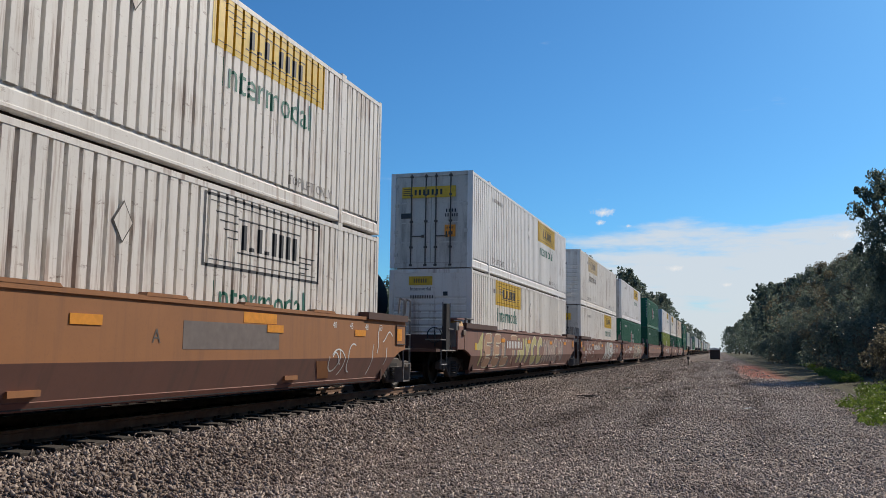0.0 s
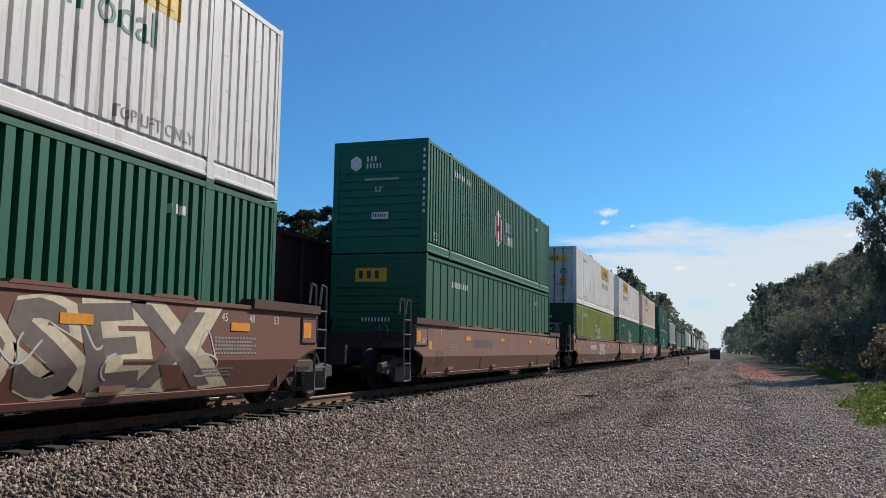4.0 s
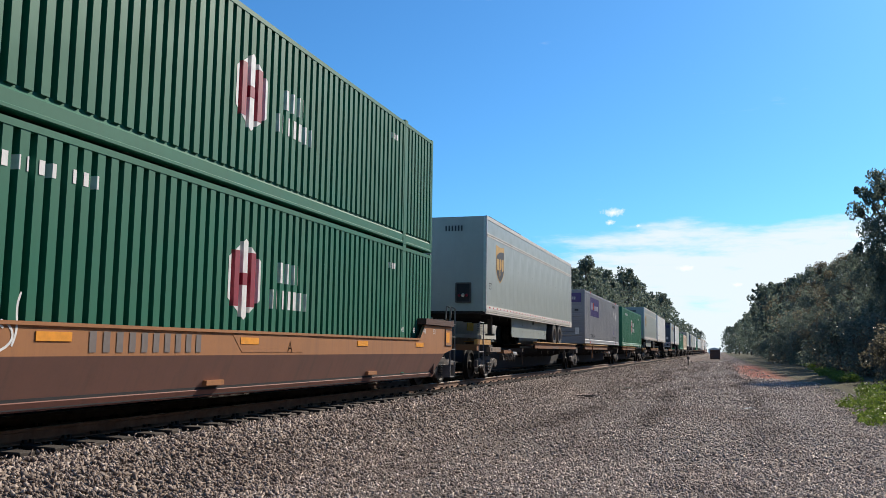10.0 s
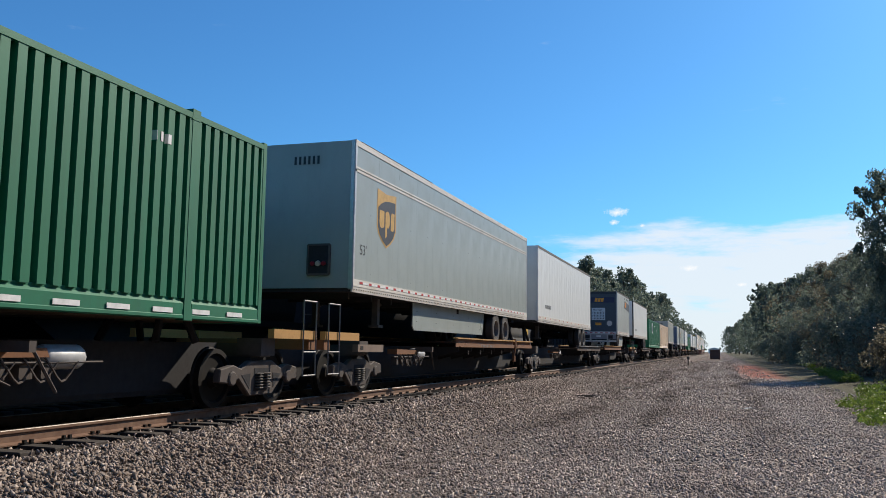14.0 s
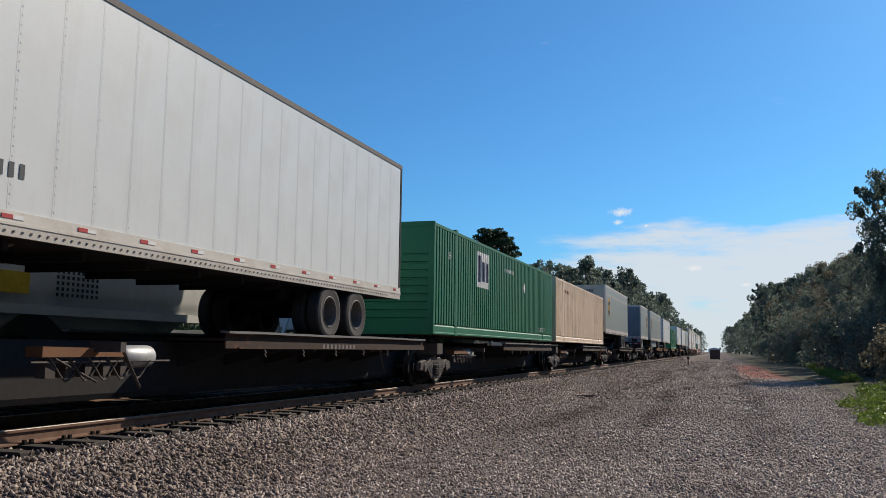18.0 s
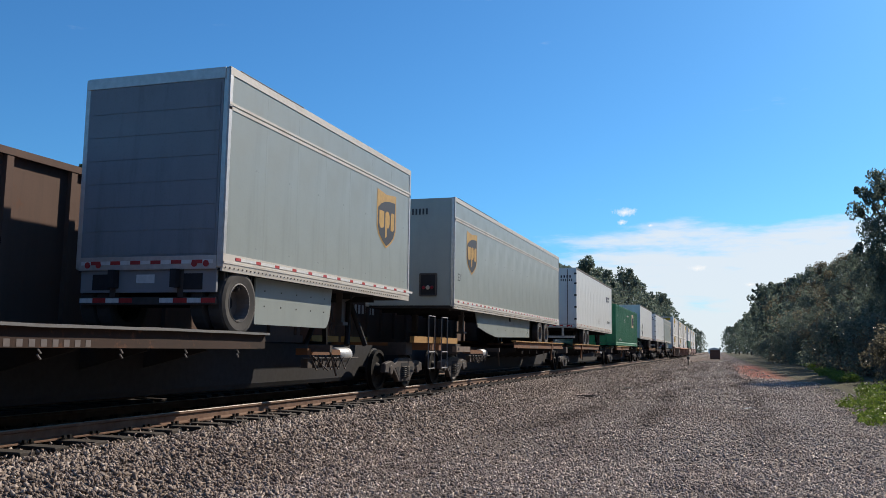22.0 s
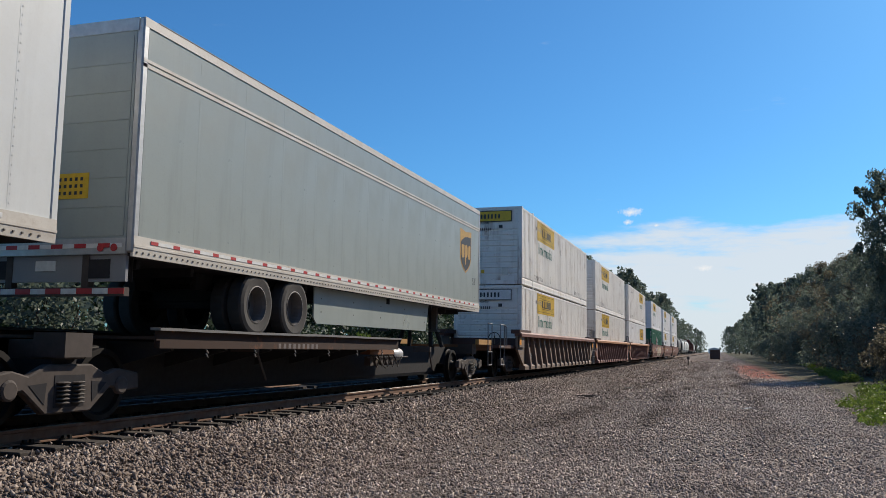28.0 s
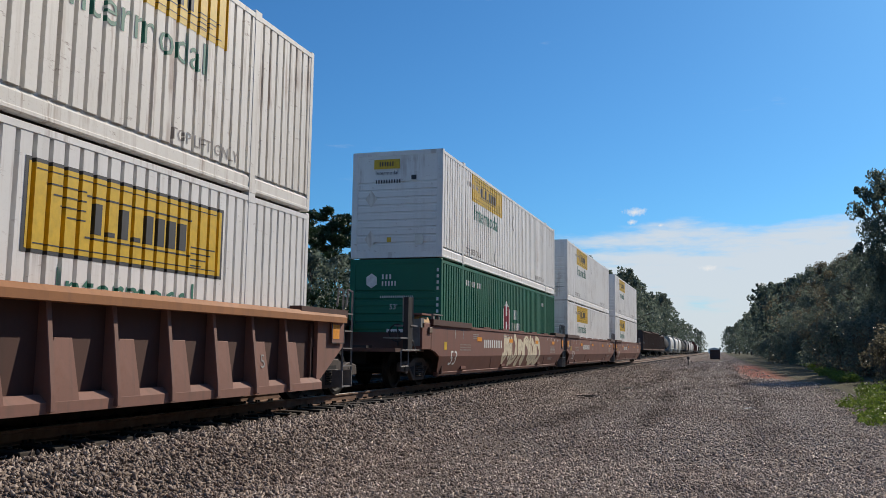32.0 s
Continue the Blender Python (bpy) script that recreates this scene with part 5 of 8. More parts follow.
    if marks == "roll_label":
        b = bmesh.new()
        bx(b, 0.1, 0.6, -0.018, -0.009, z0 + 0.62, z0 + 0.95)
        part("caution_label", b, M["yellow"], t, "yellow caution label")
        b = bmesh.new()
        for row in range(3):
            bars(b, 0.14, z0 + 0.67 + row * 0.09, 0.42, 0.045, 5, lambda u, v, d: (u, -0.022, v), 0.0)
        tagged(part("label_marking", b, M["ink"], t), kind="stuff")


# ---- rail cars ----
def bogie_frame(bm):
    prism(bm, [(-1.25, 0.40), (-1.22, 0.60), (-0.85, 0.66), (-0.62, 0.60), (-0.35, 0.72), (0.35, 0.72), (0.62, 0.60), (0.85, 0.66), (1.22, 0.60), (1.25, 0.40), (1.0, 0.38), (0.70, 0.44), (0.36, 0.17), (-0.36, 0.17), (-0.70, 0.44), (-1.0, 0.38)], "x", 0.98, 1.10)


def bogie_windows(bm):
    for s in (1, -1):
        prism(bm, [(s * 0.36, 0.52), (s * 0.62, 0.50), (s * 0.38, 0.28)], "x", 1.098, 1.106)
    bx(bm, 1.098, 1.106, -0.24, 0.24, 0.24, 0.60)


def spring(bm):
    for y in (-0.12, 0.12):
        for i in range(6):
            lathe(bm, [(-0.012, 0.075), (0.0, 0.098), (0.012, 0.075)], (1.10, y, 0.29 + i * 0.045), "z", 10)


def wheel_mesh(bm):
    lathe(bm, [(-0.07, 0.485), (-0.04, 0.47), (-0.035, 0.455), (0.06, 0.45), (0.065, 0.38), (0.02, 0.35), (0.01, 0.16), (0.08, 0.12), (0.08, 0.03)], (0, 0, 0), "x", 28)


def cap_mesh(bm):
    lathe(bm, [(0.0, 0.115), (0.05, 0.115), (0.065, 0.09), (0.065, 0.03)], (0, 0, 0), "x", 14)
    bx(bm, -0.06, 0.02, -0.17, 0.17, -0.02, 0.16)


def bogie(car, y, grey=True):
    f = shared("truck_frame", "bogie", bogie_frame, M["truck"], car, (0, y, 0), "cast steel truck side frame", bevel=0.018)
    shared("frame_opening", "bwin", bogie_windows, M["black"], f)
    shared("spring", "spring", spring, M["steel"], f)
    shared("truck_frame", "bogie_back", lambda bm: bx(bm, -1.08, -0.98, -1.2, 1.2, 0.3, 0.66), M["black"], car, (0, y, 0))
    shared("bolster", "bolster", lambda bm: bx(bm, -1.0, 1.0, -0.2, 0.2, 0.42, 0.78), M["black"], car, (0, y, 0))
    for dy in (-0.89, 0.89):
        for s in (1, -1):
            w = shared("wheel", "wheel", wheel_mesh, M["wheel"], f, (s * 0.745, dy, 0.455), turn=Matrix.Rotation(0 if s > 0 else math.pi, 4, "Z"), smooth=False)
        shared("bearing_cap", "cap", cap_mesh, M["truck"], f, (1.06, dy, 0.455))
        shared("axle", "rail_axle", lambda bm: tube(bm, (-0.75, 0, 0), (0.75, 0, 0), 0.08, 8), M["wheel"], f, (0, dy, 0.455))


def ladder(car, y, x=1.34, z0=0.50, z1=2.02, m="black", w=0.42):
    b = bmesh.new()
    for dy in (0, w):
        tube(b, (x, y + dy, z0), (x, y + dy, z1), 0.022, 6)
        tube(b, (x, y + dy, z1), (x - 0.10, y + dy, z1 + 0.05), 0.022, 6)
        tube(b, (x - 0.10, y + dy, z1 + 0.05), (x - 0.13, y + dy, z1 - 0.30), 0.02, 6)
    for i in range(4):
        z = z0 + 0.10 + i * 0.33
        bx(b, x - 0.03, x + 0.02, y, y + w, z - 0.012, z + 0.012)
    for k in range(4):
        bx(b, x - 0.20 + 0.06 * k, x - 0.17 + 0.06 * k, y, y + w, z0 - 0.30, z0 - 0.27)
    for dy in (0, w):
        bx(b, x - 0.20, x + 0.02, y + dy - 0.01, y + dy + 0.01, z0 - 0.30, z0 + 0.02)
    part("ladder", b, M[m], car, "end ladder with rungs")


SIDE_X = 1.475
KINK = 0.75        # below this height the plated sides lean in
LEAN_IN = 0.40


def side_x(z, kink=KINK):
    return SIDE_X - max(0.0, kink - z) * LEAN_IN


def wrap(bm, kink=KINK):
    """Fold flat marks, whose x is their lift, over the side of a plated well car."""
    bmesh.ops.triangulate(bm, faces=bm.faces[:])
    bmesh.ops.bisect_plane(bm, geom=bm.verts[:] + bm.edges[:] + bm.faces[:], plane_co=(0, 0, kink), plane_no=(0, 0, 1))
    for v in bm.verts:
        v.co.x += side_x(v.co.z, kink)
    return bm


def leaning(bm, poly, kink, s, thick=0.02):
    """A plate of (y, z) corners that follows the leaning side."""
    rings = [[bm.verts.new((s * (side_x(z, kink) - t), y, z)) for y, z in poly] for t in (0.0, thick)]
    bm.faces.new(rings[0])
    bm.faces.new(rings[1][::-1])
    for i in range(len(poly)):
        j = (i + 1) % len(poly)
        bm.faces.new((rings[0][i], rings[0][j], rings[1][j], rings[1][i]))


def ribbon(bm, pts, width, d):
    """A flat sprayed stroke through the points (y, z)."""
    left, right = [], []
    for i, (y, z) in enumerate(pts):
        a, b = pts[max(0, i - 1)], pts[min(len(pts) - 1, i + 1)]
        ty, tz = b[0] - a[0], b[1] - a[1]
        k = math.hypot(ty, tz) or 1.0
        w = width * (0.75 if i in (0, len(pts) - 1) else 1.0) * 0.5
        for side, s in ((left, 1), (right, -1)):
            side.append(bm.verts.new((d, y - s * tz / k * w, min(1.49, max(0.36, z + s * ty / k * w)))))
    for i in range(len(pts) - 1):
        bm.faces.new((left[i], left[i + 1], right[i + 1], right[i]))


def stroke(rng, cy, cz, w, h, kind):
    """Points of one part of a letter-like form."""
    out = []
    a0 = rng.uniform(0, 2 * math.pi)
    n = 14
    for i in range(n):
        u = i / (n - 1)
        if kind == 0:      # an open bowl
            a = a0 + u * rng_span(a0)
            out.append((cy + 0.42 * w * math.cos(a), cz + 0.40 * h * math.sin(a)))
        elif kind == 1:    # a leaning stem
            out.append((cy + w * (-0.30 + 0.18 * u + 0.05 * math.sin(6 * u)), cz + h * (u - 0.5) * 0.95))
        else:              # a swung tail
            out.append((cy + w * (u - 0.5) * 0.95, cz + h * 0.30 * math.sin(a0 + 4.5 * u)))
    return out


def rng_span(a):
    return 3.6 + 1.4 * math.sin(a * 3)


def spray(car, y0, y1, fill, line, seed, z0=0.36, z1=1.46, letters_n=4, fat=0.27):
    """Sprayed letter-like forms on a car side: fat strokes with an outline, no readable words."""
    rng = random.Random(seed)
    outer, inner, thin = bmesh.new(), bmesh.new(), bmesh.new()
    w = (y1 - y0) / letters_n
    k = 0
    for i in range(letters_n):
        cy, cz = y0 + (i + 0.5) * w, (z0 + z1) / 2 + rng.uniform(-0.05, 0.05)
        for kind in (0, 1, 0 if i % 2 else 2):
            pts = stroke(rng, cy + rng.uniform(-0.1, 0.1) * w, cz + rng.uniform(-0.1, 0.1), w * 1.05, (z1 - z0) * 0.92, kind)
            ribbon(outer, pts, fat * 1.45, 0.0015 + 0.00008 * k)
            ribbon(inner, pts, fat, 0.0040 + 0.00008 * k)
            ribbon(thin, [(y + 0.02, z + 0.03) for y, z in pts[2:-3]], 0.018, 0.0068)
            k += 1
    tagged(part("graffiti_outline", wrap(outer), M[line], car, "sprayed graffiti outline"), kind="stuff")
    tagged(part("graffiti", wrap(inner), M[fill], car, "sprayed graffiti letter forms"), kind="stuff")
    tagged(part("graffiti_highlight", wrap(thin), M[line], car), kind="stuff")


def puffed(body, puff, slant=0.0):
    """A word in swollen letters as a flat bmesh in (u, v)."""
    cu = bpy.data.curves.new("word", "FONT")
    cu.body, cu.size, cu.resolution_u, cu.offset, cu.shear, cu.space_character = body, 1.0, 2, puff, slant, 1.0 + puff * 1.2
    ob = bpy.data.objects.new("word", cu)
    scene.collection.objects.link(ob)
    me = bpy.data.meshes.new_from_object(ob)
    bpy.data.objects.remove(ob)
    bm = bmesh.new()
    bm.from_mesh(me)
    return bm


def tag_word(car, body, y0, y1, z0, z1, fill, line="", puff=0.05, rim=0.05, slant=0.0, label="sprayed graffiti letters"):
    """A sprayed word of fat letters in a box of the side, with an outline behind it; every letter bobs a little."""
    fit = None
    for m, p, lift, name in ((fill, puff, 0.0045, "graffiti"), (line, puff + rim, 0.002, "graffiti_outline")):
        if not m:
            continue
        bm = puffed(body, p, slant)
        us, vs = [v.co.x for v in bm.verts], [v.co.y for v in bm.verts]
        if fit is None:
            fit = (min(us), max(us), min(vs), max(vs))
        a, b, c, d = fit
        for v in bm.verts:
            u = (v.co.x - a) / (b - a)
            v.co = (lift, y0 + (y1 - y0) * u, min(1.485, max(0.35, z0 + (z1 - z0) * (v.co.y - c) / (d - c) + 0.03 * math.sin(u * 19))))
        tagged(part(name, wrap(bm), M[m], car, label), kind="stuff")


def scribble(car, y0, y1, seed, color="chalk", n=16):
    rng = random.Random(seed)
    b = bmesh.new()
    for i in range(n):
        y, z = rng.uniform(y0, y1), rng.uniform(0.65, 1.25)
        ribbon(b, stroke(rng, y, z, rng.uniform(0.4, 0.9), rng.uniform(0.35, 0.7), i % 3), 0.028, 0.004 + 0.0003 * i)
    tagged(part("graffiti_lines", wrap(b), M[color], car, "thin sprayed graffiti lines"), kind="stuff")


FORMS = [
    [[(0.12, 0.0), (0.12, 1.0)], [(0.12, 0.94), (0.9, 0.94)], [(0.12, 0.5), (0.75, 0.5)], [(0.12, 0.06), (0.9, 0.06)]],
    [[(0.12, 1.0), (0.12, 0.0)], [(0.12, 0.06), (0.95, 0.10)]],
    [[(0.0, 0.94), (1.0, 0.94)], [(0.5, 0.94), (0.46, 0.0)]],
    [[(0.12, 0.0), (0.12, 1.0)], [(0.12, 0.95), (0.85, 0.05)], [(0.88, 0.0), (0.88, 1.0)]],
    [[(0.05, 1.0), (0.45, 0.5), (0.42, 0.0)], [(0.9, 1.0), (0.45, 0.45)]],
    [[(0.9, 0.85), (0.5, 0.97), (0.12, 0.7), (0.12, 0.3), (0.5, 0.04), (0.92, 0.16)]],
    [[(0.08, 1.0), (0.9, 0.0)], [(0.92, 1.0), (0.1, 0.0)]],
]


def blocks(car, y0, y1, fills, line, order, z0=0.36, z1=1.46, fat=0.25, lean=0.12):
    """Big straight-cut sprayed letter forms in dull colours with a pale outline."""
    w = (y1 - y0) / len(order)
    outer, shade = bmesh.new(), bmesh.new()
    inner = [bmesh.new() for _ in fills]
    k = 0
    for i, f in enumerate(order):
        for pts in FORMS[f]:
            pts = [(p[0] + (r[0] - p[0]) * k4 / 4, p[1] + (r[1] - p[1]) * k4 / 4) for p, r in zip(pts, pts[1:]) for k4 in range(4)] + [pts[-1]]
            q = [(y0 + (i + 0.06 + 0.86 * u) * w + lean * (v - 0.5), z0 + 0.13 + (z1 - z0 - 0.26) * v) for u, v in pts]
            ribbon(shade, [(u + 0.26, max(z0 + 0.12, v - 0.06)) for u, v in q], fat, 0.0006 + 0.00002 * k)
            ribbon(outer, q, fat + 0.07, 0.0018 + 0.00006 * k)
            ribbon(inner[i * len(fills) // len(order)], q, fat, 0.0040 + 0.00006 * k)
            k += 1
    # pale arrow before the first letter
    ribbon(inner[len(fills) // 2], [(y0 - 0.78, 1.0), (y0 - 0.50, 1.02), (y0 - 0.15, 1.04)], 0.22, 0.0043)
    ribbon(inner[len(fills) // 2], [(y0 - 0.66, 1.02), (y0 - 0.40, 1.20), (y0 - 0.12, 1.38)], 0.16, 0.0047)
    ribbon(inner[len(fills) // 2], [(y0 - 0.10, 1.42), (y0 - 0.30, 1.0), (y0 - 0.28, 0.46)], 0.16, 0.0045)
    tagged(part("graffiti_shade", wrap(shade), M["sprayed_grey"], car, "dark sprayed shading behind the letters"), kind="stuff")
    tagged(part("graffiti_outline", wrap(outer), M[line], car, "pale sprayed graffiti outline"), kind="stuff")
    for b, f in zip(inner, fills):
        tagged(part("graffiti", wrap(b), M[f], car, "dull sprayed block letter forms"), kind="stuff")


def side_plan(car, color, plain_sign, low):
    """Stencils, hatch plates and stickers on a plated car side."""
    ink = "faded" if color != "orange" else "steel"
    for y in () if low else (4.6, 13.0):
        b = bmesh.new()
        prism(b, [(y, 0.70), (y + 0.42, 0.70), (y + 0.72, 0.42), (y + 0.72, 0.39), (y + 0.30, 0.39)], "x", -0.012, 0.008)
        part("hatch_plate", wrap(b), M[color], car)
    for y, z, w, h, n, rows in () if color != "brown" else ((14.2, 1.05, 1.15, 0.030, 14, 5), (13.9, 0.62, 0.9, 0.026, 12, 3), (6.1, 1.38, 0.8, 0.04, 9, 2), (2.5, 1.34, 0.6, 0.03, 8, 3)):
        b = bmesh.new()
        for r in range(rows):
            bars(b, 0, 0, w * (1 - 0.12 * (r % 2)), h, n, lambda u, v, d: (side_x(z - r * h * 1.8 + v) + 0.0045, y + u, z - r * h * 1.8 + v), 0.0, 0.25)
        tagged(part("stencil_marking", b, M[ink], car), kind="stuff")
    if low:
        b = bmesh.new()
        prism(b, [(6.67, 1.13), (6.95, 0.86), (8.9, 0.86), (9.26, 1.13)], "x", 1.474, 1.480)
        part("access_plate", b, M[color], car, "thin trapezoid cover plate")
    b = bmesh.new()
    bx(b, 1.475, 1.479, -0.22, 0.0, 0.92, 1.12)
    part("sticker", b, M["yellow"], car)
    b = bmesh.new()
    bx(b, 1.478, 1.4815, 0.72, 0.735, 1.22, 1.44)
    bx(b, 1.478, 1.4815, 1.5, 1.515, 1.22, 1.44)
    tagged(part("length_mark", b, M["chalk"], car), kind="stuff")
    w = letters("A" if color != "brown" else "C", 0.26)
    for v in w.verts:
        v.co = (1.480, 8.35 + v.co.x if plain_sign else 7.0 + v.co.x, (0.86 if low else 0.98) + v.co.y)
    tagged(part("lettering", w, M[ink], car), kind="stuff")


def number_panel(car):
    b = bmesh.new()
    bx(b, 1.474, 1.4775, 9.0, 11.6, 0.90, 1.28)
    part("number_panel", b, M["sprayed_grey"], car, "dark grey number panel")
    b = bmesh.new()
    bx(b, 1.474, 1.479, 10.5, 11.5, 1.30, 1.46)
    part("clearance_label", b, M["orange_tag"], car, "yellow-orange clearance label")


def gusset(bm, s):
    """A flared stiffening panel at the foot of a ribbed side, beside its post."""
    rings = [[bm.verts.new((s * (x - t), y, z)) for y, z, x in ((0.04, 0.30, 1.50), (0.46, 0.30, 1.50), (0.36, 1.02, 1.43), (0.09, 1.02, 1.43), (0.04, 0.94, 1.44))] for t in (0.0, 0.07)]
    bm.faces.new(rings[0])
    bm.faces.new(rings[1][::-1])
    for i in range(5):
        j = (i + 1) % 5
        bm.faces.new((rings[0][i], rings[0][j], rings[1][j], rings[1][i]))


def end_gear(car, m):
    """The open end of a plated car: valve cabinet, flag plates, hand rails, stirrup and a sagging hose."""
    bm = bmesh.new()
    bx(bm, 1.10, 1.47, -1.93, -1.27, 0.92, 1.56)
    cab = part("valve_cabinet", bm, m, car, "brown steel cabinet at the car end", bevel=0.012)
    bm = bmesh.new()
    bx(bm, 1.47, 1.52, -1.52, -1.30, 1.32, 1.46)
    part("cabinet_latch", bm, M["dustbrown"], cab, bevel=0.01)
    bm = bmesh.new()
    prism(bm, [(1.20, 1.565), (1.46, 1.565), (1.40, 1.70), (1.20, 1.70)], "y", -1.80, -1.32)
    part("placard_holder", bm, M["lip"], cab, "tilted yellow-orange plate")
    bm = bmesh.new()
    bx(bm, 1.42, 1.47, -2.04, -1.80, 1.44, 1.66)
    bx(bm, 1.10, 1.42, -1.99, -1.93, 1.00, 1.64)
    part("bracket", bm, M["ladder"], cab)
    bm = bmesh.new()
    bx(bm, 1.10, 1.49, -2.04, -1.35, 1.74, 1.78)
    bx(bm, 1.10, 1.20, -1.98, -1.90, 1.56, 1.74)
    bx(bm, 1.10, 1.20, -1.46, -1.38, 1.56, 1.74)
    part("cover_plate", bm, m, car, "brown plate over the cabinet")
    bm = bmesh.new()
    bx(bm, 1.20, 1.49, -1.16, -0.40, 1.77, 1.80)
    bx(bm, 1.40, 1.47, -1.12, -1.02, 1.50, 1.77)
    bx(bm, 1.40, 1.47, -0.70, -0.62, 1.50, 1.77)
    part("bracket", bm, M["ladder"], car)
    bm = bmesh.new()
    for y, z in ((-3.06, 1.54), (-2.42, 1.56)):
        tube(bm, (1.40, y, z), (1.40, y, 2.14), 0.016, 6)
    bx(bm, 1.00, 1.42, -2.56, -2.11, 1.45, 1.48)
    bx(bm, 1.00, 1.42, -3.25, -2.80, 1.16, 1.19)
    for y in (-3.20, -2.73):
        tube(bm, (1.42, y, 0.54), (1.42, y, 0.90), 0.016, 6)
    tube(bm, (1.42, -3.20, 0.54), (1.42, -2.73, 0.54), 0.016, 6)
    tube(bm, (1.42, -3.20, 0.90), (1.42, -1.93, 0.90), 0.016, 6)
    part("grab_iron", bm, M["ladder"], car, "pale steel step and handrail")
    bm = bmesh.new()
    bx(bm, 1.28, 1.40, -2.72, -2.42, 0.90, 2.12)
    part("end_post", bm, M["black"], car, "black upright of the end platform")
    bm = bmesh.new()
    prev = Vector((1.36, -2.40, 1.14))
    for k in range(1, 9):
        q = Vector((1.36, -2.40 + 0.045 * k, 1.14 - 0.30 * (k / 8) ** 2))
        tube(bm, prev, q, 0.018, 6)
        prev = q
    part("air_hose", bm, M["ladder"], car)
    bm = bmesh.new()
    bx(bm, -1.30, 1.30, -3.25, -1.30, 0.86, 0.94)
    part("end_platform", bm, M["ledge"], car)


def well_body(car, color, ribbed, first, last, accent, kink=KINK, top=1.50):
    """A low well: plated or ribbed sides, end platforms, floor, bulkheads."""
    m = M[color]
    a, b_ = -1.26, LENGTH + 1.26
    if not ribbed:
        for s in (1, -1):
            xs = (s * 1.40, s * 1.475)
            bm = bmesh.new()
            prism(bm, [(a, 1.50), (a, 0.92), (a + 0.35, 0.86), (-0.62, kink), (LENGTH + 0.62, kink), (b_ - 0.35, 0.86), (b_, 0.92), (b_, 1.50)] if top > 1.4 else [(a, 1.50), (a, 0.92), (-0.62, kink), (LENGTH + 0.62, kink), (b_, 0.92), (b_, 1.50), (LENGTH - 0.9, 1.50), (LENGTH - 1.3, top), (1.3, top), (0.9, 1.50)], "x", min(xs), max(xs))
            side = part("upper_side", bm, m, car, "painted steel side plate")
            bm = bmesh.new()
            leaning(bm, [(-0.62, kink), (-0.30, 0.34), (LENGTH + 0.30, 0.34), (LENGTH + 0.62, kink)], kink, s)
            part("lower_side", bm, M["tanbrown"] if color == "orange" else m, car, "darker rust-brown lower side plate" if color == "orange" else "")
            bm = bmesh.new()
            prism(bm, [(s * 1.20, 0.24), (s * 1.285, 0.24), (s * 1.325, 0.335), (s * 1.312, 0.345), (s * 1.20, 0.345)], "y", -0.26, LENGTH + 0.26)
            part("bottom_chord", bm, M["brown"], car)
            bm = bmesh.new()
            if top > 1.4:
                bx(bm, min(s * 1.33, s * 1.50), max(s * 1.33, s * 1.50), a + 0.1, b_ - 0.1, 1.50, 1.56)
            else:
                bx(bm, min(s * 1.33, s * 1.50), max(s * 1.33, s * 1.50), 1.3, LENGTH - 1.3, top, top + 0.04)
            part("top_chord", bm, m, car)
            for y0, y1 in ((a - 0.02, 2.2), (LENGTH - 2.2 + 1.2, b_ + 0.02)):
                bm = bmesh.new()
                prism(bm, [(y0, 1.52), (y0 + 0.02, 1.66), (y1 - 0.02, 1.66), (y1, 1.52)], "x", min(s * 1.20, s * 1.53), max(s * 1.20, s * 1.53))
                part("end_ledge", bm, M["ledge"], car, "dark brown ledge over the well end")
            for k in range(5 if top > 1.4 else 0):
                shared("hinge_plate", "hplate%d" % s, lambda q: prism(q, [(-0.45, 1.555), (0.45, 1.555), (0.40, 1.60), (-0.40, 1.60)], "x", min(s * 1.36, s * 1.505), max(s * 1.36, s * 1.505)), m, car, (0, 4.0 + k * 2.3, 0))
            # small side fittings: jacking pads, marker squares
            for y in (1.6, 6.2, 12.0):
                bm = bmesh.new()
                bx(bm, min(s * 1.32, s * 1.39), max(s * 1.32, s * 1.39), y, y + 0.45, 0.40, 0.47)
                part("step_plate", bm, m, car)
        for y in (2.9, 6.9, 11.2, 14.6):
            bm = bmesh.new()
            bx(bm, 1.475, 1.486, y, y + 0.52, (1.17 if top > 1.4 else 0.98), (1.29 if top > 1.4 else 1.08))
            part("reflector", bm, M["orange_tag"], car, "yellow-orange reflector bar")
        bm = bmesh.new()
        bars(bm, 0, 0, 2.3 if color != "tanbrown" or not accent else 0.6, 0.24, 10, lambda u, v, d: (1.482, 3.7 + u, (0.98 if top > 1.4 else 0.86) + v), 0.0)
        tagged(part("number_marking", bm, M["chalk"] if top > 1.4 and not (first and last) else M["sprayed_grey"], car), kind="stuff")
        bm = bmesh.new()
        for r in range(3):
            bars(bm, 0, 0, 1.1, 0.035, 14, lambda u, v, d: (1.479, 1.2 + u, 1.04 - r * 0.07 + v), 0.0)
        tagged(part("stencil_marking", bm, M["faded"], car), kind="stuff")
        w = letters("53", 0.54)
        for v in w.verts:
            v.co = (0.004, 0.3 + v.co.x * 1.25, 0.52 + v.co.y)
        tagged(part("lettering", wrap(w, kink), M["chalk"] if color == "brown" else M["steel"], car), kind="stuff")
        side_plan(car, color, first and last, top < 1.4)
        for k, txt in enumerate(("40", "45", "48", "53")):
            w = letters(txt, 0.17)
            for v in w.verts:
                v.co = (1.479, 13.6 + k * 0.75 + v.co.x, 1.30 + v.co.y)
            tagged(part("lettering", w, M["chalk"], car), kind="stuff")
    else:
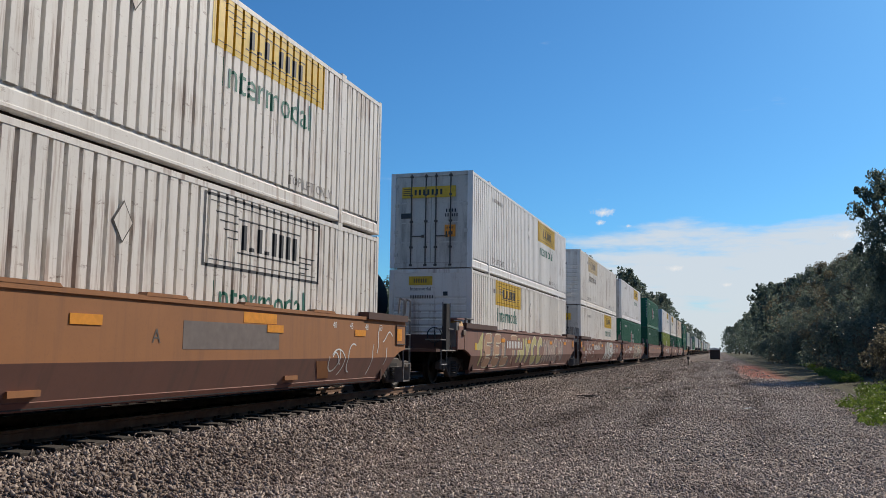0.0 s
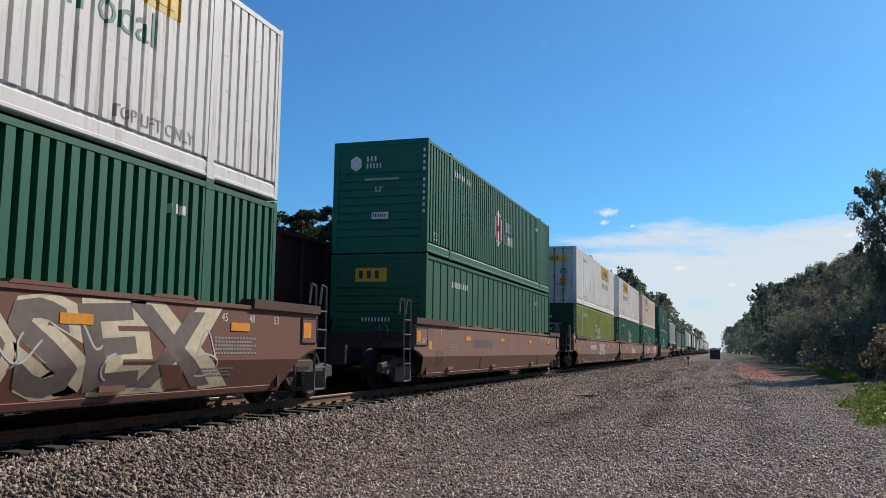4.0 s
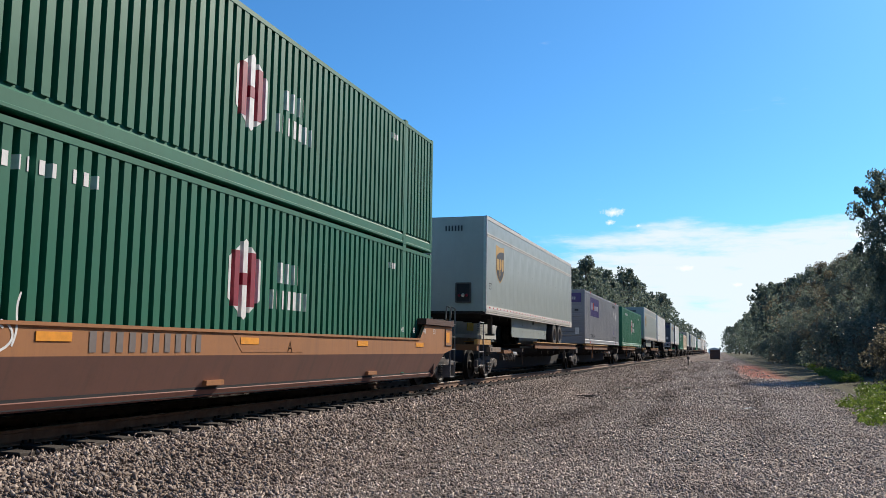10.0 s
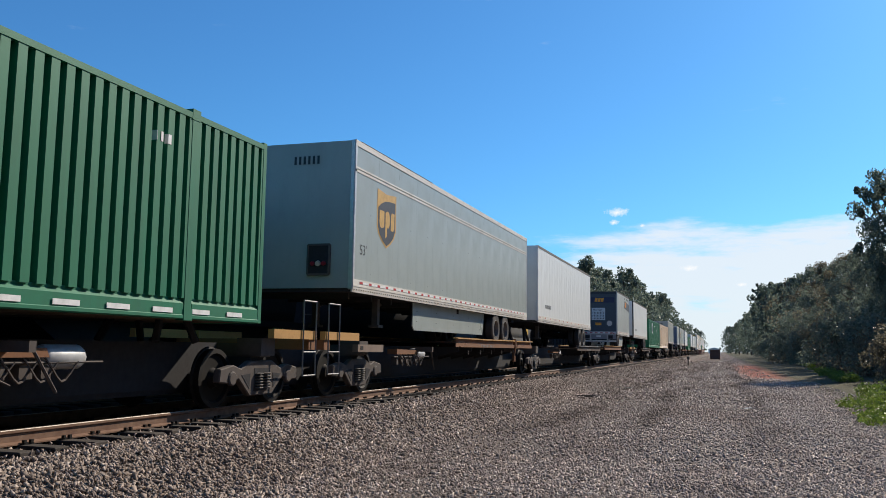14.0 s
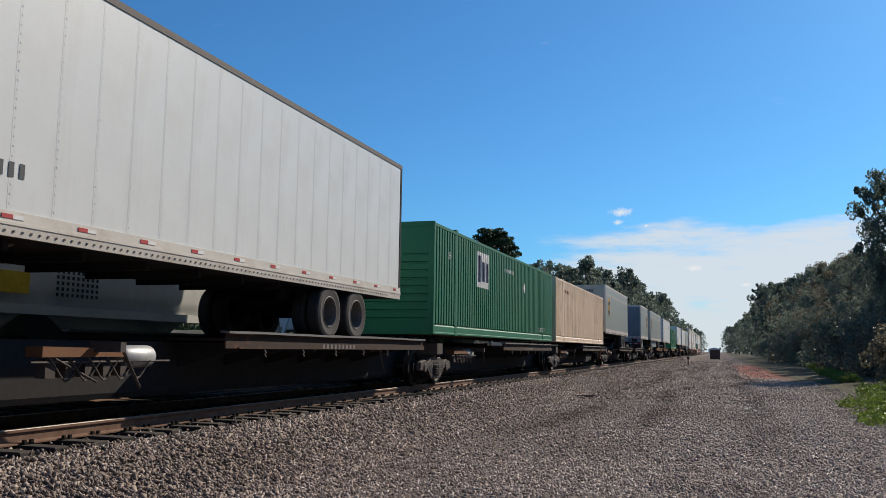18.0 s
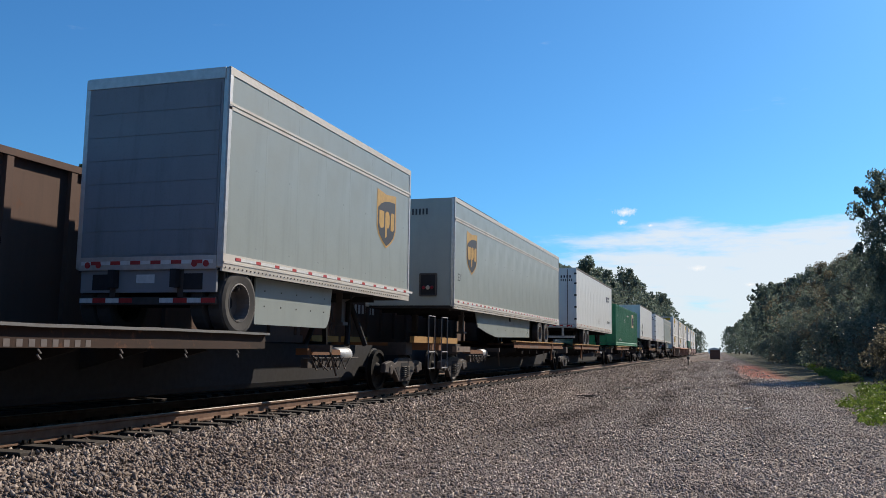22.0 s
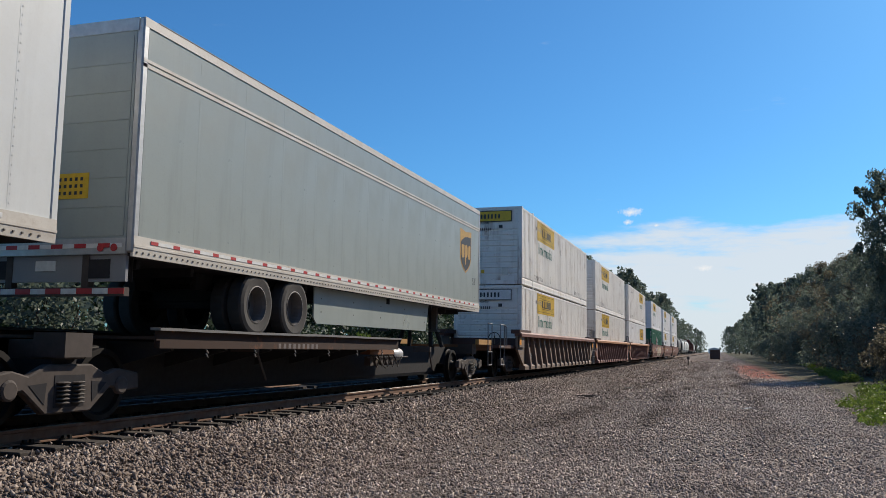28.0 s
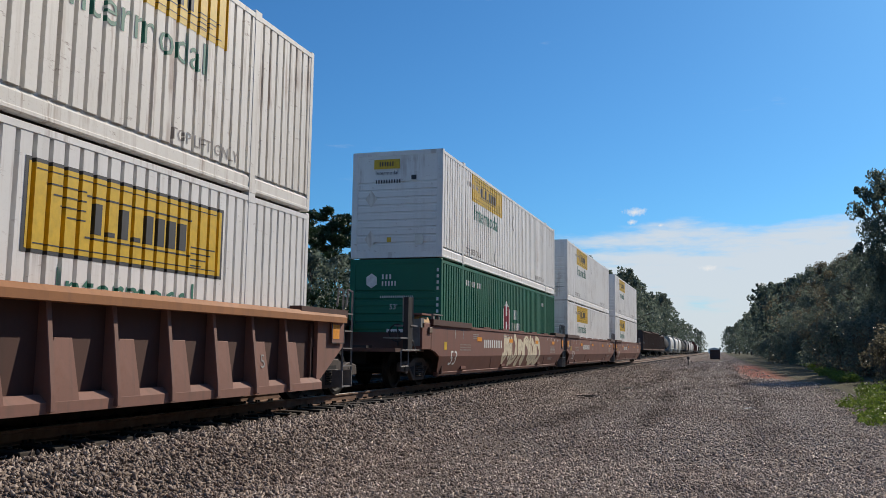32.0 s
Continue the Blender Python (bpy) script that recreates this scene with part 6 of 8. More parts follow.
        for s in (1, -1):
            lo = lambda p, q: (min(s * p, s * q), max(s * p, s * q))
            bm = bmesh.new()
            prism(bm, [(s * 1.305, 1.40), (s * 1.57, 1.40), (s * 1.57, 1.50), (s * 1.50, 1.57), (s * 1.305, 1.57)], "y", a + 0.1, b_ - 0.1)
            part("top_chord", bm, M["orange"] if color == "tanbrown" else M["brown"], car)
            # dark brown paints in the shade that the top chord throws into the recess
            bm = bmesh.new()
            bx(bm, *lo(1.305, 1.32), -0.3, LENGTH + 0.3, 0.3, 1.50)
            part("side_sheet", bm, M["ledge"], car, "recessed side sheet, shade put into its dark brown")
            bm = bmesh.new()
            prism(bm, [(s * 1.28, 0.22), (s * 1.50, 0.22), (s * 1.50, 0.34), (s * 1.40, 0.42), (s * 1.28, 0.42)], "y", -0.3, LENGTH + 0.3)
            part("bottom_chord", bm, m, car)
            for y in [0.5 + i * 1.05 for i in range(15)]:
                shared("side_post", "rib%d" % s, lambda q: prism(q, [(s * 1.31, 0.24), (s * 1.555, 0.24), (s * 1.545, 0.42), (s * 1.41, 1.41), (s * 1.31, 1.41)], "y", -0.04, 0.04), m, car, (0, y, 0), bevel=0.008)
            for y in [0.5 + i * 1.05 for i in range(15)]:
                shared("lower_panel", "lpan%d" % s, lambda q: gusset(q, s), m, car, (0, y, 0), bevel=0.006)
            for y, txt in ((0.75, "25"), (14.4, "5")):
                if s > 0:
                    w = letters(txt, 0.30)
                    for v in w.verts:
                        v.co = (1.508 - (0.62 + v.co.y - 0.30) * 0.095, y - 0.06 + v.co.x, 0.62 + v.co.y)
                    tagged(part("lettering", w, M["faded"], car), kind="stuff")
            for y0, y1 in ((a - 0.02, 0.6), (LENGTH - 0.6, b_ + 0.02)):
                bm = bmesh.new()
                bx(bm, *lo(1.2, 1.52), y0, y1, 1.50, 1.64)
                part("end_ledge", bm, M["ledge"], car)
                bm = bmesh.new()
                q0, q1 = (a, -0.2) if y0 < 0 else (LENGTH + 0.2, b_)
                prism(bm, [(q0, 1.42), (q0, 0.95), (q1 if y0 < 0 else q0, 0.30 if y0 < 0 else 0.30), (q1, 0.95 if y0 > 0 else 0.30), (q1, 1.42)], "x", *lo(1.36, 1.44))
                part("end_plate", bm, m, car)
    bm = bmesh.new()
    bx(bm, -1.3, 1.3, 0.0, LENGTH, 0.26, 0.38)
    part("well_floor", bm, M["black"], car)
    for y, w in ((b_ - 0.60, 0.56),) if first and not last and not ribbed else ((a + 0.04, 0.85), (b_ - 0.60, 0.56)):
        bm = bmesh.new()
        bx(bm, 1.475, 1.492, y, y + w, 1.02, 1.44)
        box = part("marker_box", bm, m, car, "square end marker panel")
        bm = bmesh.new()
        for q in ((y, y + w, 1.02, 1.035), (y, y + w, 1.425, 1.44), (y, y + 0.015, 1.02, 1.44), (y + w - 0.015, y + w, 1.02, 1.44)):
            bx(bm, 1.492, 1.500, *q)
        tagged(part("panel_rim", bm, M["ink"], box), kind="stuff")
        bm = bmesh.new()
        bx(bm, 1.492, 1.496, y + 0.05, y + 0.33, 1.10, 1.36)
        part("reflector", bm, M["orange_tag"] if accent != "redorange" else M["faded"], box)
        if w > 0.7 and not ribbed:
            q = letters("125 T", 0.15)
            for v in q.verts:
                v.co = (1.495, y + 0.40 + v.co.x, 1.08 + v.co.y)
            tagged(part("lettering", q, M["chalk"], box), kind="stuff")
    for y0, y1 in ((a, -0.12), (LENGTH + 0.12, b_)):
        bm = bmesh.new()
        bx(bm, -1.38, 1.38, y0, y1, 0.95, 1.08)
        bx(bm, -0.35, 0.35, y0, y1, 0.55, 0.95)
        part("end_platform", bm, M["ledge"], car)
        bm = bmesh.new()
        q = -0.12 if y0 < 0 else LENGTH + 0.06
        bx(bm, -1.38, 1.38, q, q + 0.06, 0.30, 1.35)
        part("bulkhead", bm, M["ledge"], car)
    if ribbed and first:
        bm = bmesh.new()
        bx(bm, -1.30, 1.30, -3.3, a, 0.98, 1.08)
        part("end_platform", bm, M["ledge"], car)
        bm = bmesh.new()
        for y in (-3.4, -2.9):
            tube(bm, (1.36, y, 0.45), (1.36, y, 1.75), 0.016, 6)
        for z in (0.45, 1.02, 1.75):
            tube(bm, (1.36, -3.4, z), (1.36, -2.9, z), 0.016, 6)
        tube(bm, (1.30, -2.55, 1.05), (1.30, -2.55, 1.75), 0.016, 6)
        tube(bm, (1.30, -2.30, 1.05), (1.30, -2.30, 1.68), 0.016, 6)
        tube(bm, (1.30, -2.55, 1.75), (1.30, -2.30, 1.68), 0.016, 6)
        part("grab_iron", bm, M["ladder"], car, "pale steel step and handrail")
    open_end = first and not last and not ribbed
    if open_end:
        end_gear(car, m)
    for y in (b_ + 0.08,) if (ribbed and first) or open_end else (a - 0.50, b_ + 0.08):
        ladder(car, y, x=1.40, m=accent if accent and y < 0 else "ladder")
    for e, y, d in ((first, a, -1), (last, b_, 1)):
        if e:
            bm = bmesh.new()
            bx(bm, -0.16, 0.16, min(y, y + d * 1.0), max(y, y + d * 1.0), 0.62, 0.92)
            bx(bm, -0.2, 0.2, min(y + d * 0.7, y + d * 1.05), max(y + d * 0.7, y + d * 1.05), 0.58, 1.0)
            part("coupler", bm, M["black"], car)
            bm = bmesh.new()
            tube(bm, (0.62, y + d * 0.05, 1.0), (0.62, y + d * 0.05, 1.40), 0.02, 6)
            for i in range(16):
                p, q = (Vector((0.62 + 0.21 * math.cos(v * math.pi / 8), y + d * 0.1, 1.32 + 0.21 * math.sin(v * math.pi / 8))) for v in (i, i + 1))
                tube(bm, p, q, 0.016, 6)
                if i % 4 == 0:
                    tube(bm, p, (0.62, y + d * 0.1, 1.32), 0.013, 5)
            part("brake_wheel", bm, M["black"], car)


def well_car(s0, color, ribbed, label, trucks, first, last, accent=None, kink=KINK, top=1.50):
    car = thing("well_car", label, "rail car", "double-stack well cars")
    well_body(car, color, ribbed, first, last, accent, kink, top)
    for y in trucks:
        bogie(car, y)
    TRAIN.append((car, s0, 0.0))
    return car


def spine_car(a, b, plat, first, last, label, bright=True, gear=0.0):
    """One unit of a spine car between its trucks at a and b; plat: the spans of the wheel runways."""
    car = thing("spine_car", label, "rail car", "spine cars")
    L = b - a
    bm = bmesh.new()
    prism(bm, [(-0.30, 0.22), (0.30, 0.22), (0.34, 0.30), (0.34, 1.0), (-0.34, 1.0), (-0.34, 0.30)], "y", -0.4 if not first else -2.2, L + (1.4 if last else 0.4))
    part("centre_sill", bm, M["black"], car, "black box-section centre sill")
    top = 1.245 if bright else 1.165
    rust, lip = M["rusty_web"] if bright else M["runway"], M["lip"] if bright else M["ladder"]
    for k, (p0, p1) in enumerate(plat):
        out = -1 if (p0 + p1) / 2 < (a + b) / 2 else 1      # the end that tapers, towards the middle of the car
        for s in (1, -1):
            bm = bmesh.new()
            bx(bm, min(s * 0.42, s * 1.40), max(s * 0.42, s * 1.40), p0 - a, p1 - a, top - 0.14, top - 0.10)
            part("runway_deck", bm, M["runway"], car)
            # rolled top edge, a little bent from use
            bm = bmesh.new()
            n = max(4, int((p1 - p0) / 0.5))
            rings = []
            for i in range(n + 1):
                y = p0 - a + (p1 - p0) * i / n
                d = 0.004 * math.sin((a + y) * 1.3 + k) + 0.003 * math.sin((a + y) * 4.3)
                rings.append([bm.verts.new((s * x, y, top + dz + d)) for x, dz in ((1.32, -0.03), (1.475, -0.035), (1.475, 0.0), (1.32, 0.005))])
            for u, v in zip(rings, rings[1:]):
                for i in range(4):
                    bm.faces.new((u[i], u[(i + 1) % 4], v[(i + 1) % 4], v[i]))
            bm.faces.new(rings[0][::-1])
            bm.faces.new(rings[-1])
            part("runway_lip", bm, lip, car, "worn bent top edge of the runway")
            # web: rust, darkened in its colour for the shade under the lip
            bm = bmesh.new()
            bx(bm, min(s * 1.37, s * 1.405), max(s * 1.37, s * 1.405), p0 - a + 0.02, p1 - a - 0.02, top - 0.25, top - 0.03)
            part("runway_web", bm, rust, car, "rust-brown runway web, its shade put into the colour")
            # lower flange, drawn out to a point at its free end
            q0, q1 = p0 - a + 0.03, p1 - a - 0.03
            taper = 0.75 if p1 - p0 > 4 else 0.2
            z0, z1 = top - 0.255, top - 0.155
            poly = [(q0, z0), (q1 - taper * 0.4, z0), (q1 - taper * 0.4, z0 + 0.02), (q1 - taper, z1), (q0, z1)] if out < 0 else [(q0 + taper * 0.4, z0), (q1, z0), (q1, z1), (q0 + taper, z1), (q0 + taper * 0.4, z0 + 0.02)]
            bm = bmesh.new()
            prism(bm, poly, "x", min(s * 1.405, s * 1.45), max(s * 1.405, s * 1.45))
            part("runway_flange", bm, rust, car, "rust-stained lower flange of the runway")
            if s > 0 and p1 - p0 > 4:
                bm = bmesh.new()
                bars(bm, 0, 0, 1.5, 0.08, 9, lambda u, v, d: (1.4525, (p1 - p0) * 0.36 + p0 - a + u, top - 0.246 + v), 0.0)
                tagged(part("number_marking", bm, M["sprayed_grey"], car), kind="stuff")
            for h in range(int((p1 - p0) / 1.3)):
                y = p0 - a + 0.4 + h * 1.3
                shared("outrigger", "outrigger%d" % s, lambda q: prism(q, [(s * 0.25, 0.60), (s * 1.36, 0.88), (s * 1.36, 0.99), (s * 0.25, 0.99)], "y", 0, 0.06), M["black"], car, (0, y, 0))
                if s > 0:
                    shared("lashing_hook", "lhook", lambda q: [tube(q, (1.43, 0, z), (1.43, 0.05, z - 0.05), 0.012, 5) for z in (0.9, 0.84)], M["ladder"], car, (0, y + 0.7, 0))
        if k and p0 - plat[k - 1][1] < 0.5:
            # bent stanchion that folds down between two lengths of runway
            y = (p0 + plat[k - 1][1]) / 2 - a
            bm = bmesh.new()
            bx(bm, 1.38, 1.47, y - 0.05, y + 0.06, top - 0.30, top + 0.05)
            tube(bm, (1.43, y, top - 0.28), (1.40, y - 0.06, top - 0.55), 0.035, 7)
            bx(bm, 1.37, 1.45, y - 0.12, y, top - 0.72, top - 0.52)
            part("folding_pedestal", bm, M["rusty_web"], car, "rusty folding container pedestal")
    mid = gear - a if gear else L * 0.5
    bm = bmesh.new()
    prism(bm, [(mid - 1.1, 0.80), (mid + 0.35, 0.80), (mid + 0.30, 0.90), (mid - 1.1, 0.92)], "x", 0.78, 1.02)
    g = part("brake_bracket", bm, M["rusty_web"], car, "rust-brown bracket of the brake gear")
    bm = bmesh.new()
    lathe(bm, [(0.30, 0.03), (0.32, 0.11), (0.38, 0.145), (0.92, 0.145), (0.98, 0.11), (1.0, 0.03)], (0.88, mid, 0.80), "y", 16)
    part("brake_cylinder", bm, M["hub"], g, "pale dusty brake cylinder", smooth=True)
    bm = bmesh.new()
    tube(bm, (1.0, mid - 1.25, 0.74), (1.0, mid + 1.25, 0.74), 0.016, 6)
    tube(bm, (1.02, mid - 0.9, 0.78), (1.02, mid - 0.2, 0.50), 0.014, 6)
    rng5 = random.Random(int(a))
    for h in range(5):
        y = mid - 1.0 + h * 0.32
        bx(bm, 0.84, 0.98, y, y + rng5.uniform(0.10, 0.2), 0.56, 0.70 + rng5.uniform(0, 0.08))
        prev = Vector((1.0, y, 0.82))
        for w in range(1, 7):
            q = Vector((1.02 + 0.03 * math.sin(w), y + 0.09 * w, 0.82 - 0.30 * math.sin(w * math.pi / 6.5)))
            tube(bm, prev, q, 0.013, 5)
            prev = q
    part("brake_pipe", bm, M["truck"], g, "tangle of brake pipes, hoses and valves")
    for y in (L * 0.22, L * 0.72):
        bm = bmesh.new()
        tube(bm, (1.35, y, 0.96), (1.28, y + 0.5, 0.42), 0.02, 6)
        bx(bm, 0.95, 1.40, y - 0.05, y + 0.05, 0.86, 0.98)
        part("tie_down", bm, M["truck"], car)
    # trailer hitch stand
    bm = bmesh.new()
    hy = 1.5 if (plat and plat[0][0] - a > L * 0.35) else L - 1.5
    for x in (-0.5, 0.5):
        tube(bm, (x, hy - 0.5, 1.0), (x * 0.6, hy, 2.0), 0.06, 6)
        tube(bm, (x, hy + 0.5, 1.0), (x * 0.6, hy, 2.0), 0.06, 6)
    bx(bm, -0.5, 0.5, hy - 0.35, hy + 0.35, 1.98, 2.06)
    part("hitch_stand", bm, M["black"], car, "trailer hitch stand")
    for y in (0.0,) + ((L,) if last else ()):
        bogie(car, y)
        bm = bmesh.new()
        bx(bm, -0.9, 1.15, y - 0.16, y + 0.16, 0.78, 1.0)
        bx(bm, 0.75, 1.2, y - 0.22, y + 0.22, 0.80, 1.08)
        part("side_bearing", bm, M["truck"], car)
    for e, y, d in ((first, -2.2, -1), (last, L + 1.4, 1)):
        if e:
            inner = y - d * 1.54
            bm = bmesh.new()
            bx(bm, -1.35, 1.35, min(y, y - d * 0.25), max(y, y - d * 0.25), 0.90, 1.08)
            part("end_sill", bm, M["rusty_web"], car, "rust-brown end sill")
            for s in (1, -1):
                bm = bmesh.new()
                bx(bm, min(s * 1.27, s * 1.38), max(s * 1.27, s * 1.38), min(y, inner), max(y, inner), 1.08, 1.23)
                part("side_beam", bm, M["lip"], car, "worn yellow-orange end beam")
                if d < 0:
                    bm = bmesh.new()
                    bx(bm, min(s * 1.24, s * 1.36), max(s * 1.24, s * 1.36), inner, inner + 1.35, 0.86, 1.01)
                    beam = part("lower_beam", bm, M["dustbrown"], car, "dusty brown lower end beam")
                    bm = bmesh.new()
                    bx(bm, min(s * 1.355, s * 1.364), max(s * 1.355, s * 1.364), inner + 0.12, inner + 0.26, 0.90, 0.98)
                    part("lifting_hole", bm, M["black"], beam)
            bm = bmesh.new()
            x = 1.40
            for dy in (0.08, 0.56):
                tube(bm, (x, y - d * dy, 0.45), (x, y - d * dy, 1.75), 0.015, 6)
            for z in (0.46, 0.86, 1.74):
                tube(bm, (x, y - d * 0.08, z), (x, y - d * 0.56, z), 0.015, 6)
            part("grab_iron", bm, M["ladder"], car, "pale steel step and handrail")
            bm = bmesh.new()
            bx(bm, -0.16, 0.16, min(y, y + d * 0.5), max(y, y + d * 0.5), 0.62, 0.92)
            part("coupler", bm, M["black"], car)
    TRAIN.append((car, a, 0.0))
    return car


# ---- make up the near train; each row: distance of its near end down the track at 0 s ----
TRAIN = []
WELL_Z, TOP_Z, SPINE_Z, RUNWAY = 0.40, 3.335, 1.30, 1.10


def load(ob, s, z):
    TRAIN.append((ob, s, z))
    return ob


J = "white corrugated container with yellow carrier sign, on a well car"
JC = "rust-streaked cream container with faded yellow sign, stacked on top"
HG = "dark green corrugated container with a white hexagon logo"
BR = "brown plated double-stack well car with graffiti"
OR = "orange-brown plated double-stack well car"
RB = "weathered brown ribbed double-stack well car"

wells = [
    (0.76, "orange", False, OR, (-1.1, 17.65), True, True, None),
    (24.17, "tanbrown", False, BR, (-1.1,), True, False, None),
    (44.9, "brown", False, BR, (-2.1,), False, False, None),
    (64.45, "brown", False, BR, (-1.78, 17.65), False, True, None),
    (88.2, "tanbrown", False, OR, (-1.1, 17.65), True, True, None),
    (111.68, "tanbrown", False, BR, (-1.1,), True, False, None),
    (130.95, "tanbrown", False, BR, (-1.6,), False, False, "redorange"),
    (150.7, "brown", False, BR, (-1.78, 17.65), False, True, None),
    (174.3, "orange", False, OR, (-1.1, 17.65), True, True, None, 0.82, 1.14),
    (515.5, "dustbrown", True, RB, (-1.1,), True, False, None),
    (535.15, "tanbrown", True, RB, (-1.9,), False, False, None),
    (554.35, "tanbrown", True, RB, (-1.6, 17.65), False, True, None),
    (578.15, "brown", False, BR, (-1.1,), True, False, None),
    (597.7, "brown", False, BR, (-1.7,), False, False, None),
    (617.3, "brown", False, BR, (-1.7, 17.65), False, True, None),
]
CARS = [well_car(*w) for w in wells]

pairs = [
    (0.76, ("white", "doors", "ribs", "freight", False), ("white", "doors", "ribs", "freight", "white")),
    (24.17, ("white_b", "doors", "ribs", "freight", False), ("white", "front", "ribs", "freight", False)),
    (44.9, ("white", "front", "ribs", "freight", "faded"), ("white", "doors", "ribs", "freight", False)),
    (64.45, ("white_b", "doors", "ribs", "freight", False), ("green", "front", "ribs", "hub", False)),
    (88.2, ("green", "front", "ribs", "hub", True), ("green_flat", "front", "flat", "emp_flat", False)),
    (111.68, ("white_b", "doors", "ribs", "freight", False), ("lime", "front", "ribs", "hub", False)),
    (130.95, ("white", "front", "ribs", "freight", False), ("green_flat", "front", "flat", "hub", False)),
    (150.7, ("cream", "front", "ribs", "freight", "faded"), ("green_b", "front", "ribs", "hub", False)),
    (174.3, ("green", "front", "ribs", "hub", True), ("green", "doors", "ribs", "hub", True)),
    (515.5, ("white", "front", "ribs", "freight", False), ("white", "front", "ribs", "freight", False)),
    (535.15, ("white", "front", "ribs", "freight", False), ("white", "front", "ribs", "freight", False)),
    (554.35, ("white", "doors", "ribs", "freight", False), ("white_b", "doors", "ribs", "freight", True)),
    (578.15, ("white_b", "front", "ribs", "freight", False), ("green", "front", "ribs", "hub", False)),
    (597.7, ("white_b", "front", "ribs", "freight", False), ("white_b", "front", "ribs", "freight", False)),
    (617.3, ("white_b", "front", "ribs", "freight", False), ("white_b", "front", "ribs", "freight", False)),
]
LABELS = {"white": J, "white_b": "clean white corrugated container with yellow sign, on a well car", "cream": JC, "green": HG, "green_b": HG,
          "green_flat": "faded green container with flat posted sides", "lime": "lime-green corrugated container with pale hexagon logo, under a white one"}
for s, upper, lower in pairs:
    for spec, z in ((lower, WELL_Z), (upper, TOP_Z)):
        col, end, side, marks, big = spec
        c = load(box_container("container", LABELS[col], col, end, side, marks, big), s, z)
        if s == 515.5:
            # wide carrier sign over the whole closed end
            end_panel("wide_rim", c, -0.98, 0.92, 2.34, 2.76, M["ink"], "sign_border", y=-0.018)
            end_panel("wide_sign%.1f" % z, c, -0.95, 0.89, 2.37, 2.73, M["yellow"] if z > 2 else M["chalk"], "sign_panel", y=-0.022, label="wide carrier sign on the closed end")
            tagged(shared("emblem", "wide_mark", lambda bm: bars(bm, -0.42, 2.46, 0.95, 0.17, 7, lambda u, v, d: (u, -0.026, v), 0.0), M["ink"], c), kind="stuff")

number_panel(CARS[0])
number_patch = bmesh.new()
bx(number_patch, 1.4785, 1.4805, 3.6, 6.1, 0.93, 1.26)
part("number_panel", number_patch, M["tanbrown"], CARS[1], "plain brown patch under the car number")

# graffiti on the plated cars
blocks(CARS[1], 0.75, 14.2, ("sprayed_tan", "sprayed_olive", "sprayed_mauve"), "sprayed_pale", (0, 0, 1, 2, 3, 4, 5, 5, 6, 3, 5, 3))
scribble(CARS[2], 0.5, 3.6, 8, n=10)
tag_word(CARS[2], "420 MOB", 3.7, 7.2, 1.0, 1.44, "sprayed_pale", puff=-0.028, label="thin sprayed graffiti letters")
tag_word(CARS[2], "AIVER", 8.1, 12.4, 0.42, 1.44, "hopper", "sprayed_grey", 0.05, 0.055, 0.25)
scribble(CARS[2], 12.7, 14.6, 9, n=9)
scribble(CARS[3], 0.6, 6.4, 18, n=14)
tag_word(CARS[3], "B", 6.5, 6.9, 1.0, 1.26, "sprayed_pale", puff=0.0)
tag_word(CARS[3], "COSEX", 7.4, 14.3, 0.40, 1.44, "sprayed_grey", "sprayed_pale", 0.03, 0.05, -0.2)
scribble(CARS[3], 8.0, 14.6, 12, "hopper", n=16)
scribble(CARS[5], 4.1, 7.5, 15, n=8)
tag_word(CARS[5], "SNUG", 7.5, 9.8, 0.62, 1.36, "hopper", "ink", 0.05, 0.05)
tag_word(CARS[6], "hvx", 7.8, 10.0, 0.75, 1.25, "tan", "sprayed_pale", 0.03, 0.04)
tag_word(CARS[7], "ND", 0.0, 1.1, 0.72, 1.42, "chalk", puff=-0.02, label="thin sprayed graffiti letters")
tag_word(CARS[7], "JBULS", 1.8, 4.8, 0.42, 1.44, "hopper", "ink", 0.05, 0.07, 0.2, "silver sprayed graffiti letters with black shading")
tag_word(CARS[7], "SUER", 5.2, 6.05, 1.14, 1.36, "chalk", puff=-0.01, label="thin sprayed graffiti letters")
tag_word(CARS[7], "SUER", 6.3, 10.7, 0.42, 1.44, "red", "chalk", 0.055, 0.04, 0.15, "red sprayed graffiti letters with a white rim")
tag_word(CARS[7], "TY", 10.75, 11.15, 0.86, 1.10, "chalk", puff=0.0)
tag_word(CARS[7], "RZOE", 11.3, 14.2, 0.44, 1.42, "hopper", "sprayed_pale", 0.07, 0.035, label="grey sprayed bubble letters")
scribble(CARS[0], 2.5, 5.5, 31, n=6)
scribble(CARS[0], 13.5, 16.5, 32, n=8)
scribble(CARS[8], 1.4, 2.9, 33, n=3)
spray(CARS[12], 6.0, 12.0, "sprayed_pale", "brown", 41, letters_n=6)

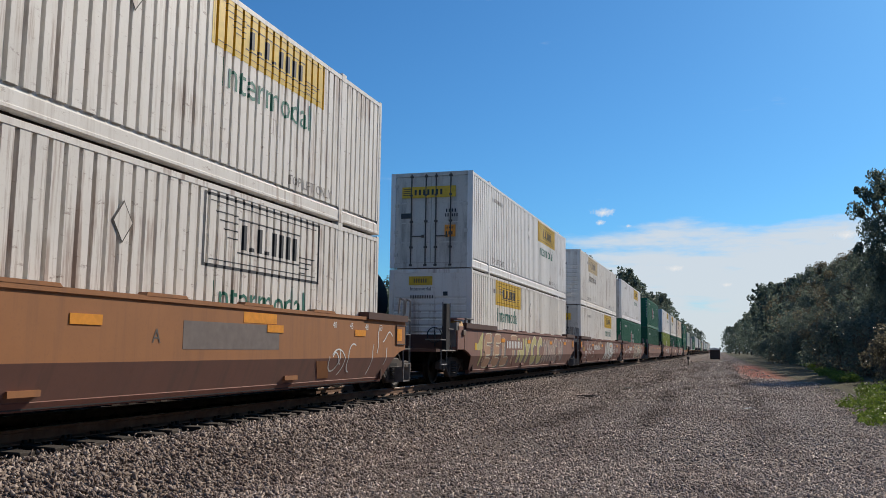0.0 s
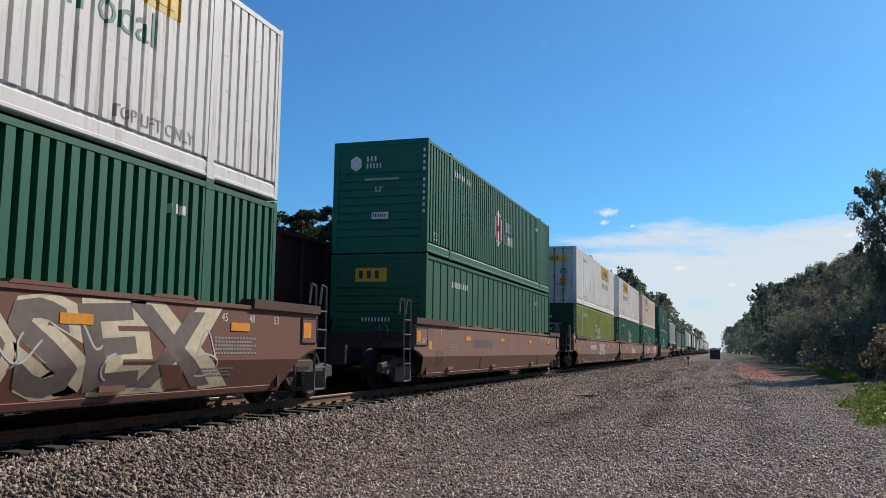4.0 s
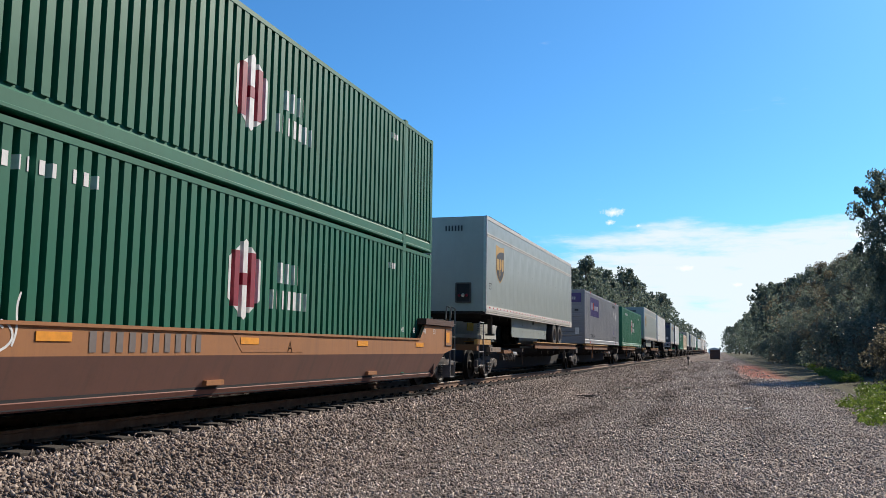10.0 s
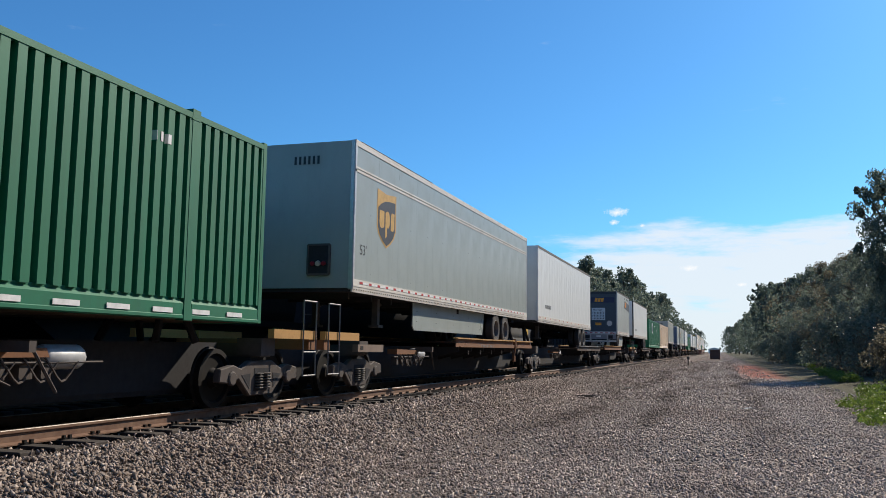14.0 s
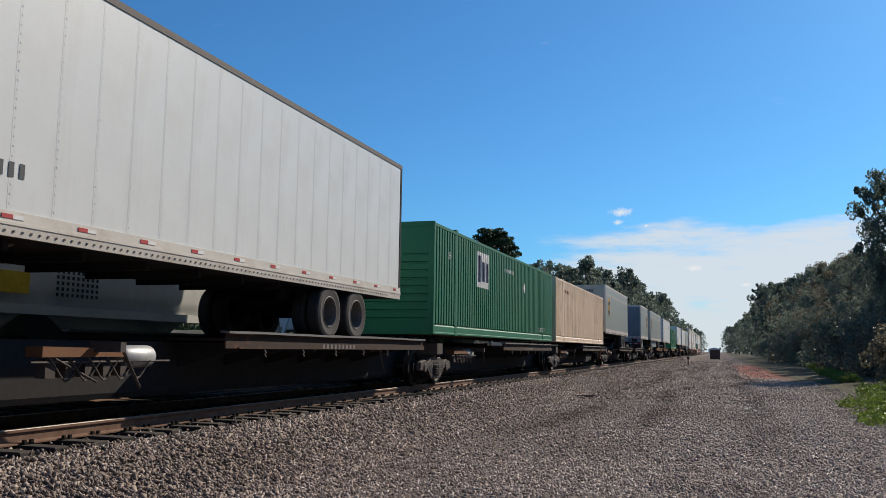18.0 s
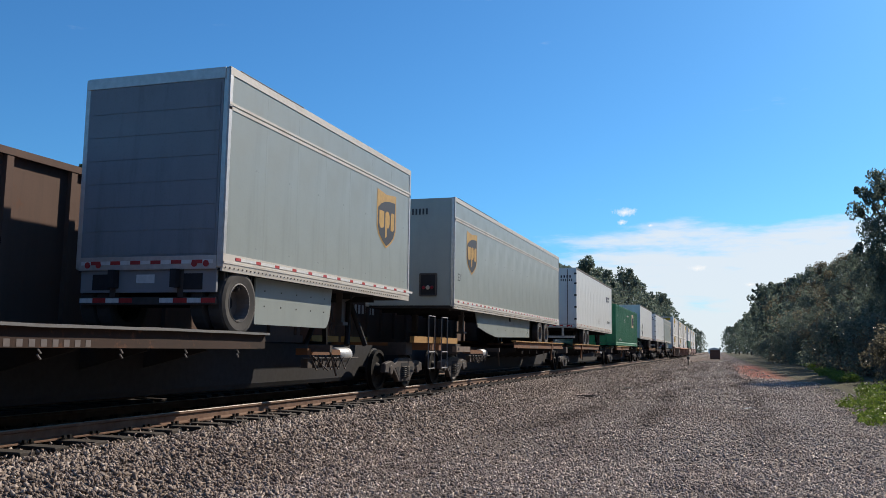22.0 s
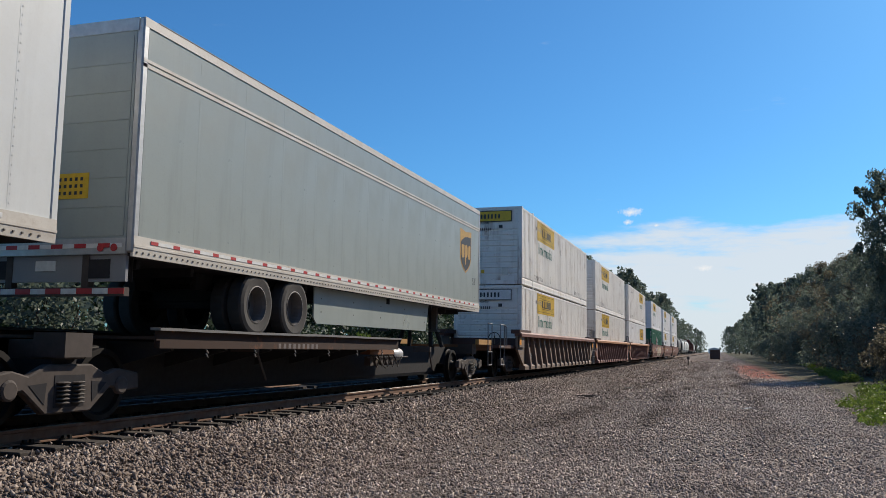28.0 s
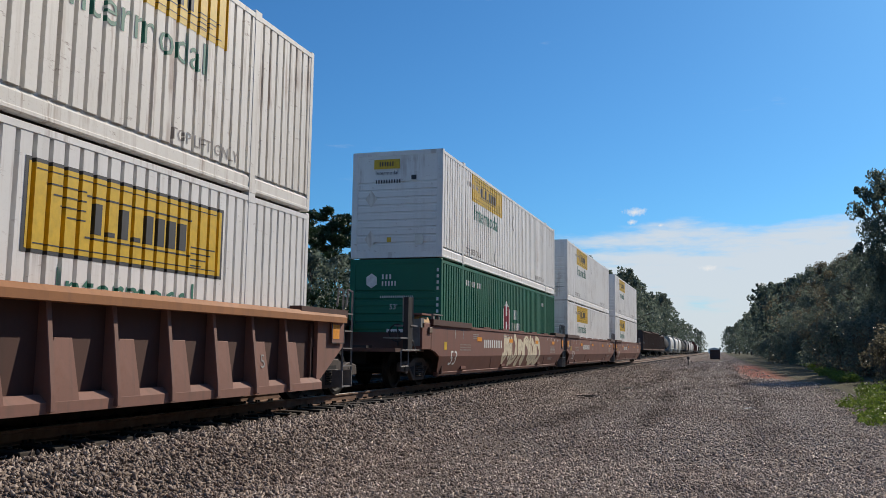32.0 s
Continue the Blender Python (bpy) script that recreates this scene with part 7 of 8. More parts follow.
SP = "long spine car with orange-brown wheel runways and a dark centre sill"
spines = [
    (196.80, 214.20, [(202.80, 212.4)], True, False, True, 200.4), (214.20, 232.65, [(215.46, 218.13), (218.46, 224.98)], False, False, True, 228.5), (232.65, 251.45, [(233.85, 236.6), (236.9, 243.55)], False, True, True, 246.5),
    (255.40, 273.05, [(261.24, 268.02), (268.3, 270.9)], True, False, True, 258.9), (273.05, 291.55, [(282.05, 290.35)], False, False, False, 278.6), (291.55, 309.05, [(292.55, 301.93)], False, True, True, 304.6),
    (313.35, 329.85, [(319.19, 327.87)], True, False, False, 317.2), (329.85, 346.85, [(335.99, 344.31)], False, False, False, 332.8), (346.85, 364.60, [(353.17, 359.66), (359.8, 362.14)], False, False, False, 350.0),
    (364.60, 380.40, [(370.46, 377.10), (377.2, 379.29)], False, False, False, 367.9), (380.40, 397.20, [(381.60, 390.08)], False, True, False, 393.4),
    (401.20, 419.20, [(407.25, 413.96), (414.2, 416.7)], True, False, True, 404.2), (419.20, 437.20, [(420.00, 422.18), (422.37, 429.07)], False, False, True, 432.3), (437.20, 454.80, [(438.00, 441.2), (441.4, 446.70)], False, True, True, 450.0),
    (459.20, 475.70, [(466.70, 474.60)], True, False, True, 462.6), (475.70, 492.80, [(476.90, 485.20)], False, False, False, 488.4), (492.80, 509.50, [(493.92, 502.58)], False, True, False, 503.0),
]
for a, b, plat, first, last, bright, gear in spines:
    spine_car(a, b, plat, first, last, SP, bright, gear)

UP = "grey parcel trailer with gold and brown shield, on a spine car"
WT = "plain white box trailer with riveted sides, on a spine car"
load(trailer("trailer", UP, 16.15, "front", "trailer_grey", "parcel", front_marks="parcel", axles=(11.8, 13.07), skirt_span=(4.3, 10.85)), 195.8, RUNWAY)
load(box_container("container", "grey corrugated container with a purple carrier sign, on a spine car", "grey", "front", "ribs", "courier"), 216.35, SPINE_Z)
load(box_container("container", HG, "green_b", "doors", "ribs", "hub", True), 234.86, SPINE_Z)
load(trailer("trailer", UP, 16.15, "front", "trailer_grey", "parcel", front_marks="parcel", axles=(11.65, 12.92), skirt_span=(4.1, 10.75)), 254.5, RUNWAY)
load(trailer("trailer", WT, 14.63, "front", "trailer_white", "plain", skirt=False, front_marks="parcel"), 272.7, RUNWAY)
load(trailer("pup_trailer", "short silver freight trailer with dark roll door", 8.3, "rear", "trailer_silver", "freighter", skirt="short", rear_marks="freighter", axles=(0.74,), skirt_span=(1.5, 5.05)), 300.65, RUNWAY)
load(trailer("trailer", "white leased box trailer with dark corner posts and rusty sill", 14.0, "front", "trailer_white", "plain", skirt=False, front_marks="lease", axles=(10.4, 11.64)), 312.55, RUNWAY)
load(box_container("container", "green corrugated container with a cream logo panel, on a spine car", "green_b", "front", "ribs", "emp"), 328.95, SPINE_Z)
load(box_container("container", "faded tan corrugated container on a spine car", "tan", "front", "ribs", "plain"), 346.05, SPINE_Z)
load(trailer("trailer", UP, 13.6, "front", "trailer_grey", "parcel", skirt=False, front_marks="parcel", axles=(9.75, 11.08)), 363.5, RUNWAY)
load(trailer("pup_trailer", "short grey parcel trailer with a roll door and shield emblem", 7.95, "rear", "trailer_grey", "parcel", skirt="short", rear_marks="roll", axles=(0.59,), skirt_span=(1.32, 4.15)), 388.9, RUNWAY)
load(trailer("trailer", UP, 16.15, "front", "trailer_grey", "parcel", skirt="nosed", front_marks="parcel", axles=(12.0, 13.3), skirt_span=(3.2, 10.7)), 400.4, RUNWAY)
load(trailer("trailer", "white rental box trailer with swing doors, on a spine car", 14.9, "rear", "trailer_white", "plain", skirt=False, rear_marks="rental", axles=(2.89, 4.14)), 421.5, RUNWAY)
load(box_container("container", "green corrugated container with a cream logo panel, on a spine car", "green_b", "doors", "ribs", "emp"), 438.75, SPINE_Z)
load(trailer("trailer", "white box trailer with a dark sprayed scrawl", 14.07, "front", "trailer_white", "plain", skirt=False, front_marks="leaf"), 457.95, RUNWAY)
load(trailer("trailer", WT, 14.63, "rear", "trailer_white", "plain", skirt=False, rear_marks="plain", axles=(2.9, 4.15)), 477.6, RUNWAY)
load(trailer("trailer", UP, 16.15, "rear", "trailer_grey", "parcel", rear_marks="roll_label", axles=(3.13, 4.4), skirt_span=(5.45, 12.0)), 493.5, RUNWAY)


# ---- the far train, which runs the other way ----
FAR_TRAIN = []
FAR_SPEED = 14.34


def far_trucks(car, L):
    for y in (1.6, L - 1.6):
        bogie(car, y)
    bm = bmesh.new()
    bx(bm, -0.3, 0.3, -0.8, L + 0.8, 0.75, 1.05)
    part("centre_sill", bm, M["black"], car)


def covered_hopper(a, b, color="hopper", label="light grey covered hopper car with a roof walkway"):
    car = thing("hopper_car", label, "rail car", "far train")
    L = b - a
    far_trucks(car, L)
    prof = [(1.50, 1.50), (1.57, 1.85), (1.61, 2.3), (1.62, 2.7), (1.60, 3.1), (1.54, 3.45), (1.44, 3.75), (1.28, 4.0), (1.08, 4.18), (0.85, 4.28)]
    poly = prof + [(-x, z) for x, z in prof[::-1]]
    bm = bmesh.new()
    prism(bm, poly, "y", 1.2, L - 1.2)
    body = part("body", bm, M[color], car, "rounded grey steel body", smooth=True)
    sharp = body.data.attributes.new("sharp_edge", "BOOLEAN", "EDGE")
    sharp.data.foreach_set("value", [abs(body.data.vertices[e.vertices[0]].co.y - body.data.vertices[e.vertices[1]].co.y) < 0.01 for e in body.data.edges])
    for i in range(3):
        y0 = 1.6 + i * (L - 3.2) / 3
        y1 = y0 + (L - 3.2) / 3
        bm = bmesh.new()
        prism(bm, [(y0, 1.6), (y1, 1.6), ((y0 + y1) / 2 + 0.5, 0.55), ((y0 + y1) / 2 - 0.5, 0.55)], "x", -1.3, 1.3)
        part("hopper_bay", bm, M[color], car)
    bm = bmesh.new()
    bx(bm, 1.45, 1.64, 0.1, L - 0.1, 1.42, 1.58)
    bx(bm, -1.64, -1.45, 0.1, L - 0.1, 1.42, 1.58)
    part("side_sill", bm, M[color], car)
    for s in (1, -1):
        bm = bmesh.new()
        x = s * 0.95
        bx(bm, min(x, x - s * 0.35), max(x, x - s * 0.35), 0.9, L - 0.9, 4.51, 4.55)
        bx(bm, x - 0.02, x + 0.02, 0.9, L - 0.9, 4.55, 4.64)
        part("roof_walkway", bm, M["alu"], car, "steel roof walkway")
        k = int((L - 2) / 1.6)
        for i in range(k + 1):
            shared("walkway_post", "wpost", lambda q: bx(q, -0.03, 0.03, -0.05, 0.05, 4.15, 4.55), M["hopper"], car, (x - s * 0.03, 1.0 + i * (L - 2) / k, 0))
    for e in (0.15, L - 0.15):
        bm = bmesh.new()
        for x in (1.25, 1.58):
            tube(bm, (x, e, 0.6), (x, e, 4.3), 0.025, 6)
        for i in range(10):
            tube(bm, (1.25, e, 0.7 + i * 0.38), (1.58, e, 0.7 + i * 0.38), 0.018, 5)
        part("ladder", bm, M["steel"], car)
        bm = bmesh.new()
        bx(bm, -1.5, 1.5, e - 0.12, e + 0.12, 1.1, 1.3)
        for x in (-0.9, 0.9):
            tube(bm, (x, e, 1.2), (x * 0.9, 1.3 if e < 1 else L - 1.3, 3.2), 0.06, 6)
        part("end_frame", bm, M[color], car)
    bm = bmesh.new()
    for i in range(7):
        bars(bm, 0, 0, 1.1, 0.06, 9, lambda u, v, d: (1.626, L - 6.0 + u, 2.35 - i * 0.1 + v), 0.0)
    part("stencil_bars", bm, M["ink"], car)
    bm = bmesh.new()
    bx(bm, 1.60, 1.625, L - 7.6, L - 6.6, 1.75, 2.1)
    part("marking_panel", bm, M["yellow"], car)
    FAR_TRAIN.append((car, a))


def tank_car(a, b):
    car = thing("tank_car", "black tank car with a domed end", "rail car", "far train")
    L = b - a
    far_trucks(car, L)
    bm = bmesh.new()
    lathe(bm, [(0.5, 0.15), (0.55, 0.8), (0.75, 1.25), (1.1, 1.45), (L - 1.1, 1.45), (L - 0.75, 1.25), (L - 0.55, 0.8), (L - 0.5, 0.15)], (0, 0, 2.5), "y", 32)
    part("tank", bm, M["black"], car, "black cylindrical tank", smooth=True)
    bm = bmesh.new()
    tube(bm, (0, L / 2, 3.9), (0, L / 2, 4.35), 0.4, 16)
    part("dome", bm, M["black"], car)
    bm = bmesh.new()
    for y in (L / 2 - 0.9, L / 2 + 0.9):
        tube(bm, (0.9, y, 3.6), (0.9, y, 4.6), 0.025, 6)
        tube(bm, (-0.9, y, 3.6), (-0.9, y, 4.6), 0.025, 6)
    for x in (-0.9, 0.9):
        tube(bm, (x, L / 2 - 0.9, 4.6), (x, L / 2 + 0.9, 4.6), 0.025, 6)
    part("railing", bm, M["steel"], car)
    FAR_TRAIN.append((car, a))


def gondola(a, b, top=3.78, color="gondola", label="rusty dark brown high-sided gondola car", posts=12):
    car = thing("gondola_car", label, "rail car", "far train")
    L = b - a
    far_trucks(car, L)
    for s in (1, -1):
        bm = bmesh.new()
        bx(bm, min(s * 1.48, s * 1.52), max(s * 1.48, s * 1.52), 0.2, L - 0.2, 1.15, top)
        part("side_sheet", bm, M[color], car)
        bm = bmesh.new()
        bx(bm, min(s * 1.44, s * 1.62), max(s * 1.44, s * 1.62), 0.15, L - 0.15, top - 0.12, top)
        part("top_chord", bm, M[color], car)
        bm = bmesh.new()
        bx(bm, min(s * 1.44, s * 1.62), max(s * 1.44, s * 1.62), 0.15, L - 0.15, 1.05, 1.25)
        part("side_sill", bm, M[color], car)
        for i in range(posts):
            y = 0.4 + i * (L - 0.8) / (posts - 1)
            shared("side_post", "gpost%d%.1f" % (s, top), lambda q: prism(q, [(-0.09, 1.2), (0.09, 1.2), (0.07, top - 0.1), (-0.07, top - 0.1)], "x", min(s * 1.5, s * 1.61), max(s * 1.5, s * 1.61)), M[color], car, (0, y, 0))
    for y in (0.15, L - 0.25):
        bm = bmesh.new()
        bx(bm, -1.5, 1.5, y, y + 0.1, 1.1, top + 0.12)
        for x in (-0.8, 0.0, 0.8):
            bx(bm, x - 0.06, x + 0.06, y - 0.08, y + 0.16, 1.1, top)
        part("end_wall", bm, M[color], car)
    bm = bmesh.new()
    bx(bm, -1.5, 1.5, 0.2, L - 0.2, 1.05, 1.15)
    part("floor_pan", bm, M["black"], car)
    bm = bmesh.new()
    bars(bm, 0, 0, 2.0, 0.28, 7, lambda u, v, d: (1.525, 1.6 + u, 2.0 + v), 0.0, 0.4)
    tagged(part("number_marking", bm, M["chalk"], car), kind="stuff")
    FAR_TRAIN.append((car, a))


gondola(-3.7, 13.0, 3.37, "black", "black low-sided gondola car")
tank_car(14.9, 28.9)
covered_hopper(-22.3, -5.6)
gondola(-41.0, -24.2, 3.98, "boxred", "maroon ribbed hopper car")
gondola(-60.5, -43.8, 4.26, "boxred", "maroon ribbed hopper car")
gondola(-78.2, -62.4, 5.00, "boxred", "tall maroon ribbed hopper car", 12)
covered_hopper(-96.8, -80.1)
covered_hopper(-115.4, -98.7)
covered_hopper(-134.1, -117.3)
covered_hopper(-160.6, -144.3, "dark_hopper", "dark grey covered hopper car with a roof walkway")
tank_car(-176.9, -162.5)
# black body colour stands for the deep shade behind the near train
covered_hopper(-195.5, -178.8, "black", "covered hopper car with deep shade put into its black colour")
# invented short car, added only to darken the view under a trailer
gondola(-142.6, -135.6, 3.2, "black", "added black filler car that darkens a gap in the far train", 6)
covered_hopper(-214.1, -197.4)
covered_hopper(-233.7, -216.5)
covered_hopper(-257.0, -240.2)
tank_car(-276.5, -259.7)
gondola(-292.6, -278.4)
gondola(-310.9, -294.2, 4.07)
gondola(-329.0, -312.4, 3.88)


# ---- plants ----
def leaf_material(name, dark, light, through=0.25):
    n = Nodes(name)
    geo = n.add("ShaderNodeNewGeometry")
    oi = n.add("ShaderNodeObjectInfo")
    c = n.mix(geo.outputs["Random Per Island"], dark, light)
    c = n.mix(n.span(oi.outputs["Random"], 0, 1, 0, 0.3), c, tuple(v * 0.8 for v in dark))
    n.done(c, 0.5)
    n.b.inputs["Specular IOR Level"].default_value = 0.35
    tr = n.add("ShaderNodeBsdfTranslucent")
    n.link(c, tr.inputs["Color"])
    mx = n.add("ShaderNodeMixShader", Fac=through)
    out = n.t.nodes["Material Output"]
    n.link(n.b.outputs[0], mx.inputs[1])
    n.link(tr.outputs[0], mx.inputs[2])
    n.link(mx.outputs[0], out.inputs["Surface"])
    return n.m


# leaf colours lifted and greyed to paint in the haze over the wood
M["leaf"] = leaf_material("leaf_green", (0.09, 0.12, 0.095), (0.21, 0.25, 0.19), 0.5)
M["leaf_dry"] = leaf_material("leaf_turning", (0.10, 0.092, 0.065), (0.26, 0.225, 0.14), 0.45)
M["pine"] = leaf_material("pine_needles", (0.02, 0.04, 0.018), (0.055, 0.09, 0.035), 0.2)
M["vine"] = leaf_material("vine_leaf", (0.08, 0.14, 0.02), (0.24, 0.31, 0.06), 0.4)
bk = Nodes("bark")
bg = bk.noise(5.0, 6, 0.7, bk.mapped((4, 4, 0.8)))
M["bark"] = bk.done(bk.mix(bk.span(bg, 0.3, 0.7), (0.05, 0.038, 0.03), (0.14, 0.11, 0.09)), 0.9, 0.0, bg, 0.03, 0.6)


def leaves_mesh(name, centres, radii, per, size, material, seed, flat=1.0, long=1.6):
    """Many small bent leaves scattered through clumps."""
    rng = np.random.default_rng(seed)
    k = len(centres)
    n = k * per
    idx = np.repeat(np.arange(k), per)
    d = rng.normal(size=(n, 3))
    d /= np.linalg.norm(d, axis=1)[:, None]
    r = rng.uniform(0.35, 1.0, n) ** 0.5
    pos = centres[idx] + d * (r * radii[idx])[:, None] * np.array([1, 1, flat])
    a = rng.normal(size=(n, 3))
    a /= np.linalg.norm(a, axis=1)[:, None]
    b = np.cross(a, rng.normal(size=(n, 3)))
    b /= np.linalg.norm(b, axis=1)[:, None] + 1e-9
    c = np.cross(a, b)
    s = size * rng.uniform(0.6, 1.4, n)[:, None]
    p0, p1 = pos - a * s * long * 0.5, pos + a * s * long * 0.5
    l, q = pos + b * s * 0.5 + c * s * 0.18, pos - b * s * 0.5 + c * s * 0.18
    v = np.stack([p0, l, p1, q], 1).reshape(-1, 3)
    me = bpy.data.meshes.new(name)
    me.vertices.add(len(v))
    me.vertices.foreach_set("co", v.ravel())
    me.loops.add(n * 4)
    me.loops.foreach_set("vertex_index", np.arange(n * 4))
    me.polygons.add(n)
    me.polygons.foreach_set("loop_start", np.arange(0, n * 4, 4))
    me.polygons.foreach_set("loop_total", np.full(n, 4))
    me.update()
    me.materials.append(material)
    return me


def broad_tree(seed, H=10.0, R=3.4, low=0.12, leaf="leaf", per=105, size=0.125):
    """Meshes of a leafy tree of height H: trunk with limbs, and crown."""
    rng = random.Random(seed)
    bm = bmesh.new()
    tube(bm, (0, 0, -0.4), (0.15, 0.1, H * 0.45), 0.26, 8, 0.16)
    tube(bm, (0.15, 0.1, H * 0.45), (-0.1, 0.2, H * 0.88), 0.16, 7, 0.04)
    centres, radii = [], []
    for i in range(120):
        u = rng.uniform(low, 1.0)
        span = R * (math.sin(math.pi * min(1, (u - low * 0.6) ** 0.75)) * 0.85 + 0.18)
        a = rng.uniform(0, 2 * math.pi)
        r = span * rng.uniform(0.3, 1.0) * (1.0 + 0.22 * math.sin(3 * a + seed) + 0.15 * math.sin(7 * u + a))
        c = (r * math.cos(a), r * math.sin(a), H * u * 0.97)
        centres.append(c)
        radii.append(rng.uniform(0.28, 0.80) * R / 3.4 * (1.1 if u < 0.75 else 0.8))
        if i % 6 == 0:
            tube(bm, (0.1, 0.1, max(0.5, c[2] - rng.uniform(0.8, 2.0))), c, 0.07, 5, 0.02)
    trunk = finish(bm, "trunk", M["bark"])
    crown = leaves_mesh("crown", np.array(centres), np.array(radii), per, size, M[leaf], seed)
    return trunk, crown


def pine_tree(seed, H=14.0):
    rng = random.Random(seed)
    bm = bmesh.new()
    tube(bm, (0, 0, -0.4), (0.1, 0.0, H * 0.6), 0.28, 8, 0.18)
    tube(bm, (0.1, 0, H * 0.6), (0.0, 0.1, H * 0.97), 0.18, 7, 0.03)
    centres, radii = [], []
    for i in range(46):
        u = rng.uniform(0.56, 1.0)
        a = rng.uniform(0, 2 * math.pi)
        r = H * 0.25 * math.sqrt(max(0.06, 1 - ((u - 0.66) / 0.36) ** 2)) * rng.uniform(0.35, 1.0) + 0.2
        base = Vector((0.05, 0, H * u - rng.uniform(0.1, 0.5)))
        tip = Vector((r * math.cos(a), r * math.sin(a), H * u + rng.uniform(-0.1, 0.5)))
        tube(bm, base, tip, 0.06, 5, 0.02)
        for k in range(3):
            q = base.lerp(tip, 0.5 + 0.25 * k)
            centres.append((q.x + rng.uniform(-0.3, 0.3), q.y + rng.uniform(-0.3, 0.3), q.z + 0.12))
            radii.append(rng.uniform(0.4, 0.75))
    trunk = finish(bm, "trunk", M["bark"])
    crown = leaves_mesh("crown", np.array(centres), np.array(radii), 80, 0.14, M["pine"], seed, 0.55, 2.6)
    return trunk, crown


def bush(seed, leaf="leaf", w=2.2, h=2.6):
    rng = random.Random(seed)
    bm = bmesh.new()
    centres, radii = [], []
    for i in range(18):
        a, u = rng.uniform(0, 2 * math.pi), rng.uniform(0.08, 1.0)
        r = w * (1.05 - 0.7 * u) * rng.uniform(0.2, 1.0)
        c = (r * math.cos(a), r * math.sin(a), h * u)
        centres.append(c)
        radii.append(rng.uniform(0.4, 0.75) * w / 2.2)
        tube(bm, (c[0] * 0.2, c[1] * 0.2, -0.1), c, 0.03, 5, 0.012)
    return finish(bm, "stem", M["bark"]), leaves_mesh("crown", np.array(centres), np.array(radii), 150, 0.085, M[leaf], seed)


def plant(kind, meshes, label, x, y, scale, turn, group, wide=1.0):
    t = thing(kind, label, "tree" if "tree" in kind else "bush", group)
    t.matrix_basis = Matrix.Translation((x, y, ground_height(x, y))) @ Matrix.Rotation(turn, 4, "Z") @ Matrix.Diagonal((scale * wide, scale * wide, scale, 1))
    for n, me in zip(("trunk" if "tree" in kind else "stem", "crown"), meshes):
        o = new(n, me)
        o.parent = t


SORTS = [(11, 3.4, 0.12, "leaf"), (12, 3.4, 0.05, "leaf"), (13, 2.8, 0.3, "leaf"), (14, 3.4, 0.12, "leaf_dry"), (15, 4.0, 0.03, "leaf")]
BROAD = [broad_tree(s, R=r, low=w, leaf=k, per=190, size=0.088) for s, r, w, k in SORTS]
DISTANT = [broad_tree(s, R=r, low=w, leaf=k, per=40, size=0.19) for s, r, w, k in SORTS]
PINES = [pine_tree(31), pine_tree(32)]
BUSH = [bush(41), bush(42), bush(43, "leaf_dry"), bush(44, "vine", 2.0, 1.5), bush(45, "pine"), bush(46, "pine")]

# the wood on the sunny side of the strip, which climbs with distance and has one tall slender tree in front
rng = random.Random(7)
RIGHT = [(10.9, 61, 13.6, 2, 0.72), (12.9, 63, 13.0, 2, 0.8), (10.9, 66, 8.9, 1, 0.9), (10.8, 73, 9.4, 0, 0.9), (10.8, 81, 10.0, 3, 0.85), (10.9, 90, 10.6, 1, 0.9), (11.0, 100, 11.0, 3, 0.9), (11.1, 111, 11.6, 0, 0.9),
         (11.3, 123, 12.2, 1, 0.9), (11.3, 136, 12.7, 4, 0.85), (11.6, 152, 13.4, 3, 0.9), (11.8, 170, 14.6, 0, 0.9), (9.6, 196, 16.3, 2, 0.8), (12.1, 192, 15.8, 1, 0.9), (12.5, 215, 17.2, 4, 0.85), (13.0, 245, 18.2, 0, 0.9), (13.6, 280, 19.4, 1, 0.9),
         (14.0, 325, 20.5, 4, 0.85), (14.0, 375, 20.5, 0, 0.9), (13.9, 430, 21.0, 1, 0.9), (13.9, 500, 22.0, 4, 0.85), (14.0, 590, 23.0, 0, 0.9), (7.5, 700, 21.0, 1, 0.9), (7.5, 850, 24.5, 4, 0.9),
         (9.2, 470, 16.0, 0, 0.9), (8.6, 560, 17.5, 1, 0.9), (17.0, 82, 9.5, 1, 1.0), (17.0, 97, 11.0, 4, 1.0), (17.0, 114, 12.0, 0, 1.0), (18.0, 135, 13.0, 1, 1.0), (19.0, 165, 14.5, 4, 1.0)]
for x, y, h, k, w in RIGHT:
    plant("tree", (BROAD if y < 125 and x < 15 else DISTANT)[k], "dense leafy tree in shade at the edge of the wood" if k not in (2, 3) else "tall slender leafy tree standing clear of the wood" if k == 2 else "leafy tree turning brown in the wood", x, y, h / 10.0, rng.uniform(0, 6.28), "wood beside the strip", w)
# unseen trees beside and behind the viewer, added to block low sky light
for i in range(26):
    y = 48 - i * 5.2 + rng.uniform(-1, 1)
    plant("tree", DISTANT[(1, 4, 0)[i % 3]], "dense leafy tree in shade at the edge of the wood", 13.2 + rng.uniform(-0.6, 2.0) + (1.2 if y > 5 else 0.0), y, rng.uniform(1.0, 1.25), rng.uniform(0, 6.28), "wood beside the strip", 1.05)
for i in range(7):
    plant("tree", DISTANT[(4, 1, 0)[i % 3]], "unseen leafy tree added behind the viewer to block sky light", 9.0 - i * 2.6, -52 - rng.uniform(0, 5), rng.uniform(1.1, 1.5), rng.uniform(0, 6.28), "wood beside the strip", 1.1)
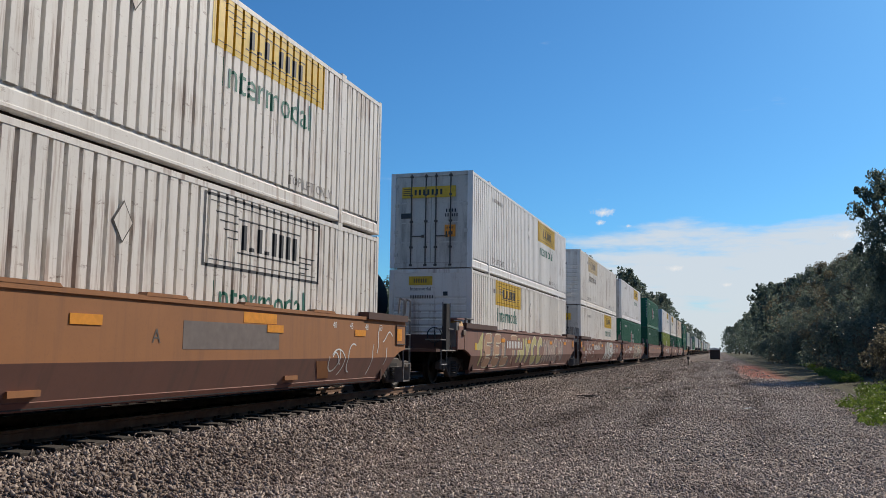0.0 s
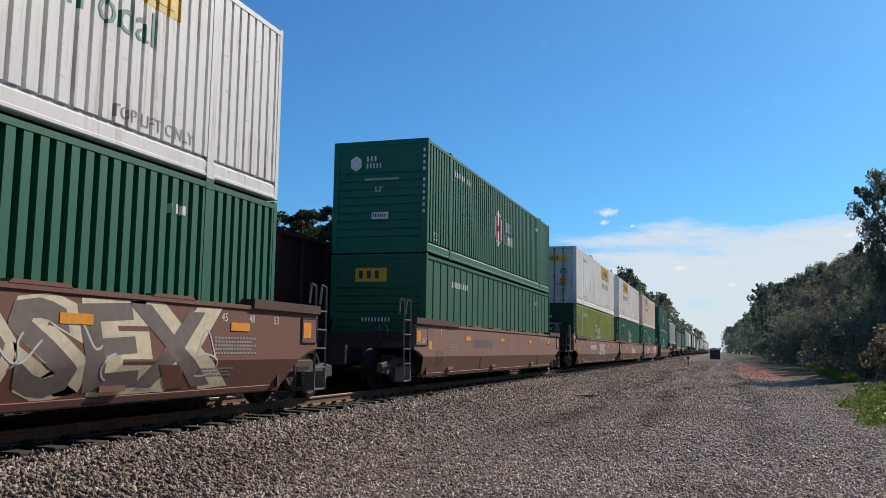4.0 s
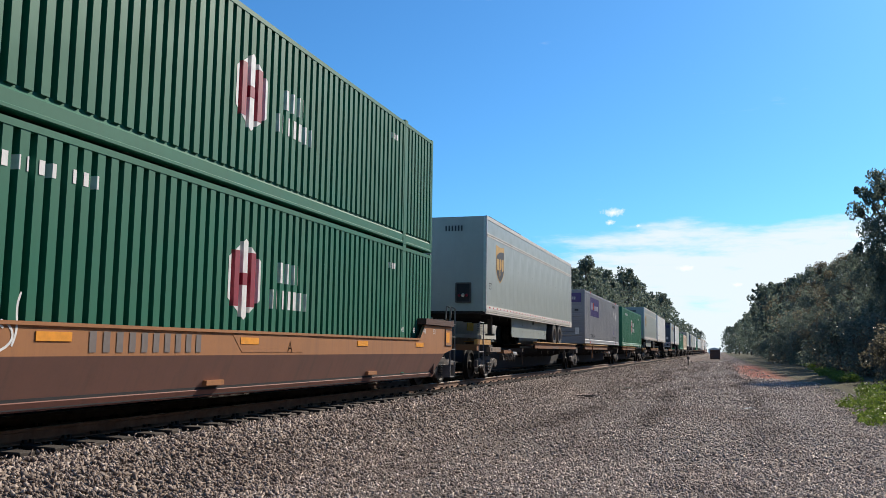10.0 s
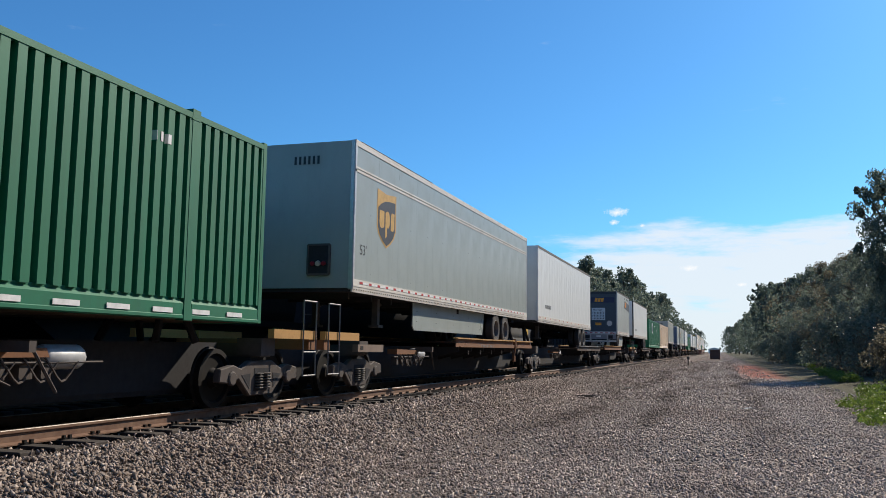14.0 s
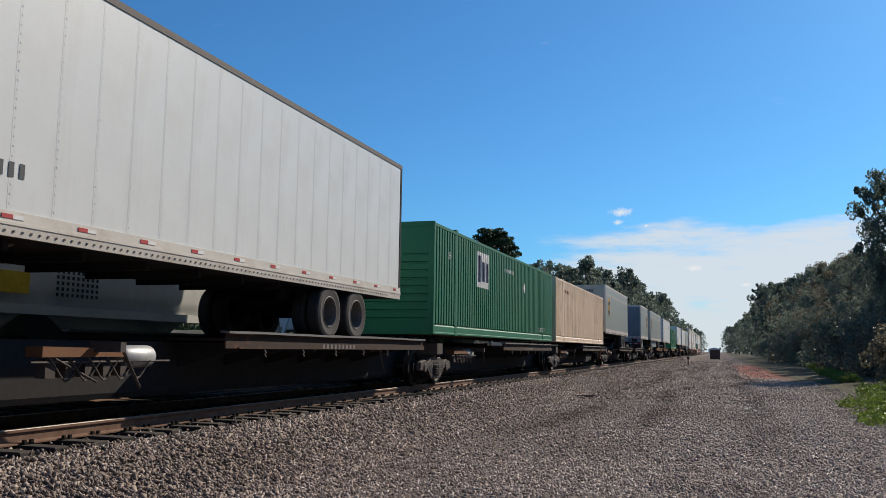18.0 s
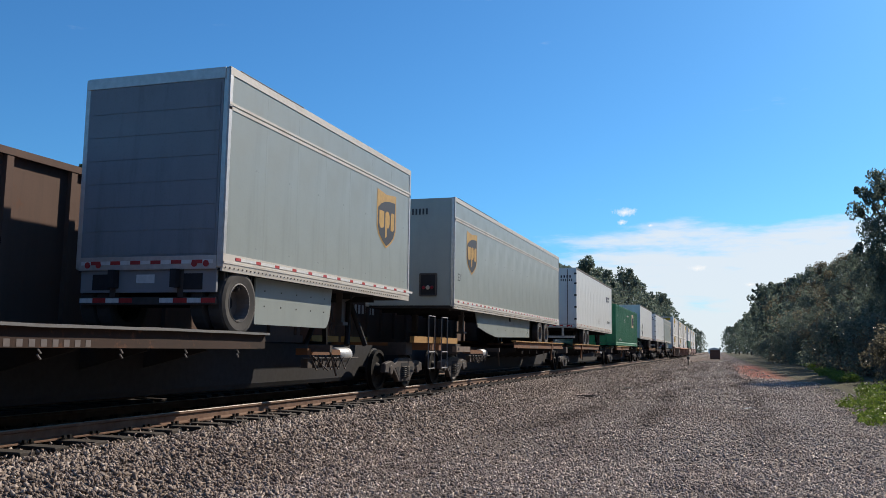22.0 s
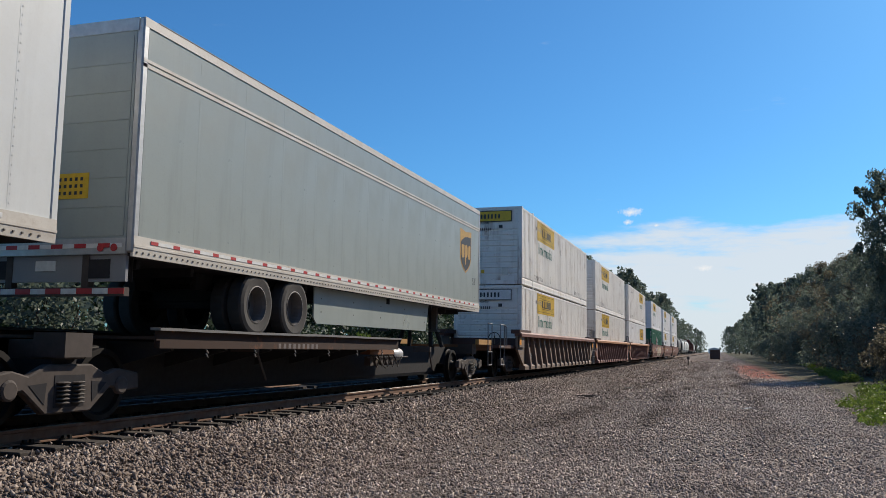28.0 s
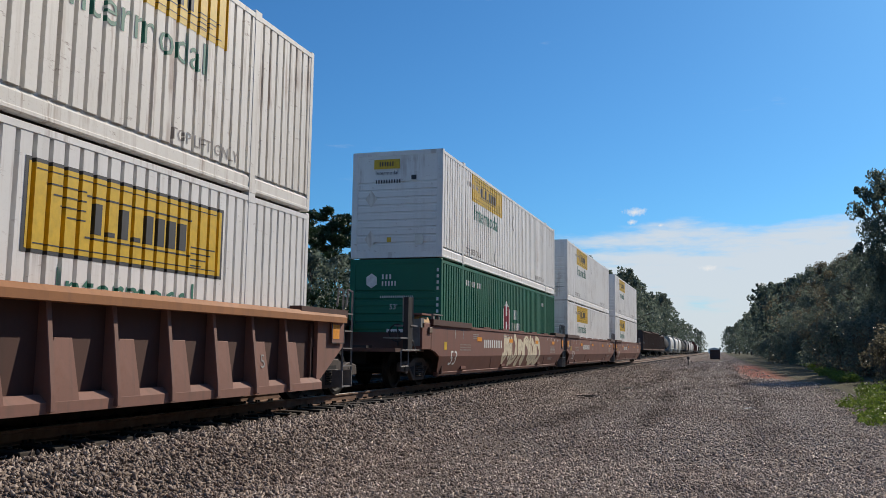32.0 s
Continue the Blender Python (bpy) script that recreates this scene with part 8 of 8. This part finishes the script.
for i in range(30):
    y = 60 + i * 5.0 + rng.uniform(-2, 2)
    plant("bush", BUSH[i % 3], "dark leafy shrub under the trees", 9.4 + rng.uniform(-0.6, 1.4), y, rng.uniform(1.1, 1.8), rng.uniform(0, 6.28), "undergrowth beside the strip")
for x, y, s in ((7.6, 45, 0.8), (8.6, 49, 1.0), (9.6, 54, 1.3), (8.6, 58, 0.8), (10.5, 57, 1.6)):
    plant("bush", BUSH[rng.randrange(3)], "vine-covered dark green shrub", x, y, s, rng.uniform(0, 6.28), "undergrowth beside the strip")

# woods and pines behind the tracks
LEFT = [(-30, 36, 10.4, "p", 1), (-33, 41, 10.0, "p", 0), (-31, 33, 8.6, "p", 0), (-30, 46.5, 13.9, "p", 0), (-34, 65, 12.6, "p", 1), (-36, 76, 14.5, "p", 0), (-38, 146, 22.0, "p", 1), (-40, 158, 23.0, "p", 0), (-42, 150, 20.0, "p", 1),
        (-23, 136, 14.5, "b", 4), (-22, 150, 18.0, "b", 1), (-24, 160, 17.0, "b", 0), (-22, 172, 17.5, "b", 4), (-23, 190, 18.5, "b", 1), (-22, 214, 21.5, "b", 4), (-23, 232, 22.0, "b", 0), (-22, 255, 22.0, "b", 1),
        (-22, 285, 20.0, "b", 4), (-22, 345, 24.5, "b", 1), (-23, 362, 25.0, "b", 4), (-22, 380, 24.0, "b", 0), (-22, 460, 20.0, "b", 1), (-22, 540, 20.0, "b", 4), (-22, 640, 21.0, "b", 0), (-20, 780, 22.0, "b", 1), (-20, 950, 23.0, "b", 4),
        (-45, 222, 25, "b", 1), (-45, 240, 26, "b", 0), (-45, 262, 27, "b", 4), (-50, 205, 22, "b", 1),
        (-25, 24, 6.0, "b", 1), (-26, 31, 7.0, "b", 0), (-27, 39, 7.5, "b", 4), (-26, 52, 8.0, "b", 1), (-28, 60, 8.5, "b", 0), (-27, 72, 8.5, "b", 4), (-27, 86, 9.0, "b", 1), (-27, 102, 10.0, "b", 0), (-26, 118, 11.0, "b", 4)]
for x, y, h, kind, k in LEFT:
    if kind == "p":
        plant("pine_tree", PINES[k], "tall pine with a bare trunk and tufted crown", x, y, h / 14.0, rng.uniform(0, 6.28), "pines behind the tracks", 1.0)
    else:
        plant("tree", DISTANT[k], "broad leafy tree behind the tracks", x, y, h / 10.0, rng.uniform(0, 6.28), "woods behind the tracks", 1.0 if h < 15 else 0.85)
for i in range(26):
    y = 8 + i * 4.2 + rng.uniform(-1.2, 1.2)
    plant("bush", BUSH[(4, 1, 5, 0, 3)[i % 5]], "sunlit green shrub behind the far track", -20.0 + rng.uniform(-1.4, 0.9), y, rng.uniform(0.9, 1.45), rng.uniform(0, 6.28), "shrubs behind the tracks")


for i in range(22):
    y = 6 + i * 3.4 + rng.uniform(-1.0, 1.0)
    plant("bush", BUSH[(4, 5, 0)[i % 3]], "tall dark green shrub behind the far track", -22.6 + rng.uniform(-0.8, 0.8), y, rng.uniform(1.6, 2.1), rng.uniform(0, 6.28), "shrubs behind the tracks")


def vines(name, spots, label):
    cs, rs = [], []
    r2 = random.Random(len(spots))
    for x, y, w, h in spots:
        for i in range(16):
            px, py = x + r2.uniform(-w, w), y + r2.uniform(-w * 1.6, w * 1.6)
            cs.append((px, py, ground_height(px, py) + r2.uniform(0.02, h)))
            rs.append(r2.uniform(0.18, 0.42))
    ob = new(name, leaves_mesh(name, np.array(cs), np.array(rs), 120, 0.055, M["vine"], 77 + len(spots), 0.5, 1.2))
    tagged(ob, label, "ground cover", kind="stuff")


vines("vine_patch", [(4.4, 20, 0.9, 0.30), (4.1, 22.5, 0.9, 0.30), (4.0, 25, 0.9, 0.3), (4.5, 27.5, 1.0, 0.35), (5.6, 23, 0.9, 0.4), (5.6, 27, 0.9, 0.4), (5.2, 31, 0.9, 0.4), (5.6, 35, 0.8, 0.35)], "bright green creeping vines on the gravel's edge")
vines("vine_patch", [(6.0, 47, 0.45, 0.3), (6.2, 52, 0.45, 0.25), (6.5, 58, 0.5, 0.25), (6.9, 66, 0.5, 0.25), (7.4, 76, 0.5, 0.25), (8.0, 90, 0.6, 0.3)], "bright green creeping vines under the trees")


# ---- small things beside the line ----
def marker_post(x, y):
    t = thing("marker_post", "thin dark steel marker post in the ballast", "post")
    bm = bmesh.new()
    z = ground_height(x, y)
    tube(bm, (0, 0, z - 0.2), (0, 0, z + 0.95), 0.045, 8)
    part("post", bm, M["steel"], t)
    bm = bmesh.new()
    bx(bm, -0.14, 0.14, -0.03, -0.01, z + 0.72, z + 0.95)
    part("plate", bm, M["steel"], t)
    t.location = (x, y, 0)


marker_post(-3.45, 100)


def scrap_wood(x, y, turn):
    t = thing("wood_scrap", "short dark piece of broken tie on the gravel", "scrap wood")
    b = bmesh.new()
    prism(b, [(-0.36, -0.08), (0.30, -0.09), (0.40, 0.03), (0.30, 0.08), (-0.33, 0.07)], "z", -0.02, 0.07)
    part("timber", b, M["truck"], t, bevel=0.012)
    b = bmesh.new()
    tube(b, (0.2, 0.02, 0.06), (0.22, 0.03, 0.12), 0.012, 6)
    part("spike", b, M["ledge"], t)
    t.matrix_basis = Matrix.Translation((x, y, ground_height(x, y))) @ Matrix.Rotation(turn, 4, "Z")


def litter(x, y, turn):
    t = thing("paper_litter", "crumpled pale scrap of litter on the gravel", "litter")
    b = bmesh.new()
    r2 = random.Random(int(y * 10))
    g = [[b.verts.new((0.16 * (i - 1.5) / 1.5 + r2.uniform(-0.02, 0.02), 0.11 * (j - 1) + r2.uniform(-0.02, 0.02), 0.045 + r2.uniform(-0.025, 0.035))) for j in range(3)] for i in range(4)]
    for p, q in zip(g, g[1:]):
        for j in range(2):
            b.faces.new((p[j], q[j], q[j + 1], p[j + 1]))
    r = bmesh.ops.extrude_face_region(b, geom=b.faces[:])
    bmesh.ops.translate(b, verts=[v for v in r["geom"] if isinstance(v, bmesh.types.BMVert)], vec=(0, 0, 0.006))
    part("sheet", b, M["chalk"], t)
    t.matrix_basis = Matrix.Translation((x, y, ground_height(x, y))) @ Matrix.Rotation(turn, 4, "Z")


scrap_wood(-4.32, 29.34, 0.3)
litter(0.67, 25.16, 0.8)
litter(-3.68, 36.72, 2.1)


def equipment_box(x, y):
    """A low rust-red steel box beside the strip, far down the line."""
    t = thing("equipment_box", "low rust-red steel box beside the strip", "equipment box")
    z = ground_height(x, y)
    bm = bmesh.new()
    bx(bm, -1.0, 1.0, 0, 3.0, z + 0.08, z + 1.9)
    part("body", bm, M["gondola"], t, bevel=0.03)
    bm = bmesh.new()
    bx(bm, -1.06, 1.06, -0.06, 3.06, z + 1.9, z + 1.98)
    part("lid", bm, M["brown"], t)
    for s in (-0.8, 0.8):
        bm = bmesh.new()
        bx(bm, s - 0.1, s + 0.1, 0.1, 2.9, z - 0.05, z + 0.08)
        part("skid", bm, M["ledge"], t)
    t.location = (x, y, 0)


def far_shed(x, y):
    """A long low building with a pale roof where the line fades out."""
    t = thing("shed", "long low shed with a pale roof far down the line", "shed")
    z = ground_height(x, y)
    bm = bmesh.new()
    bx(bm, -4, 4, 0, 9, z, z + 3.4)
    part("wall", bm, M["chalk"], t)
    bm = bmesh.new()
    prism(bm, [(-4.3, z + 3.4), (4.3, z + 3.4), (0, z + 4.4)], "y", -0.4, 9.4)
    part("roof", bm, M["hopper"], t)
    t.location = (x, y, 0)


equipment_box(-1.1, 187)
far_shed(-4.2, 640)


# ---- small drifting clouds ----
CLOUDS = []


def cloud(az, el, w, h, seed, label):
    """A far wisp: thin white veil on a sheet two kilometres off, facing the eye."""
    D = 2400.0
    w, h = w * 0.85, h * 0.75
    bm = bmesh.new()
    k = 24
    rows = [[bm.verts.new((w * (i / k - 0.5), 0, h * (j / 10 - 0.5))) for j in range(11)] for i in range(k + 1)]
    for a, b in zip(rows, rows[1:]):
        for j in range(10):
            bm.faces.new((a[j], b[j], b[j + 1], a[j + 1]))
    n = Nodes("cloud_veil_%d" % seed)
    n.b.inputs["Base Color"].default_value = (0, 0, 0, 1)
    g = n.noise(1.0, 7, 0.62, n.mapped((3.4 / h + seed * 0.0001, 1.0, 3.6 / h)))
    grad = n.add("ShaderNodeTexGradient")
    grad.gradient_type = "SPHERICAL"
    n.link(n.mapped((1.9 / w, 0.0, 1.9 / h)), grad.inputs["Vector"])
    s = n.add("ShaderNodeMath")
    s.operation = "ADD"
    n.link(g, s.inputs[0])
    n.link(grad.outputs["Fac"], s.inputs[1])
    fac = n.span(s.outputs[0], 1.0, 1.5, 0.0, 0.9)
    em = n.add("ShaderNodeEmission", Color=(1.0, 1.0, 1.0, 1), Strength=0.85)
    tr = n.add("ShaderNodeBsdfTransparent")
    mx = n.add("ShaderNodeMixShader")
    n.link(fac, mx.inputs[0])
    n.link(tr.outputs[0], mx.inputs[1])
    n.link(em.outputs[0], mx.inputs[2])
    n.link(mx.outputs[0], n.t.nodes["Material Output"].inputs["Surface"])
    ob = new("cloud", finish(bm, "cloud", n.m))
    ob.visible_shadow = False
    tagged(ob, label, "cloud", "clouds", "structure")

    def at(turn):
        a = az + turn
        p = EYE + D * Vector((math.sin(a) * math.cos(el), math.cos(a) * math.cos(el), math.sin(el)))
        return Matrix.Translation(p) @ Matrix.Rotation(-a, 4, "Z")
    CLOUDS.append((ob, at))


cloud(-0.126, 0.1571, 147, 66, 1, "small white cumulus wisp drifting over the line")
cloud(-0.1299, 0.1455, 62, 40, 2, "small white cumulus wisp drifting over the line")
cloud(-0.098, 0.1412, 33, 23, 3, "tiny white scrap of cloud")
cloud(-0.0467, 0.0925, 109, 45, 4, "pale cloud in the bank")
cloud(0.008, 0.0737, 66, 30, 5, "pale thin scrap of cloud")
cloud(0.1314, 0.125, 142, 66, 7, "pale cloud at the edge of the bank")


# ---- motion ----
TRAVEL = [(0, 0.0), (1, 17.15), (2, 34.23), (3, 51.22), (4, 68.14), (5, 84.98), (6, 101.87), (7, 118.81), (8, 135.82), (9, 152.88), (10, 170.01), (11, 187.24), (12, 204.55), (13, 221.57), (14, 238.94), (15, 256.4), (16, 273.77), (17, 291.07), (18, 308.3), (19, 325.48), (20, 343.06), (21, 360.61), (22, 378.02), (23, 395.41), (24, 412.93), (25, 430.61), (26, 448.46), (27, 466.48), (28, 484.64), (29, 502.76), (30, 520.85), (31, 538.88), (32, 556.88)]
DRIFT = radians(2.05)


def motions():
    for ob, s, z in TRAIN:
        walk(ob, [(t, pose(XC, s - d, z)) for t, d in TRAVEL])
    for ob, s in FAR_TRAIN:
        walk(ob, [(t, pose(XF, s + FAR_SPEED * t, 0)) for t in (0, SECONDS)])
    for ob, at in CLOUDS:
        walk(ob, [(0, at(0)), (SECONDS, at(DRIFT))])


motions()
